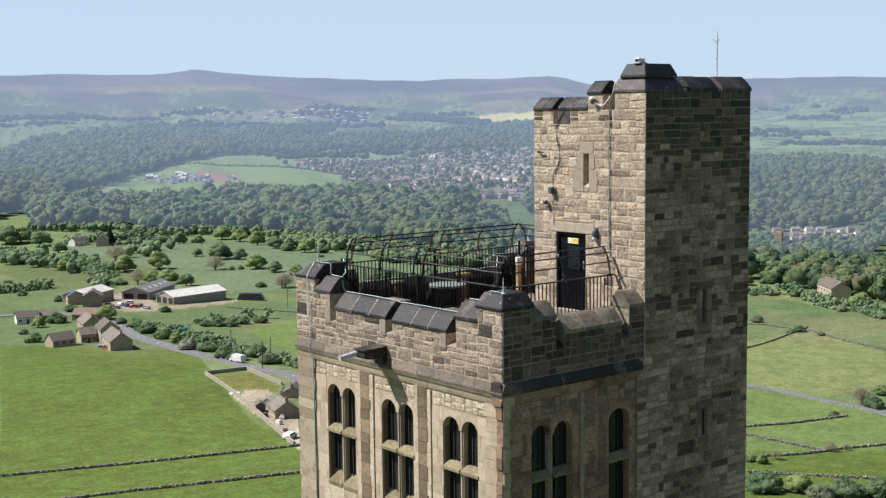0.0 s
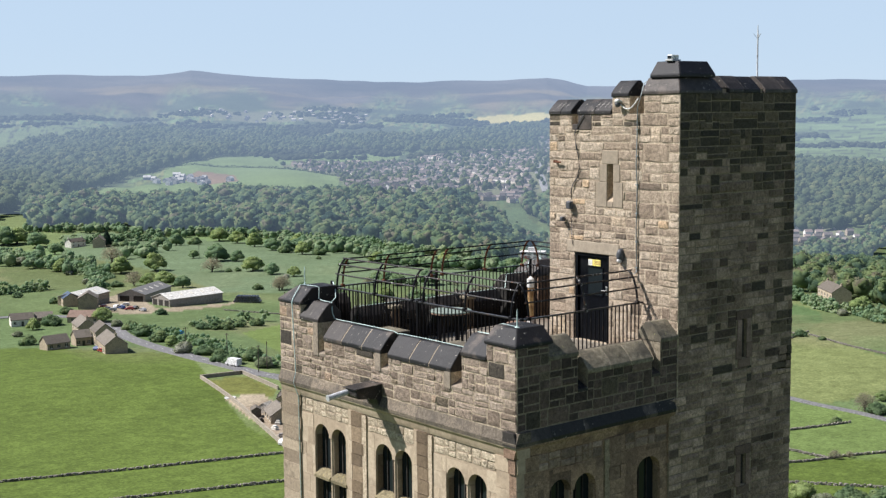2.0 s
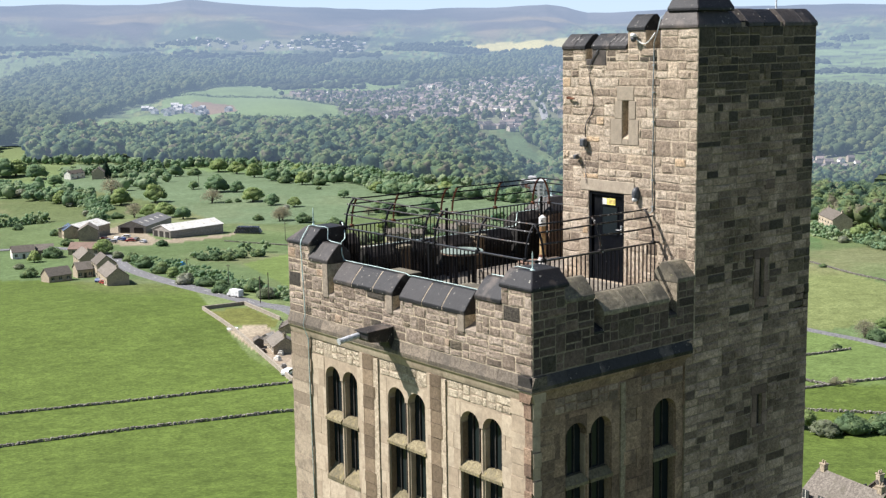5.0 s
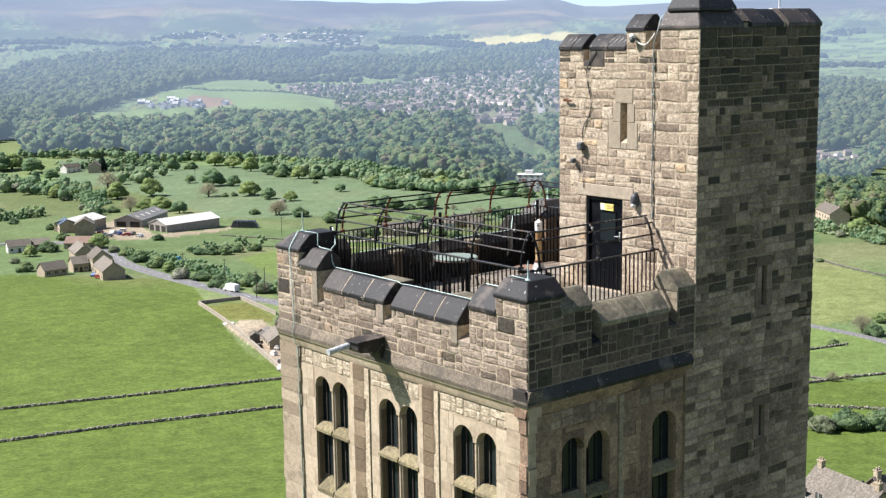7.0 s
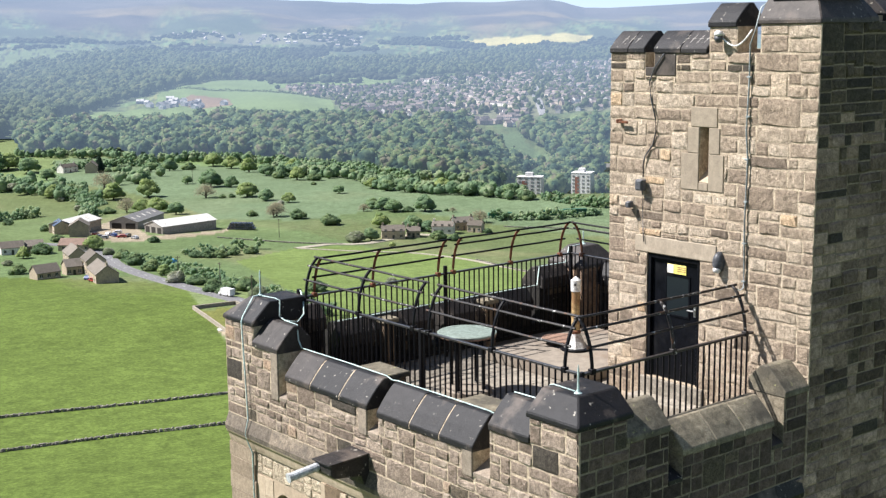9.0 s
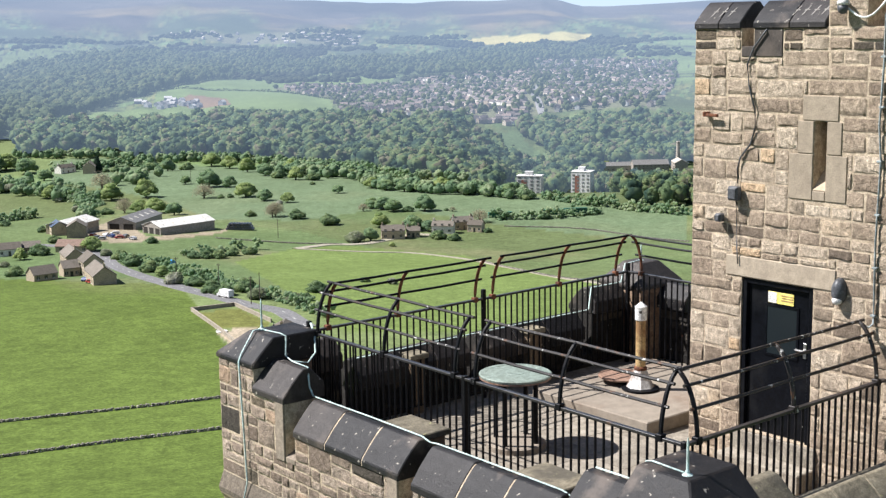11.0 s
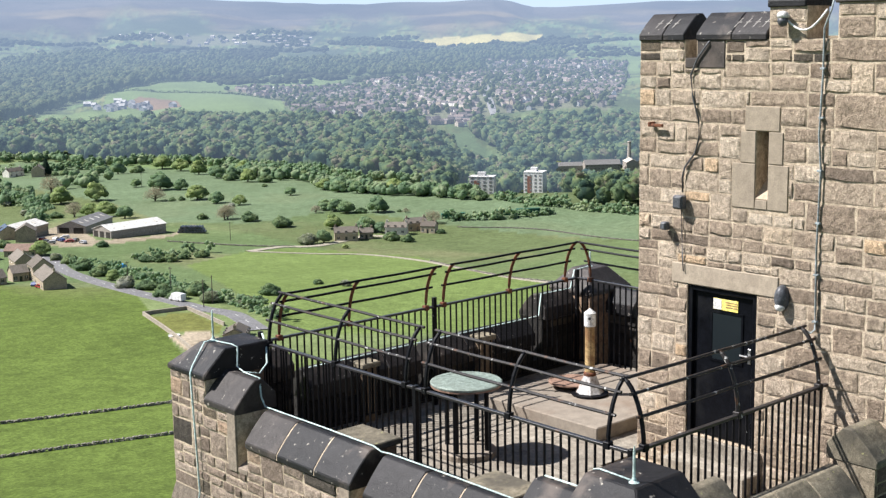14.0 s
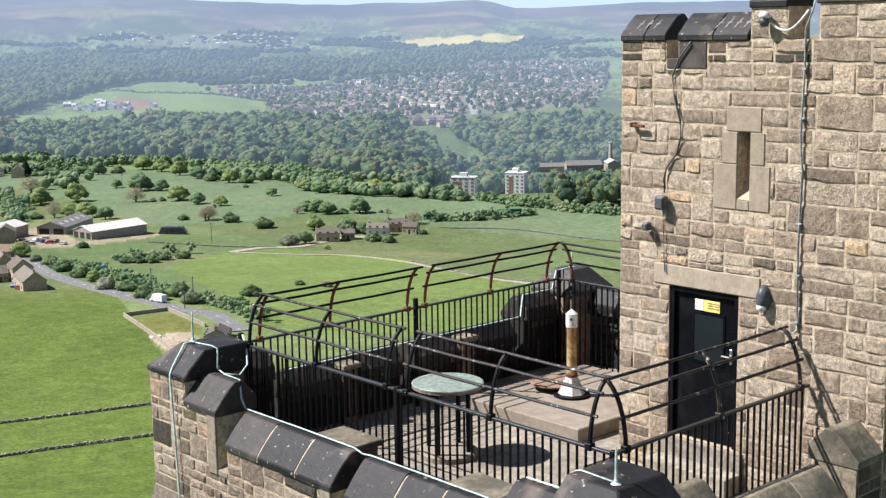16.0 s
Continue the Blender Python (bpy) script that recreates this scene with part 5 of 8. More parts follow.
def barn(label, corners, eaves, rise, wall, roof, bays):
    """A long shed from its two gable corners and the far end of its long side."""
    a, b, c = (Vector(q) for q in corners)
    yaw = heading(b, c)
    along = (c - b).normalized()
    across = Vector((-along.y, along.x))
    d = max(14.0, abs((a - b).dot(across)))
    w = (c - b).length
    mid = b + along * w / 2 + across * d / 2
    th = thing("barn", label, "barn")
    part("wall", gable(bmesh.new(), w, d, eaves, rise), wall, th)
    r = part("roof", gable(bmesh.new(), w, d, eaves, rise, 0.4, True), roof, th)
    bm = bmesh.new()
    box(bm, (-w / 2 + 0.1, -d / 2 - 0.06, 0), (w / 2 - 0.1, -d / 2 + 0.1, 1.5))
    part("plinth_wall", bm, M_TRACK, th, "pale concrete base wall")
    for k in range(bays):
        y0 = -d / 2 + d * (k + 0.15) / bays
        # near-black panel on the solid gable, painted shade of an opening
        bm = bmesh.new()
        box(bm, (-w / 2 - 0.05, y0, 0), (-w / 2 + 0.3, y0 + d * 0.7 / bays, eaves * 0.85))
        part("doorway", bm, M_DARK, th, "near-black panel standing for a shaded doorway")
    for k in range(int(w / 6)):
        for s in (-1, 1):
            bm = bmesh.new()
            cx = -w / 2 + 3 + 6 * k
            z0 = eaves + rise * 0.45
            box(bm, (cx - 0.5, s * d * 0.18, z0 + 0.1), (cx + 0.5, s * d * 0.34, z0 + 0.22))
            bmesh.ops.transform(bm, matrix=Matrix.Translation((0, s * d * 0.26, z0 + 0.3)) @ Matrix.Rotation(-s * math.atan2(rise, d / 2), 4, "X") @ Matrix.Translation((0, -s * d * 0.26, -z0 - 0.1)), verts=bm.verts)
            part("rooflight", bm, M_RENDER, r)
    th.matrix_basis = pose(mid.x, mid.y, float(ground_z(mid.x, mid.y)), 0, 0, yaw)
    return th


barn("long farm shed with a white sheeted roof and grey timber sides", BARN_BASE, 4.0, 2.2, M_CLAD, M_SHEETS, 3)
barn("older farm shed with a grey weathered roof", BARN2_BASE, 4.2, 2.4, M_CLAD, M_LEAD, 2)
barn("stone farm building with a pale sheeted roof", BARN3_BASE, 4.6, 2.0, M_HOUSE, M_SHEETS, 1)
for x, y, w, d, h, yaw, rise, wall, roof, st, stacks, lab in (
        (160, 415, 8.5, 6.5, 2.5, 2, 2.4, M_HOUSE, M_SLATE, 1, 0, "small open-fronted stone barn with a brown slate roof"), (171.5, 419, 5.5, 6.5, 3.2, -8, 2.2, M_HOUSE, M_SLATE, 1, 0, "stone outbuilding with a brown slate roof between the cottages"),
        (169.5, 389, 16, 7.5, 3.6, 76, 2.8, M_HOUSE, M_SLATE, 1, 1, "long stone cottage with a chimney beside the road"), (178, 415, 10, 7, 5.2, 77, 2.8, M_HOUSE, M_SLATE, 2, 0, "tall stone farmhouse behind the cottages"),
        (185, 447, 13, 7, 4.6, 77, 2.8, M_HOUSE, M_SLATE, 2, 1, "stone cottage with a brown slate roof behind the farmhouse"), (180, 498, 9, 7, 2.8, -14, 2.2, M_RENDER, M_SLATE, 1, 0, "low white rendered bungalow beside trees"),
        (189, 497, 7, 7, 2.8, -22, 2.0, M_HOUSE, M_SLATE, 1, 0, "low bungalow wing with a brown roof"), (205, 490, 14, 9, 2.6, -42, 2.2, M_HOUSE, M_BROWNTILE, 1, 0, "long bungalow with a brown tiled roof"),
        (225, 534, 9, 8.5, 5.0, 62, 2.6, M_HOUSE, M_SLATE, 2, 0, "square stone farm building with a slate roof"), (222, 548, 9, 7, 4.0, 75, 2.2, M_HOUSE, M_SOLAR, 1, 0, "stone farmhouse with dark solar panels on its roof")):
    house("house", lab, "house", (x, y), (w, d, h), yaw, rise, wall, roof, 3, st, stacks, 0 if "barn" in lab else 1)
for k, (w, d, h, yaw, rise, wall, st, lab) in enumerate((
        (10.5, 7.5, 3.9, -35, 2.1, M_HOUSE, 2, "square stone farmhouse on the lane"), (6, 5, 3.0, -35, 1.8, M_HOUSE, 1, "stone outbuilding beside the farmhouse"), (10, 6, 3.6, -50, 2.0, M_RENDER, 2, "whitewashed cottage row on the lane"),
        (10, 6, 3.8, -20, 2.1, M_HOUSE, 2, "stone cottage with a dark roof on the lane"), (7, 5, 3.4, -60, 1.9, M_HOUSE, 1, "small stone cottage at the lane's end"),
        (15, 7, 4.0, 20, 2.4, M_RENDER, 2, "distant pale farmhouse below the hill field"), (14, 9, 5.4, 60, 3.2, M_HOUSE, 2, "distant stone farmhouse below the hill field"))):
    house("house", lab, "house", LANE_HOUSES[k], (w, d, h), yaw, rise, wall, M_SLATE, 3, st, 2)
for k, at in enumerate(GARDEN_HOUSES):
    house("house", "stone cottage with a grey slate roof beside the walled garden", "house", at, (8, 6, 2.2 - 0.9 * k), 70 - 20 * k, 2.0 - 0.5 * k, M_HOUSE, M_SLATE, 3, 1, 1)
house("house", "big stone house among trees above the valley", "house", EAST_HOUSE[0], (20, 9, 6.0), 52, 3.0, M_HOUSE, M_SLATE, 5, 2, 2)
house("house", "stone terrace roof among the trees", "house", EAST_HOUSE[1], (24, 8, 5.0), 42, 2.8, M_HOUSE, M_SLATE, 7, 2, 3)
house("house", "stone house with a brown slate roof and chimney below the tower", "house", NEAR_HOUSE[0], (11, 7.5, 3.2), 78, 3.2, M_HOUSE, M_SLATE, 4, 2, 2)
house("house", "stone house wing with a brown slate roof below the tower", "house", NEAR_HOUSE[1], (8, 7, 3.2), -12, 3.2, M_HOUSE, M_SLATE, 3, 2, 1)

M_FLATS = weathered("white_panels", [(0.0, (0.6, 0.6, 0.6)), (1.0, (0.7, 0.7, 0.7))], stain=(0.6, 0.6, 0.58), stain_amount=0.3, vary="object", fine=2.0, coarse=0.3, bump=0.05)
M_SHADED_PANE = weathered("curtained_window", [(0.0, (0.16, 0.17, 0.19)), (1.0, (0.3, 0.31, 0.33))], rough=0.2, vary="object", bump=0.0, spec=0.5)
# --- flats: two slab blocks with bands of windows
for at, (w, d, h), yaw in ((BLOCKS[0][:2], (19, 11, BLOCKS[0][2]), -55), (BLOCKS[1][:2], (15, 13, BLOCKS[1][2]), -60)):
    th = thing("apartment_block", "white and red block of flats rising from the valley trees", "apartment block", group="blocks of flats")
    bm = bmesh.new()
    box(bm, (-w / 2, -d / 2, -4), (w / 2, d / 2, h))
    part("wall", bm, M_FLATS, th)
    bm = bmesh.new()
    box(bm, (-w * 0.2, -d * 0.2, h), (w * 0.12, d * 0.2, h + 3.2))
    box(bm, (-w / 2 - 0.2, -d / 2 - 0.2, h - 0.3), (w / 2 + 0.2, d / 2 + 0.2, h + 0.25))
    part("roof", bm, M_FLATS, th)
    for s in (-1, 1):
        bm = bmesh.new()
        box(bm, (-w * 0.3, s * (d / 2 + 0.1), 0), (-w * 0.08, s * (d / 2 - 0.2), h - 3))
        part("brick_panel", bm, M_BRICKRED, th, "red brick panel")
    floors = int(h / 2.8)
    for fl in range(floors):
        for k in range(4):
            for s in (-1, 1):
                bm = bmesh.new()
                cx = -w / 2 + w * (k + 0.5) / 4
                box(bm, (cx - w / 18, s * (d / 2 + 0.14), 1 + 2.8 * fl), (cx + w / 18, s * (d / 2 - 0.2), 2.4 + 2.8 * fl))
                part("window", bm, M_SHADED_PANE, th)
        for k in range(3):
            bm = bmesh.new()
            cy = -d / 2 + d * (k + 0.5) / 3
            box(bm, (-w / 2 - 0.1, cy - d / 12, 1 + 2.8 * fl), (-w / 2 + 0.2, cy + d / 12, 2.4 + 2.8 * fl))
            part("window", bm, M_SHADED_PANE, th)
    th.matrix_basis = pose(*at, float(ground_z(*at)), 0, 0, yaw)
# --- mill in the valley
house("mill", "long pale mill shed with a grey roof in the valley", "mill", MILL[0], (40, 14, 5), -36, 3, M_CLAD, M_LEAD, 9, 1, 0)
house("mill", "stone mill block with rows of windows in the valley", "mill", MILL[1], (34, 13, 8), -36, 4, M_CLAD, M_LEAD, 9, 3, 0)
house("mill", "stone mill wing with a pale roof in the valley", "mill", MILL[2], (22, 12, 8), 50, 3, M_CLAD, M_CLAD, 6, 3, 0)
stack = thing("mill_chimney", "tall stone mill chimney in the valley", "chimney")
bm = bmesh.new()
lathe(bm, [(2.4, -2), (1.6, 24), (2.0, 24.4), (2.0, 25.4), (1.6, 25.6)], sides=14)
part("stack", bm, M_CLAD, stack)
stack.matrix_basis = pose(*MILL[3], float(ground_z(*MILL[3])))
church = thing("church_tower", "square stone church tower among trees", "church")
bm = bmesh.new()
box(bm, (-3.5, -3.5, -2), (3.5, 3.5, 18), 0.1)
for sx in (-1, 1):
    for sy in (-1, 1):
        box(bm, (sx * 3.1 - 0.5, sy * 3.1 - 0.5, 18), (sx * 3.1 + 0.5, sy * 3.1 + 0.5, 20.5))
part("wall", bm, M_HOUSE, church)
church.matrix_basis = pose(*CHURCH[0], float(ground_z(*CHURCH[0])), 0, 0, 25)


# --- streets of small houses: one mesh, since nobody could count them
def town(name, poly, spacing, label, seed, keep=1.0, scale=1.0, mats=None):
    g = np.random.default_rng(seed)
    p = np.array(poly, float)
    x, y, yaw = [], [], []
    quarter = spacing * 7
    for qx in np.arange(p[:, 0].min(), p[:, 0].max(), quarter):
        for qy in np.arange(p[:, 1].min(), p[:, 1].max(), quarter):
            turn = g.choice((0.2, 0.55, 0.9, 1.5, 2.1, 2.5)) + g.normal(0, 0.1)
            along, across = np.meshgrid(np.arange(-4.5, 4.6) * spacing * 0.78, np.arange(-2, 2.1) * spacing * 1.75)
            along, across = along.ravel() + g.normal(0, spacing * 0.06, along.size), across.ravel() + g.normal(0, spacing * 0.05, along.size) + 0.0016 * along.ravel() ** 2
            px, py = qx + quarter / 2 + along * math.cos(turn) - across * math.sin(turn), qy + quarter / 2 + along * math.sin(turn) + across * math.cos(turn)
            ok = (np.abs(px - qx - quarter / 2) < quarter / 2) & (np.abs(py - qy - quarter / 2) < quarter / 2) & inside(poly, px, py) & (g.random(len(px)) < keep)
            x += px[ok].tolist()
            y += py[ok].tolist()
            yaw += (turn + (g.random(int(ok.sum())) < 0.16) * np.pi / 2 + g.normal(0, 0.05, int(ok.sum()))).tolist()
    x, y, yaw = np.array(x), np.array(y), np.array(yaw)
    p = np.array(smooth_line(TOWN_ROAD, 12.0))[:, :2]
    ok = (np.hypot(x[:, None] - p[:, 0], y[:, None] - p[:, 1]).min(1) > 15) & ~inside(FIELD_BELOW_TOWN, x, y)
    x, y, yaw = x[ok], y[ok], yaw[ok]
    z = ground_z(x, y)
    n = len(x)
    w, d, h, rise = g.uniform(8, 14, n) * scale, g.uniform(7, 9, n) * scale, g.uniform(4.6, 6, n) * scale, g.uniform(2.4, 3.4, n) * scale
    shape = np.array([(-1, -1, 0), (1, -1, 0), (1, 1, 0), (-1, 1, 0), (-1, -1, 1), (1, -1, 1), (1, 1, 1), (-1, 1, 1), (-1, 0, 2), (1, 0, 2),
                      (-1.04, -1.1, 0.96), (1.04, -1.1, 0.96), (1.04, 1.1, 0.96), (-1.04, 1.1, 0.96), (-1.04, 0, 2.06), (1.04, 0, 2.06)])
    walls = [(0, 1, 5, 4), (2, 3, 7, 6), (1, 2, 6, 9, 5), (3, 0, 4, 8, 7)]
    roofs = [(10, 11, 15, 14), (12, 13, 14, 15)]
    verts, faces, index = [], [], []
    for k in range(n):
        lift = np.where(shape[:, 2] <= 1.2, shape[:, 2] * h[k], h[k] + (shape[:, 2] - 1) * rise[k])
        lift = np.where(shape[:, 2] == 0, -3, lift)
        px, py = shape[:, 0] * w[k] / 2, shape[:, 1] * d[k] / 2
        c, s = math.cos(yaw[k]), math.sin(yaw[k])
        base = len(verts)
        verts += np.stack([x[k] + px * c - py * s, y[k] + px * s + py * c, z[k] + lift], -1).tolist()
        for f in walls:
            faces.append(tuple(base + i for i in f))
            index.append(0)
        for f in roofs:
            faces.append(tuple(base + i for i in f))
            index.append(1)
    me = bpy.data.meshes.new(name)
    me.from_pydata(verts, [], faces)
    for m in mats or (M_TOWNWALL, M_TOWNROOF):
        me.materials.append(m)
    me.polygons.foreach_set("material_index", index)
    tagged(new(name, me), label, "town", kind="stuff")


M_TOWNWALL = weathered("town_walls", [(0.0, (0.2761, 0.223, 0.1699)), (0.4, (0.4248, 0.3611, 0.2867)), (0.75, (0.5947, 0.531, 0.446)), (1.0, (0.8284, 0.7965, 0.7434))], vary="island", fine=1.0, coarse=0.2, bump=0.0)
M_TOWNROOF = weathered("town_roofs", [(0.0, (0.13, 0.115, 0.11)), (0.6, (0.2, 0.175, 0.165)), (1.0, (0.28, 0.22, 0.2))], vary="island", fine=1.0, coarse=0.2, bump=0.0)
M_FARWALL = weathered("far_town_walls", [(0.0, (0.3, 0.27, 0.25)), (1.0, (0.6, 0.57, 0.52))], vary="island", fine=1.0, coarse=0.2, bump=0.0)
M_WORKS = weathered("works_sheets", [(0.0, (0.36, 0.36, 0.36)), (1.0, (0.62, 0.62, 0.61))], vary="island", fine=1.0, coarse=0.2, bump=0.0)
# town walls and roofs get the same emission painted on as haze
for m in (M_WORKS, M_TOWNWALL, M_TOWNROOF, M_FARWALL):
    painted_haze(m)
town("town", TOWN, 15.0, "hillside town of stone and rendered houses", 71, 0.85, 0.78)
town("town", ROW_BELOW_TOWN, 12.0, "short rows of houses below the town", 77, 0.9, 0.75)
town("town", TOWN_EAST, 14.0, "stone terraces in the valley", 72, 0.75, 0.72)
town("town", TERRACES, 11.0, "rows of stone terraces among valley trees", 76, 0.9, 0.7)
town("town", TOWN_FAR, 27.0, "far village below the moor", 73, 0.5, 0.8, (M_FARWALL, M_FARWALL))
town("works", [(p[0] + a, p[1] + b) for p, a, b in ((WORKS[0], -38, -45), (WORKS[1], 42, -45), (WORKS[2], 42, 50), (WORKS[2], -38, 40))], 17.0, "pale works sheds at the edge of the fields", 74, 0.7, 0.85, (M_WORKS, M_WORKS))
wood("street_trees", TOWN, 17.0, 8.0, "garden trees among the town houses", 75, M_WOOD_FAR, 3, keep=0.75, leafy=4)


# --- vehicles at the farm and on the road
def car(name, label, at, yaw, paint, size=(4.3, 1.75, 1.45), van=False):
    th = thing(name, label, "van" if van else "car", group="" if van else "cars in the farm yard")
    l, w, h = size
    bm = bmesh.new()
    side = [(-l / 2, 0.35), (l / 2, 0.35), (l / 2, 0.75), (l * 0.3, 0.9), (l * 0.16, h), (-l * 0.36, h), (-l * 0.48, 0.95), (-l / 2, 0.85)] if not van else \
        [(-l / 2, 0.35), (l / 2, 0.35), (l / 2, 0.95), (l * 0.38, 1.15), (l * 0.26, h), (-l / 2, h)]
    prism(bm, side, "y", -w / 2, w / 2, 0.06)
    part("body", bm, paint, th)
    bm = bmesh.new()
    if van:
        prism(bm, [(l * 0.375, 1.2), (l * 0.385, 1.22), (l * 0.285, h - 0.1), (l * 0.27, h - 0.14)], "y", -w * 0.44, w * 0.44)
    else:
        prism(bm, [(l * 0.26, 0.95), (l * 0.15, h - 0.08), (-l * 0.34, h - 0.08), (-l * 0.44, 0.98)], "y", -w / 2 - 0.01, w / 2 + 0.01)
    part("glazing", bm, M_PANE, th, "dark windscreen")
    for sx in (-0.3, 0.3):
        for sy in (-1, 1):
            bm = bmesh.new()
            rod(bm, [(l * sx, sy * (w / 2 - 0.18), 0.33), (l * sx, sy * (w / 2 + 0.02), 0.33)], 0.33, 12)
            part("wheel", bm, M_DARK, th)
    th.matrix_basis = pose(at[0], at[1], float(ground_z(*at)) + (0.27 if van else 0.02), 0, 0, yaw)


def paint(name, c):
    return weathered(name, [(0.0, tuple(0.9 * v for v in c)), (1.0, c)], rough=0.3, vary="place", fine=3.0, coarse=0.4, bump=0.0, spec=0.5, stain_amount=0.1)


PAINTS = [paint("white_car_paint", (0.75, 0.75, 0.75)), paint("red_car_paint", (0.35, 0.03, 0.03)), paint("silver_car_paint", (0.4, 0.41, 0.43)), paint("blue_car_paint", (0.04, 0.07, 0.2)), paint("dark_car_paint", (0.05, 0.05, 0.055))]
CAR_LABEL = ("white car parked in the farm yard", "red car parked in the farm yard", "silver car parked in the farm yard", "blue car parked in the farm yard", "dark car parked in the farm yard")
for k, at in enumerate(CARS):
    pick = (k * 3 + 1) % 5
    car("car", CAR_LABEL[pick], at, 40 + 55 * (k % 3), PAINTS[pick])
car("delivery_van", "white panel van on the road", VAN[0], 100, PAINTS[0], (5.6, 2.0, 2.4), True)
car("car", "white car parked beside the walled garden", GARDEN_CAR[0], 30, PAINTS[0])
for k, at in enumerate(SHEDS):
    bm = bmesh.new()
    w, d, h = (3.2, 2.4, 2.0) if k < 2 else (1.6, 1.2, 0.7)
    if k < 2:
        gable(bm, w, d, h, 0.7)
        gable(bm, w, d, h, 0.7, 0.12, True, 0.06)
    else:
        box(bm, (-w / 2, -d / 2, -0.4), (w / 2, d / 2, h), 0.05)
        box(bm, (-w / 3, -d / 3, h), (w / 4, d / 2.5, h + 0.4), 0.05)
    ob = tagged(mesh_object("garden_shed" if k < 2 else "salvage_pile", bm, (M_CLAD, M_SLATE, M_RENDER)[k % 3]), "small timber garden shed beside the cottages" if k < 2 else "pile of salvaged building material on a yard", "shed" if k < 2 else "pile")
    ob.matrix_basis = pose(*at, float(ground_z(*at)), 0, 0, 25 + 40 * k)
# wrapped bales stacked at the yard's end
bales = thing("bale_stack", "stack of black plastic-wrapped round bales", "bales")
M_WRAP = weathered("black_bale_wrap", [(0.0, (0.016, 0.02, 0.035)), (1.0, (0.03, 0.036, 0.06))], rough=0.22, vary="object", fine=3.0, coarse=0.6, bump=0.3, bump_size=0.05, spec=0.8)
bm = bmesh.new()
lathe(bm, [(0.5, -0.6), (0.65, -0.5), (0.65, 0.5), (0.5, 0.6)], sides=12)
bmesh.ops.rotate(bm, matrix=Matrix.Rotation(math.pi / 2, 3, "X"), verts=bm.verts)
bale_mesh = bpy.data.meshes.new("bale")
bm.to_mesh(bale_mesh)
bm.free()
bale_mesh.materials.append(M_WRAP)
for row in range(3):
    for k in range(10 - row):
        for s in range(3):
            ob = new("bale", bale_mesh)
            ob.parent = bales
            ob.location = (k * 1.32 + row * 0.66 - 6.5, s * 1.3, 0.62 + row * 1.1)
bales.matrix_basis = pose(*BALES[0], float(ground_z(*BALES[0])), 0, 0, -48)
for k, (dx, dy) in enumerate(((0, 0), (24, -14), (34, -19))):
    bm = bmesh.new()
    box(bm, (-6, -1.25, 0), (6, 1.25, 2.6), 0.05)
    for q in range(12):
        box(bm, (-5.8 + q, -1.3, 0.2), (-5.5 + q, -1.2, 2.4))
    at = (HEDGES[2][0][0] + 6 + dx, HEDGES[2][0][1] + 4 + dy)
    ob = tagged(mesh_object("shipping_container", bm, M_GREEN), "green steel container along the field hedge", "container", group="field containers")
    ob.matrix_basis = pose(*at, float(ground_z(*at)), 0, 0, -32)

# --- timber poles along the road and lane
for k, at in enumerate(POLES):
    pole = thing("utility_pole", "weathered timber utility pole with a crossarm", "pole", group="utility poles")
    bm = bmesh.new()
    rod(bm, [(0, 0, -0.5), (0, 0, 8.5)], [0.16, 0.11], 8)
    part("pole", bm, M_BARK, pole)
    bm = bmesh.new()
    box(bm, (-0.9, -0.06, 7.9), (0.9, 0.06, 8.05))
    for s in (-0.75, 0.75):
        lathe(bm, [(0.05, 8.05), (0.07, 8.12), (0.03, 8.25)], (s, 0, 0), 8)
    part("crossarm", bm, M_BARK, pole)
    pole.matrix_basis = pose(*at, float(ground_z(*at)), 0, 0, 25 * k)
# --- blue cover behind the hedge and a round pool on the garden lawn
bm = bmesh.new()
prism(bm, [(-1.5, -0.2), (1.5, -0.2), (1.2, 0.9), (0.2, 1.5), (-1.1, 1.1)], "y", -1.2, 1.2, 0.12)
ob = tagged(mesh_object("garden_tent", bm, paint("blue_tent_cloth", (0.06, 0.3, 0.6))), "small bright blue tent behind the road hedge", "tent")
ob.matrix_basis = pose(*TARP[0], float(ground_z(*TARP[0])), 0, 0, 20)
bm = bmesh.new()
lathe(bm, [(1.5, -0.3), (1.5, 0.35), (1.38, 0.35), (1.36, 0.2), (0.02, 0.18)], sides=24)
ob = tagged(mesh_object("garden_pool", bm, M_FLATS), "round white paddling pool on the garden lawn", "pool")
ob.matrix_basis = pose(*TARP[1], float(ground_z(*TARP[1])))

# ---------------------------------------------------------------- tower
EAST, BACK = 8.4, 8.1        # the tower's plan: x 0 to 8.4, y 0 to 8.1
TX, TY = 4.49, 3.75          # the stair turret stands in the corner x > TX, y < TY
FLOOR, BASE = -0.5, -28.0
X, Y, Z = Vector((1, 0, 0)), Vector((0, 1, 0)), Vector((0, 0, 1))

tower_body = thing("tower_body", "square sandstone tower shaft with dressed window bays", "tower", kind="structure")
turret = thing("stair_turret", "tall square sandstone stair turret with a battlemented top", "turret", kind="structure")
parapet = thing("parapet", "battlemented rubble-stone parapet round the tower roof", "parapet", kind="structure")


def local(o, u, n):
    """World point from a face's own (along, out, up)."""
    return lambda a, d, z: Vector(o) + Vector(u) * a + Vector(n) * d + Z * z


# --- shaft: window bays on the two faces that look out
LEFT_BAYS = [(0.89, 2.11), (3.22, 4.48), (5.58, 6.8)]
RECESS = 0.05
LIGHT_TOP, SPRING, TRANSOM, SILL = -1.9, -2.17, -3.02, -4.25


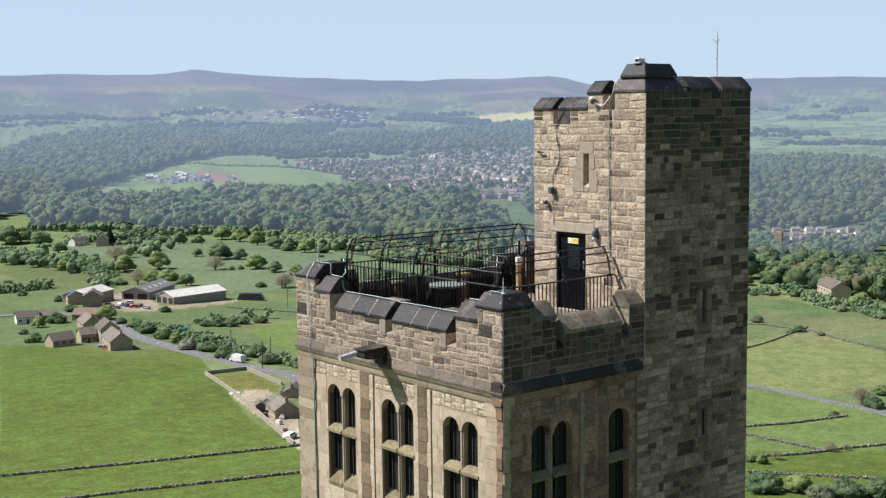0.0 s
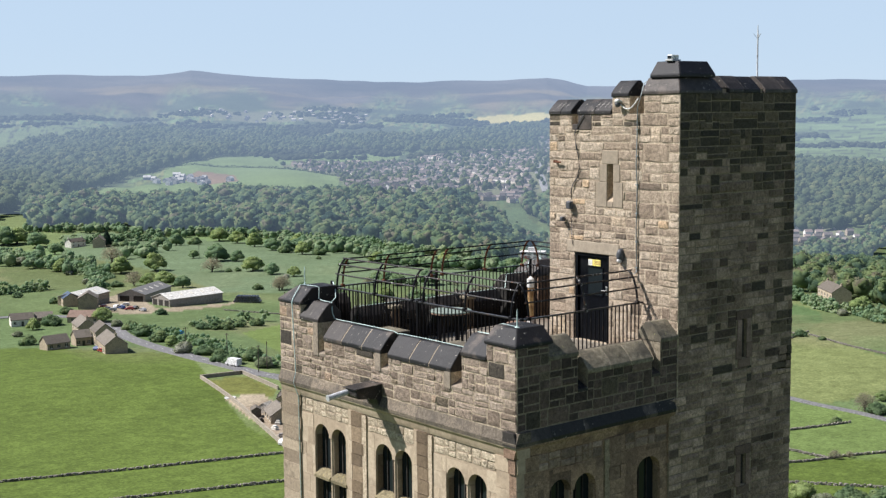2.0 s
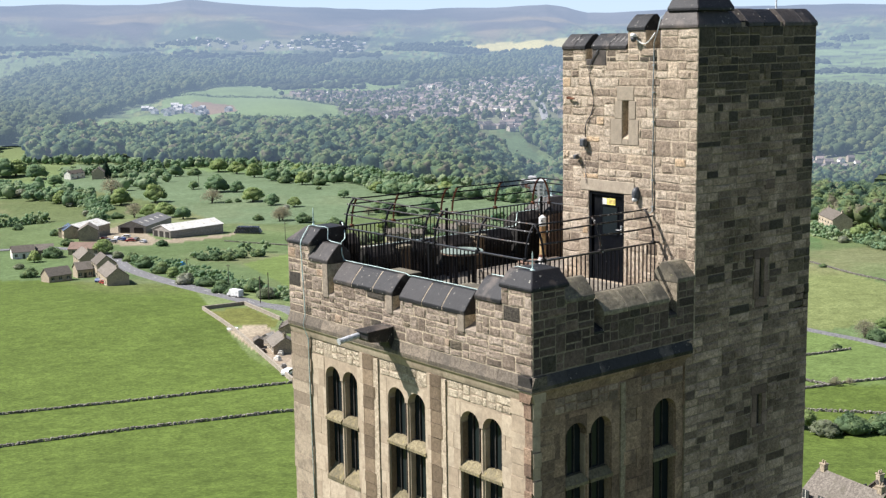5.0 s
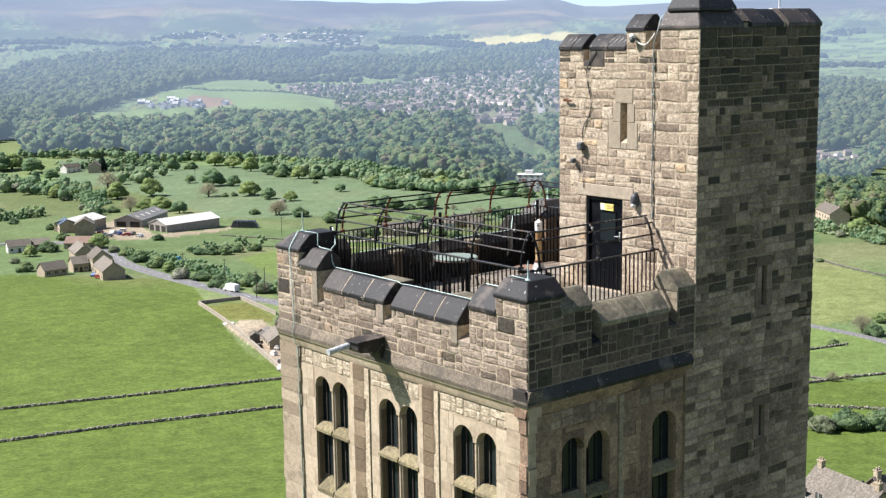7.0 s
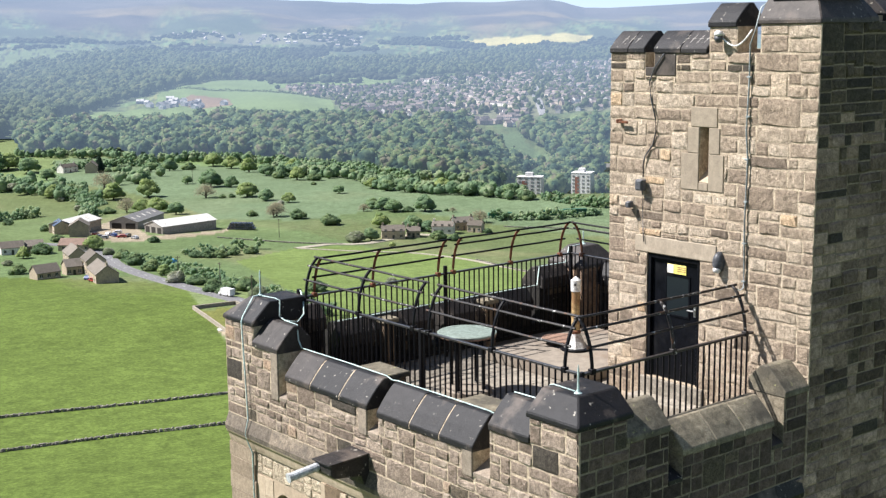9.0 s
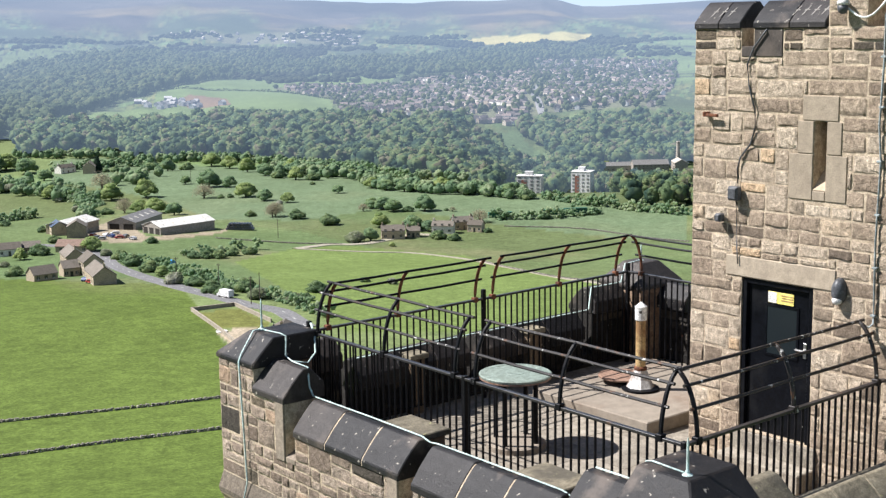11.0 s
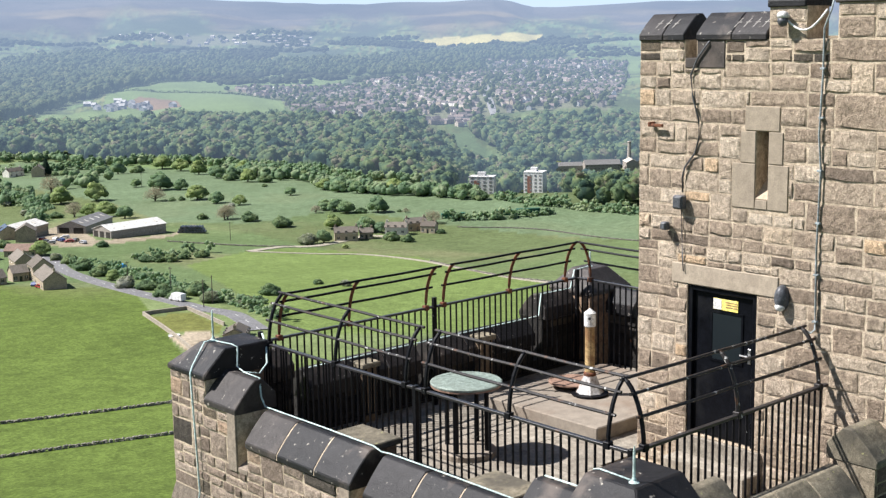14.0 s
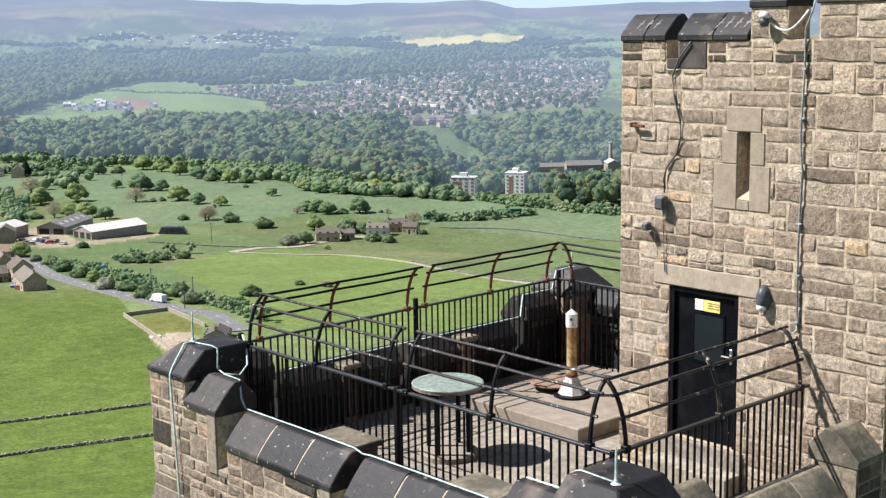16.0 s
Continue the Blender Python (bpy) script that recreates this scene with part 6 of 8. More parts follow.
def arch_head(bm, at, u0, u1, spring, top, depth, steps=10):
    """Masonry between a round arch over u0..u1 and the level top, with its soffit."""
    mid, rad = (u0 + u1) / 2, (u1 - u0) / 2
    rise = LIGHT_TOP - spring
    pts = [(mid - rad * math.cos(math.pi * k / steps), spring + rise * math.sin(math.pi * k / steps)) for k in range(steps + 1)]
    front = [[bm.verts.new(at(p[0], 0, p[1])), bm.verts.new(at(p[0], 0, top))] for p in pts]
    back = [bm.verts.new(at(p[0], -depth, p[1])) for p in pts]
    for k in range(steps):
        bm.faces.new((front[k][0], front[k + 1][0], front[k + 1][1], front[k][1]))
        bm.faces.new((front[k][0], back[k], back[k + 1], front[k + 1][0]))


def window_bay(at, u0, u1, lights, stone, tag):
    """A window of round-headed lights over a transom, in a dressed surround: at() maps (along, out, up)."""
    mull = 0.09
    w = (u1 - u0 - mull * (lights - 1)) / lights
    win = thing(tag, "round-headed mullioned stone window with a mossy transom and dark glass", "window", kind="structure")
    for k in range(lights):
        a = u0 + k * (w + mull)
        bm = bmesh.new()
        arch_head(bm, at, a, a + w, SPRING, LIGHT_TOP + 0.14, 0.32)
        if k:
            cell = [bm.verts.new(at(u, 0, z)) for u, z in ((a - mull, SPRING), (a, SPRING), (a, LIGHT_TOP + 0.14), (a - mull, LIGHT_TOP + 0.14))]
            deep = [bm.verts.new(v.co + (at(0, -0.3, 0) - at(0, 0, 0))) for v in cell]
            bm.faces.new(cell)
            for q in range(4):
                bm.faces.new((cell[q], deep[q], deep[(q + 1) % 4], cell[(q + 1) % 4]))
        part("arch_head", bm, stone, win)
        for name, lo, hi in (("pane", TRANSOM + 0.02, LIGHT_TOP + 0.02), ("pane", SILL - 0.1, TRANSOM - 0.12)):
            bm = bmesh.new()
            box(bm, (0, 0, 0), (1, 1, 1))
            for v in bm.verts:
                v.co = at(a - 0.01 + (w + 0.02) * v.co.x, -0.19 - 0.012 * v.co.y, lo + (hi - lo) * v.co.z)
            part(name, bm, M_GLASS, win, "dark leaded window glass")
        for f in (0.34, 0.67):
            bm = bmesh.new()
            box(bm, (0, 0, 0), (1, 1, 1))
            for v in bm.verts:
                v.co = at(a + w * f - 0.012 + 0.024 * v.co.x, -0.185 + 0.025 * v.co.y, SILL - 0.1 + (LIGHT_TOP - SILL) * v.co.z)
            part("glazing_bar", bm, M_DARK, win)
        # jamb linings: brown for timber and the shade painted with it, pale beside the mullion
        for e0, e1 in ((a + w - 0.014, a + w + 0.002), (a - 0.002, a + 0.012)):
            bm = bmesh.new()
            box(bm, (0, 0, 0), (1, 1, 1))
            for v in bm.verts:
                v.co = at(e0 + (e1 - e0) * v.co.x, -0.18 + 0.13 * v.co.y, SILL - 0.05 + (SPRING + 0.02 - SILL) * v.co.z)
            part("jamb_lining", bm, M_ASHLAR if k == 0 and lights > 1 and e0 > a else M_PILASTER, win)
        # weathered transom with a slope towards the weather
        bm = bmesh.new()
        prism(bm, [(-0.32, TRANSOM - 0.14), (0.03, TRANSOM - 0.14), (0.03, TRANSOM - 0.08), (-0.1, TRANSOM + 0.06), (-0.32, TRANSOM + 0.06)], "x", a - 0.02, a + w + 0.02)
        for v in bm.verts:
            v.co = at(v.co.x, v.co.y, v.co.z)
        part("transom", bm, M_LICHEN, win, "transom stone with yellow lichen")
        bm = bmesh.new()
        prism(bm, [(-0.32, SILL - 0.3), (0.02, SILL - 0.3), (0.02, SILL - 0.22), (-0.2, SILL + 0.08), (-0.32, SILL + 0.08)], "x", a - 0.02, a + w + 0.02)
        for v in bm.verts:
            v.co = at(v.co.x, v.co.y, v.co.z)
        part("sill", bm, M_LICHEN, win)
        if k:
            bm = bmesh.new()
            prism(bm, [(a - mull, -0.25), (a - mull, -0.06), (a - mull * 0.72, -0.02), (a - mull * 0.28, -0.02), (a, -0.06), (a, -0.25)], "z", SILL - 0.24, SPRING - 0.002)
            for v in bm.verts:
                v.co = at(v.co.x, v.co.y, v.co.z)
            part("mullion", bm, stone, win)
    return win


def shaft_face(o, u, n, length, bays, pilasters, stone, rubble, mortar, pil, seed, drop=0.0):
    at = local(o, u, n)
    # recessed panel with the window openings through it
    holes = []
    for b in bays:
        holes.append((b[0], b[1], SILL - 0.25 - drop, LIGHT_TOP + 0.14 - drop))
    bm = bmesh.new()
    panel(bm, at(0, -RECESS, 0), u, n, (0.16, length), (BASE, -1.36), holes, 0.6)
    part("wall", bm, stone, tower_body)
    inner = local(at(0, -RECESS, -drop), u, n)
    for b in bays:
        window_bay(inner, b[0], b[1], b[2], stone, "window_" + str(1 + len([o_ for o_ in bpy.data.objects if o_.name.startswith("window_") and not o_.parent])))
    # pilasters and corner piers in alternating blocks
    rng = random.Random(seed)
    for a, b in pilasters:
        z = -1.36
        while z > -8.0:
            h = rng.uniform(0.24, 0.36)
            g = rng.choice((0.0, 0.0, 0.03))
            bm = bmesh.new()
            out = rng.uniform(-0.012, 0.0)
            if 0.1 < a and b < length - 0.1:
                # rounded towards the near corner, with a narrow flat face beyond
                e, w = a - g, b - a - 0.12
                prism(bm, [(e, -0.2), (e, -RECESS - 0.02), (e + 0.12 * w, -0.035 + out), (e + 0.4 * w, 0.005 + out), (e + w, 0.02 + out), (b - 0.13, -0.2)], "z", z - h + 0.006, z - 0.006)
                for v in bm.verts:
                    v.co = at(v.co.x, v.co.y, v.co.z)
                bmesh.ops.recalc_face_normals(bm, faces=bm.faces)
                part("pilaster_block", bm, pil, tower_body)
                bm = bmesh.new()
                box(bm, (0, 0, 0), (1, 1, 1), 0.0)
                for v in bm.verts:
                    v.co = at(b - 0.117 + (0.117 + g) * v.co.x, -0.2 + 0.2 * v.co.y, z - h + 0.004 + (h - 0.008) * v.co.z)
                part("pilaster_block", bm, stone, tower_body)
                z -= h
                continue
            box(bm, (0, 0, 0), (1, 1, 1), 0.0)
            for v in bm.verts:
                v.co = at(a - g + (b - a + 2 * g) * v.co.x, -0.2 + (0.2 + out) * v.co.y, z - h + 0.006 + (h - 0.012) * v.co.z)
            part("pilaster_block", bm, stone if a < 0.1 else M_PIER if n[0] < 0 else pil, tower_body)
            z -= h
        bm = bmesh.new()
        box(bm, (0, 0, 0), (1, 1, 1))
        for v in bm.verts:
            v.co = at(a + 0.01 + (b - a - 0.02) * v.co.x, -0.2 + 0.185 * v.co.y, BASE + (-1.4 - BASE) * v.co.z)
        part("pilaster_core", bm, mortar, tower_body)
    # rubble band above the windows
    edges = [p for p in pilasters]
    for (a0, a1), (b0, b1) in zip(edges, edges[1:]):
        # squared blocks of the window surrounds
        for u0, u1, z0, z1 in courses(a1 + 0.005, b0 - 0.005, -6.4, -1.74, holes, seed + 7, 0.26, 0.4, 0.22, 0.5):
            bm = bmesh.new()
            box(bm, (0, 0, 0), (1, 1, 1))
            lift = rng.uniform(0.004, 0.011)
            for v in bm.verts:
                v.co = at(u0 + 0.003 + (u1 - u0 - 0.006) * v.co.x, -RECESS - 0.02 + (0.02 + lift) * v.co.y, z0 + 0.003 + (z1 - z0 - 0.006) * v.co.z)
            bmesh.ops.recalc_face_normals(bm, faces=bm.faces)
            part("surround_block", bm, stone, tower_body)
        rects = courses(a1 + 0.04, b0 - 0.04, -1.72, -1.38, [], seed + int(a0 * 10), 0.12, 0.17, 0.15, 0.35)
        lay_stones(tower_body, at(0, -RECESS, 0), u, n, rects, (M_BAND, M_BAND) if n[0] < 0 else rubble, seed, proud=(0.01, 0.025), name="stone")
    # hollow moulding and sloping string course
    for name, prof, m in (("moulding", [(-0.3, -1.36), (-0.02, -1.36), (0.0, -1.3), (0.02, -1.22), (0.06, -1.16), (0.06, -1.13), (-0.3, -1.13)], stone),
                          ("string_course", [(-0.3, -1.128), (0.075, -1.128), (0.085, -1.06), (0.005, -0.86), (-0.3, -0.86)], M_STRING if n[0] < 0 else M_COPING)):
        a = 0.0
        while a < length - 0.1:
            w = rng.uniform(0.75, 1.1) if name == "string_course" else rng.uniform(1.2, 1.8)
            b = length if length - a - w < 0.5 else a + w
            bm = bmesh.new()
            prism(bm, prof, "x", a + 0.003 if a else -0.08 if name == "string_course" else -0.05, b - 0.003)
            for v in bm.verts:
                v.co = at(v.co.x, v.co.y, v.co.z)
            bmesh.ops.recalc_face_normals(bm, faces=bm.faces)
            part(name + "_stone", bm, m, tower_body)
            a = b


M_LICHEN = weathered("lichened_stone", [(0.0, (0.15, 0.1275, 0.075)), (1.0, (0.24, 0.2025, 0.12))], stain=(0.075, 0.0675, 0.045), lichen=(0.27, 0.21, 0.075), lichen_edge=(0.6, 0.68), vary="object", bump=0.5)
M_PIER = weathered("stained_pier_stone", [(0.0, (0.22, 0.172, 0.122)), (0.6, (0.3, 0.24, 0.172)), (1.0, (0.38, 0.31, 0.225))], stain=(0.1, 0.08, 0.06), stain_amount=0.7, mottle=0.6, bump=0.5)
M_BAND = weathered("pale_band_rubble", [(0.0, (0.3, 0.25, 0.18)), (0.2, (0.42, 0.35, 0.255)), (1.0, (0.55, 0.47, 0.35))], stain=(0.16, 0.125, 0.09), stain_amount=0.5, bump=0.9, bump_size=0.02)
M_STRING = weathered("weathered_string_course", [(0.0, (0.1, 0.085, 0.068)), (1.0, (0.2, 0.165, 0.125))], stain=(0.06, 0.052, 0.045), stain_amount=0.6, bump=0.4)
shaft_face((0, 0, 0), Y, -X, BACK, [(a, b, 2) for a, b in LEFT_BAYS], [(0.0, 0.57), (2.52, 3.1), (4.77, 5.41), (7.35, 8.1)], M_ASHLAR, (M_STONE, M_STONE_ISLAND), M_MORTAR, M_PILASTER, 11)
shaft_face((0, 0, 0), X, -Y, 4.4, [(0.89, 2.15, 2), (3.35, 4.04, 1)], [(0.0, 0.55), (2.37, 2.94), (4.28, 4.4)], M_ASHLAR_DARK, (M_SHADE_RUBBLE, M_SHADE_RUBBLE_ISLAND), M_MORTAR_DARK, M_ASHLAR_DARK, 12, 0.07)
# plain back faces and the roof deck
bm = bmesh.new()
box(bm, (0.3, BACK - 0.5, BASE), (EAST, BACK, -0.86))
part("wall", bm, M_ASHLAR_DARK, tower_body)
bm = bmesh.new()
box(bm, (EAST - 0.5, TY, BASE), (EAST, BACK - 0.5, -0.86))
part("wall", bm, M_ASHLAR_DARK, tower_body)
bm = bmesh.new()
box(bm, (0.35, 0.35, -0.95), (EAST - 0.4, BACK - 0.4, FLOOR - 0.02))
part("roof_deck", bm, M_MORTAR, tower_body)

# parapet rubble copy, darkened in colour for the run that lies in shade
M_PARAPET_SHADE = weathered("shaded_parapet_stone", [(0.0, (0.05548, 0.04103, 0.03612)), (0.3, (0.09431, 0.06865, 0.05797)), (0.8, (0.1331, 0.09725, 0.08095)), (1.0, (0.1997, 0.1449, 0.118))], stain=(0.03883, 0.03052, 0.03058), stain_amount=0.6, bump=0.9, bump_size=0.025, coarse=1.8)
M_CHEEK = weathered("dressed_embrasure_stone", [(0.0, (0.15, 0.125, 0.1)), (1.0, (0.29, 0.24, 0.185))], stain=(0.07, 0.06, 0.05), stain_amount=0.7, mottle=0.6, bump=0.4)
# near-black: the shade inside the parapet and slit is put into the colour
M_INNER = weathered("inner_shade_stone", [(0.0, (0.016, 0.015, 0.014)), (0.8, (0.034, 0.03, 0.026)), (1.0, (0.09, 0.075, 0.056))], stain=(0.012, 0.011, 0.01), stain_amount=0.6, vary="island", bump=0.8, bump_size=0.02, coarse=1.8)
# mortar darkened the same way for the shaded run
M_PARAPET_SHADE_MORTAR = weathered("shaded_parapet_mortar", [(0.0, (0.1755, 0.1485, 0.108)), (1.0, (0.2835, 0.2403, 0.1755))], stain=(0.081, 0.0675, 0.054), vary="place", bump=0.5, fine=120.0)
# --- parapet: walls, merlons and copings along each side
# each run: (from, to, wall top, ridge) of the merlons along the face
def coping(at, a, b, base, ridge, mat, parent, back=0.62, lap=0.03, name="coping_stone"):
    bm = bmesh.new()
    top0, top1 = back * 0.48, back * 0.66
    rise = ridge - base
    # the weathered face swells a little between its foot and the narrow ridge
    prism(bm, [(-back, base - 0.02), (lap, base - 0.02), (lap, base + 0.06), (lap - 0.4 * (lap + top0), base + 0.06 + 0.46 * (rise - 0.06)), (lap - 0.78 * (lap + top0), base + 0.06 + 0.83 * (rise - 0.06)), (-top0, ridge), (-top1, ridge), (-back, base + rise * 0.45)], "x", a, b)
    for v in bm.verts:
        v.co = at(v.co.x, v.co.y, v.co.z)
    bmesh.ops.recalc_face_normals(bm, faces=bm.faces)
    bmesh.ops.bevel(bm, geom=list(bm.edges), offset=0.012, segments=1, affect="EDGES")
    return part(name, bm, mat, parent)


def run(o, u, n, length, merlons, mats, seed, thick=0.5, outside=True, coping_mat=None, bottom=-0.28, start=0.0):
    """A stretch of parapet with narrow embrasures between its merlons."""
    at = local(o, u, n)
    rng = random.Random(seed)
    bm = bmesh.new()
    holes, z1 = [], 0.8
    prev = 0.0
    for a, b, top, ridge in merlons:
        if a > prev + 0.01:
            holes.append((prev, a, bottom, z1))
        holes.append((a, b, top, z1))
        prev = b
    if prev < length - 0.01:
        holes.append((prev, length, bottom, z1))
    panel(bm, at(0, 0, 0), u, n, (start, length), (-0.86, z1), holes, thick)
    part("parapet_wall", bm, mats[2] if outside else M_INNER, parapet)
    if outside:
        rects = courses(-0.03, length, -0.85, z1, [(-0.04, 0.0, *holes[0][2:])] * (holes[0][0] < 0.01) + holes, seed, 0.125, 0.2, 0.2, 0.46)
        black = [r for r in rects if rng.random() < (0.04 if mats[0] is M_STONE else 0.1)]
        flush = {"proud": (0.006, 0.02), "joint": 0.02} if mats[0] is M_PARAPET_SHADE else {}
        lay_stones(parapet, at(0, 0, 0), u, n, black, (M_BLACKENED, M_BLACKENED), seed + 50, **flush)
        lay_stones(parapet, at(0, 0, 0), u, n, [r for r in rects if r not in black], mats[:2], seed, **flush)
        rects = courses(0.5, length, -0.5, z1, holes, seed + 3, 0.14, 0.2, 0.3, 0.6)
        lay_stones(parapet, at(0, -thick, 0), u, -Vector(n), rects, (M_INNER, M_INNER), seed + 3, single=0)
    else:
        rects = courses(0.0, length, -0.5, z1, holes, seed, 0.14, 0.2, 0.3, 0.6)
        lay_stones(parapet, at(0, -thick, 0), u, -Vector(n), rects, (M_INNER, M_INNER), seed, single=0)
    for (a0, a1, t0, _r0), (b0, b1, t1, _r1) in zip(merlons, merlons[1:]):
        if outside and b0 - a1 > 0.1:
            bm = bmesh.new()
            prism(bm, [(-thick, bottom - 0.04), (0.012, bottom - 0.04), (0.012, bottom + 0.015), (-thick, bottom + 0.26)], "x", a1 + 0.003, b0 - 0.003)
            if n[0] < 0:
                box(bm, (b0 + 0.002, -0.12, bottom - 0.05), (b0 + 0.2, 0.028, t1 - 0.004), 0.008)
            for v in bm.verts:
                v.co = at(v.co.x, v.co.y, v.co.z)
            bmesh.ops.recalc_face_normals(bm, faces=bm.faces)
            part("embrasure_stone", bm, M_CHEEK if mats[0] is M_STONE else M_COPING, parapet)
    for a, b, top, ridge in merlons:
        if ridge is None:
            continue
        cuts = max(1, round((b - a) / 0.68))
        marks = [a - 0.015] + [a + (b - a) * (k + rng.uniform(-0.08, 0.08)) / cuts for k in range(1, cuts)] + [b + 0.015]
        coping(at, a + 0.02, b - 0.02, top - 0.002, ridge - 0.014, M_MORTAR, parapet, thick + 0.088, 0.022, "coping_joint")
        for c, d in zip(marks, marks[1:]):
            coping(at, c + 0.0035, d - 0.0035, top, ridge + rng.uniform(-0.008, 0.008), coping_mat or M_COPING, parapet, back=thick + 0.1)


def corner_cap(x0, x1, y0, y1, z, top, mat, inset=0.26, parent=None, inner=None):
    """A hipped capstone; inner: the smaller slope on the two sides that face the roof, as signs (x, y) and width."""
    bm = bmesh.new()
    lap = 0.03
    lo = [(x0 - lap, y0 - lap), (x1 + lap, y0 - lap), (x1 + lap, y1 + lap), (x0 - lap, y1 + lap)]
    sx, sy, less = inner or (0, 0, inset)
    xa, xb = x0 + (less if sx < 0 else inset), x1 - (less if sx > 0 else inset)
    ya, yb = y0 + (less if sy < 0 else inset), y1 - (less if sy > 0 else inset)
    hi = [(xa, ya), (xb, ya), (xb, yb), (xa, yb)]
    rings = [[bm.verts.new((*p, h)) for p in ps] for ps, h in ((lo, z), (lo, z + 0.07), (hi, top))]
    for a, b in zip(rings, rings[1:]):
        for k in range(4):
            bm.faces.new((a[k], a[(k + 1) % 4], b[(k + 1) % 4], b[k]))
    bm.faces.new(rings[0][::-1])
    bm.faces.new(rings[-1])
    bmesh.ops.bevel(bm, geom=list(bm.edges), offset=0.015, segments=1, affect="EDGES")
    part("corner_cap", bm, mat, parent or parapet)


RUBBLE = (M_STONE, M_STONE_ISLAND, M_MORTAR)
SHADED_RUN = (M_PARAPET_SHADE, M_PARAPET_SHADE, M_PARAPET_SHADE_MORTAR)
run((0, 0, 0), Y, -X, BACK, [(0, 0.82, 0.72, None), (0.82, 1.55, 0.4, 0.8), (1.87, 3.91, 0.02, 0.44), (4.16, 6.28, 0.06, 0.46), (6.49, 7.22, 0.43, 0.82), (7.22, 8.1, 0.74, None)], RUBBLE, 21, start=0.012)
run((0, 0, 0), X, -Y, TX, [(0.0, 0.83, 0.72, None), (0.83, 1.6, 0.41, 0.78), (1.87, 3.72, 0.03, 0.4), (3.97, 4.49, 0.38, 0.74)], SHADED_RUN, 22, coping_mat=M_COPING_PALE, start=0.012)
run((0, BACK, 0), X, Y, EAST, [(0, 0.9, 0.72, None), (0.9, 1.6, 0.41, 0.8), (1.87, 3.95, 0.03, 0.44), (4.2, 6.4, 0.03, 0.44), (6.65, 7.4, 0.41, 0.8), (7.4, 8.4, 0.72, None)], SHADED_RUN, 23, outside=False, start=0.012)
run((EAST, 0, 0), Y, X, BACK, [(3.75, 4.6, 0.03, 0.44), (4.8, 6.4, 0.03, 0.44), (6.6, 7.2, 0.41, 0.8), (7.2, 8.1, 0.72, None)], (M_STONE, M_STONE_ISLAND, M_MORTAR), 24, outside=False)
corner_cap(0, 0.9, 0, 0.84, 0.71, 1.04, M_COPING, 0.24, None, (1, 1, -0.02))
corner_cap(0, 0.98, 7.21, BACK, 0.73, 1.1, M_COPING, 0.3, None, (1, -1, -0.02))
corner_cap(EAST - 1.0, EAST, 7.2, BACK, 0.72, 1.12, M_COPING)
# stone of the corner piers behind their faces
for x0, x1, y0, y1 in ((0.3, 0.84, 0.3, 0.83), (0.3, 0.9, 7.21, 7.8), (7.4, 8.1, 7.2, 7.8)):
    bm = bmesh.new()
    box(bm, (x0, y0, -0.5), (x1, y1, 0.73))
    part("corner_pier", bm, M_ASHLAR_DARK, parapet)
# low stone piers behind the long merlons
for x0, x1, y0, y1 in ((0.5, 0.92, 4.45, 5.1), (0.5, 0.92, 2.1, 2.75), (2.75, 3.0, 7.42, 7.6), (5.1, 5.35, 7.42, 7.6)):
    bm = bmesh.new()
    box(bm, (x0, y0, FLOOR), (x1, y1, 0.32), 0.01)
    part("pier", bm, M_PILASTER, parapet)
    bm = bmesh.new()
    box(bm, (x0 - 0.04, y0 - 0.05, 0.32), (x1 + 0.04, y1 + 0.05, 0.4), 0.012)
    part("pier_cap", bm, M_COPING_PALE, parapet)

# --- stair turret
M_DRESSED = weathered("weathered_dressed_stone", [(0.0, (0.27, 0.225, 0.168)), (1.0, (0.37, 0.312, 0.236))], stain=(0.18, 0.145, 0.11), stain_amount=0.5, bump=0.4, coarse=1.5, mottle=0.45, stain_edge=(0.5, 0.7))
DOOR = (1.92, 2.96, 0.0, 1.94)
SLIT = (1.81, 1.98, 3.1, 3.91)
TOP = 4.98
bm = bmesh.new()
panel(bm, (TX, 0, 0), Y, -X, (0.012, TY), (FLOOR - 0.4, TOP), [DOOR, SLIT, (2.87, 3.05, 4.75, 4.98)], 0.5)
part("wall", bm, M_MORTAR, turret)
bm = bmesh.new()
panel(bm, (TX + 0.002, 0, 0), Y, -X, (1.35, 1.84), (TOP, 5.35), [], 0.45)
panel(bm, (TX + 0.002, 0, 0), Y, -X, (0.012, 0.95), (TOP, 5.38), [], 0.45)
part("merlon", bm, M_MORTAR, turret)
SLITS_R = [(6.6, 6.77, -0.3, 0.54), (6.62, 6.8, -3.13, -2.44)]
bm = bmesh.new()
panel(bm, (TX - 0.23, 0, 0), X, -Y, (0.0, EAST - TX + 0.23), (BASE, -0.86), [(s[0] - TX + 0.23, s[1] - TX + 0.23, *s[2:]) for s in SLITS_R], 0.5)
panel(bm, (TX, 0, 0), X, -Y, (0.012, EAST - TX), (-0.86, 5.4), [(s[0] - TX, s[1] - TX, *s[2:]) for s in SLITS_R], 0.5)
part("wall", bm, M_MORTAR_DARK, turret)
bm = bmesh.new()
box(bm, (TX + 0.5, TY - 0.4, FLOOR - 0.4), (EAST, TY, TOP))
box(bm, (EAST - 0.4, 0.5, BASE), (EAST, TY - 0.4, TOP))
box(bm, (TX + 0.3, 0.3, 4.5), (EAST - 0.3, TY - 0.3, 4.72))
part("back_wall", bm, M_MORTAR_DARK, turret)
# near-black slabs added behind the door and slit to keep them dark
bm = bmesh.new()
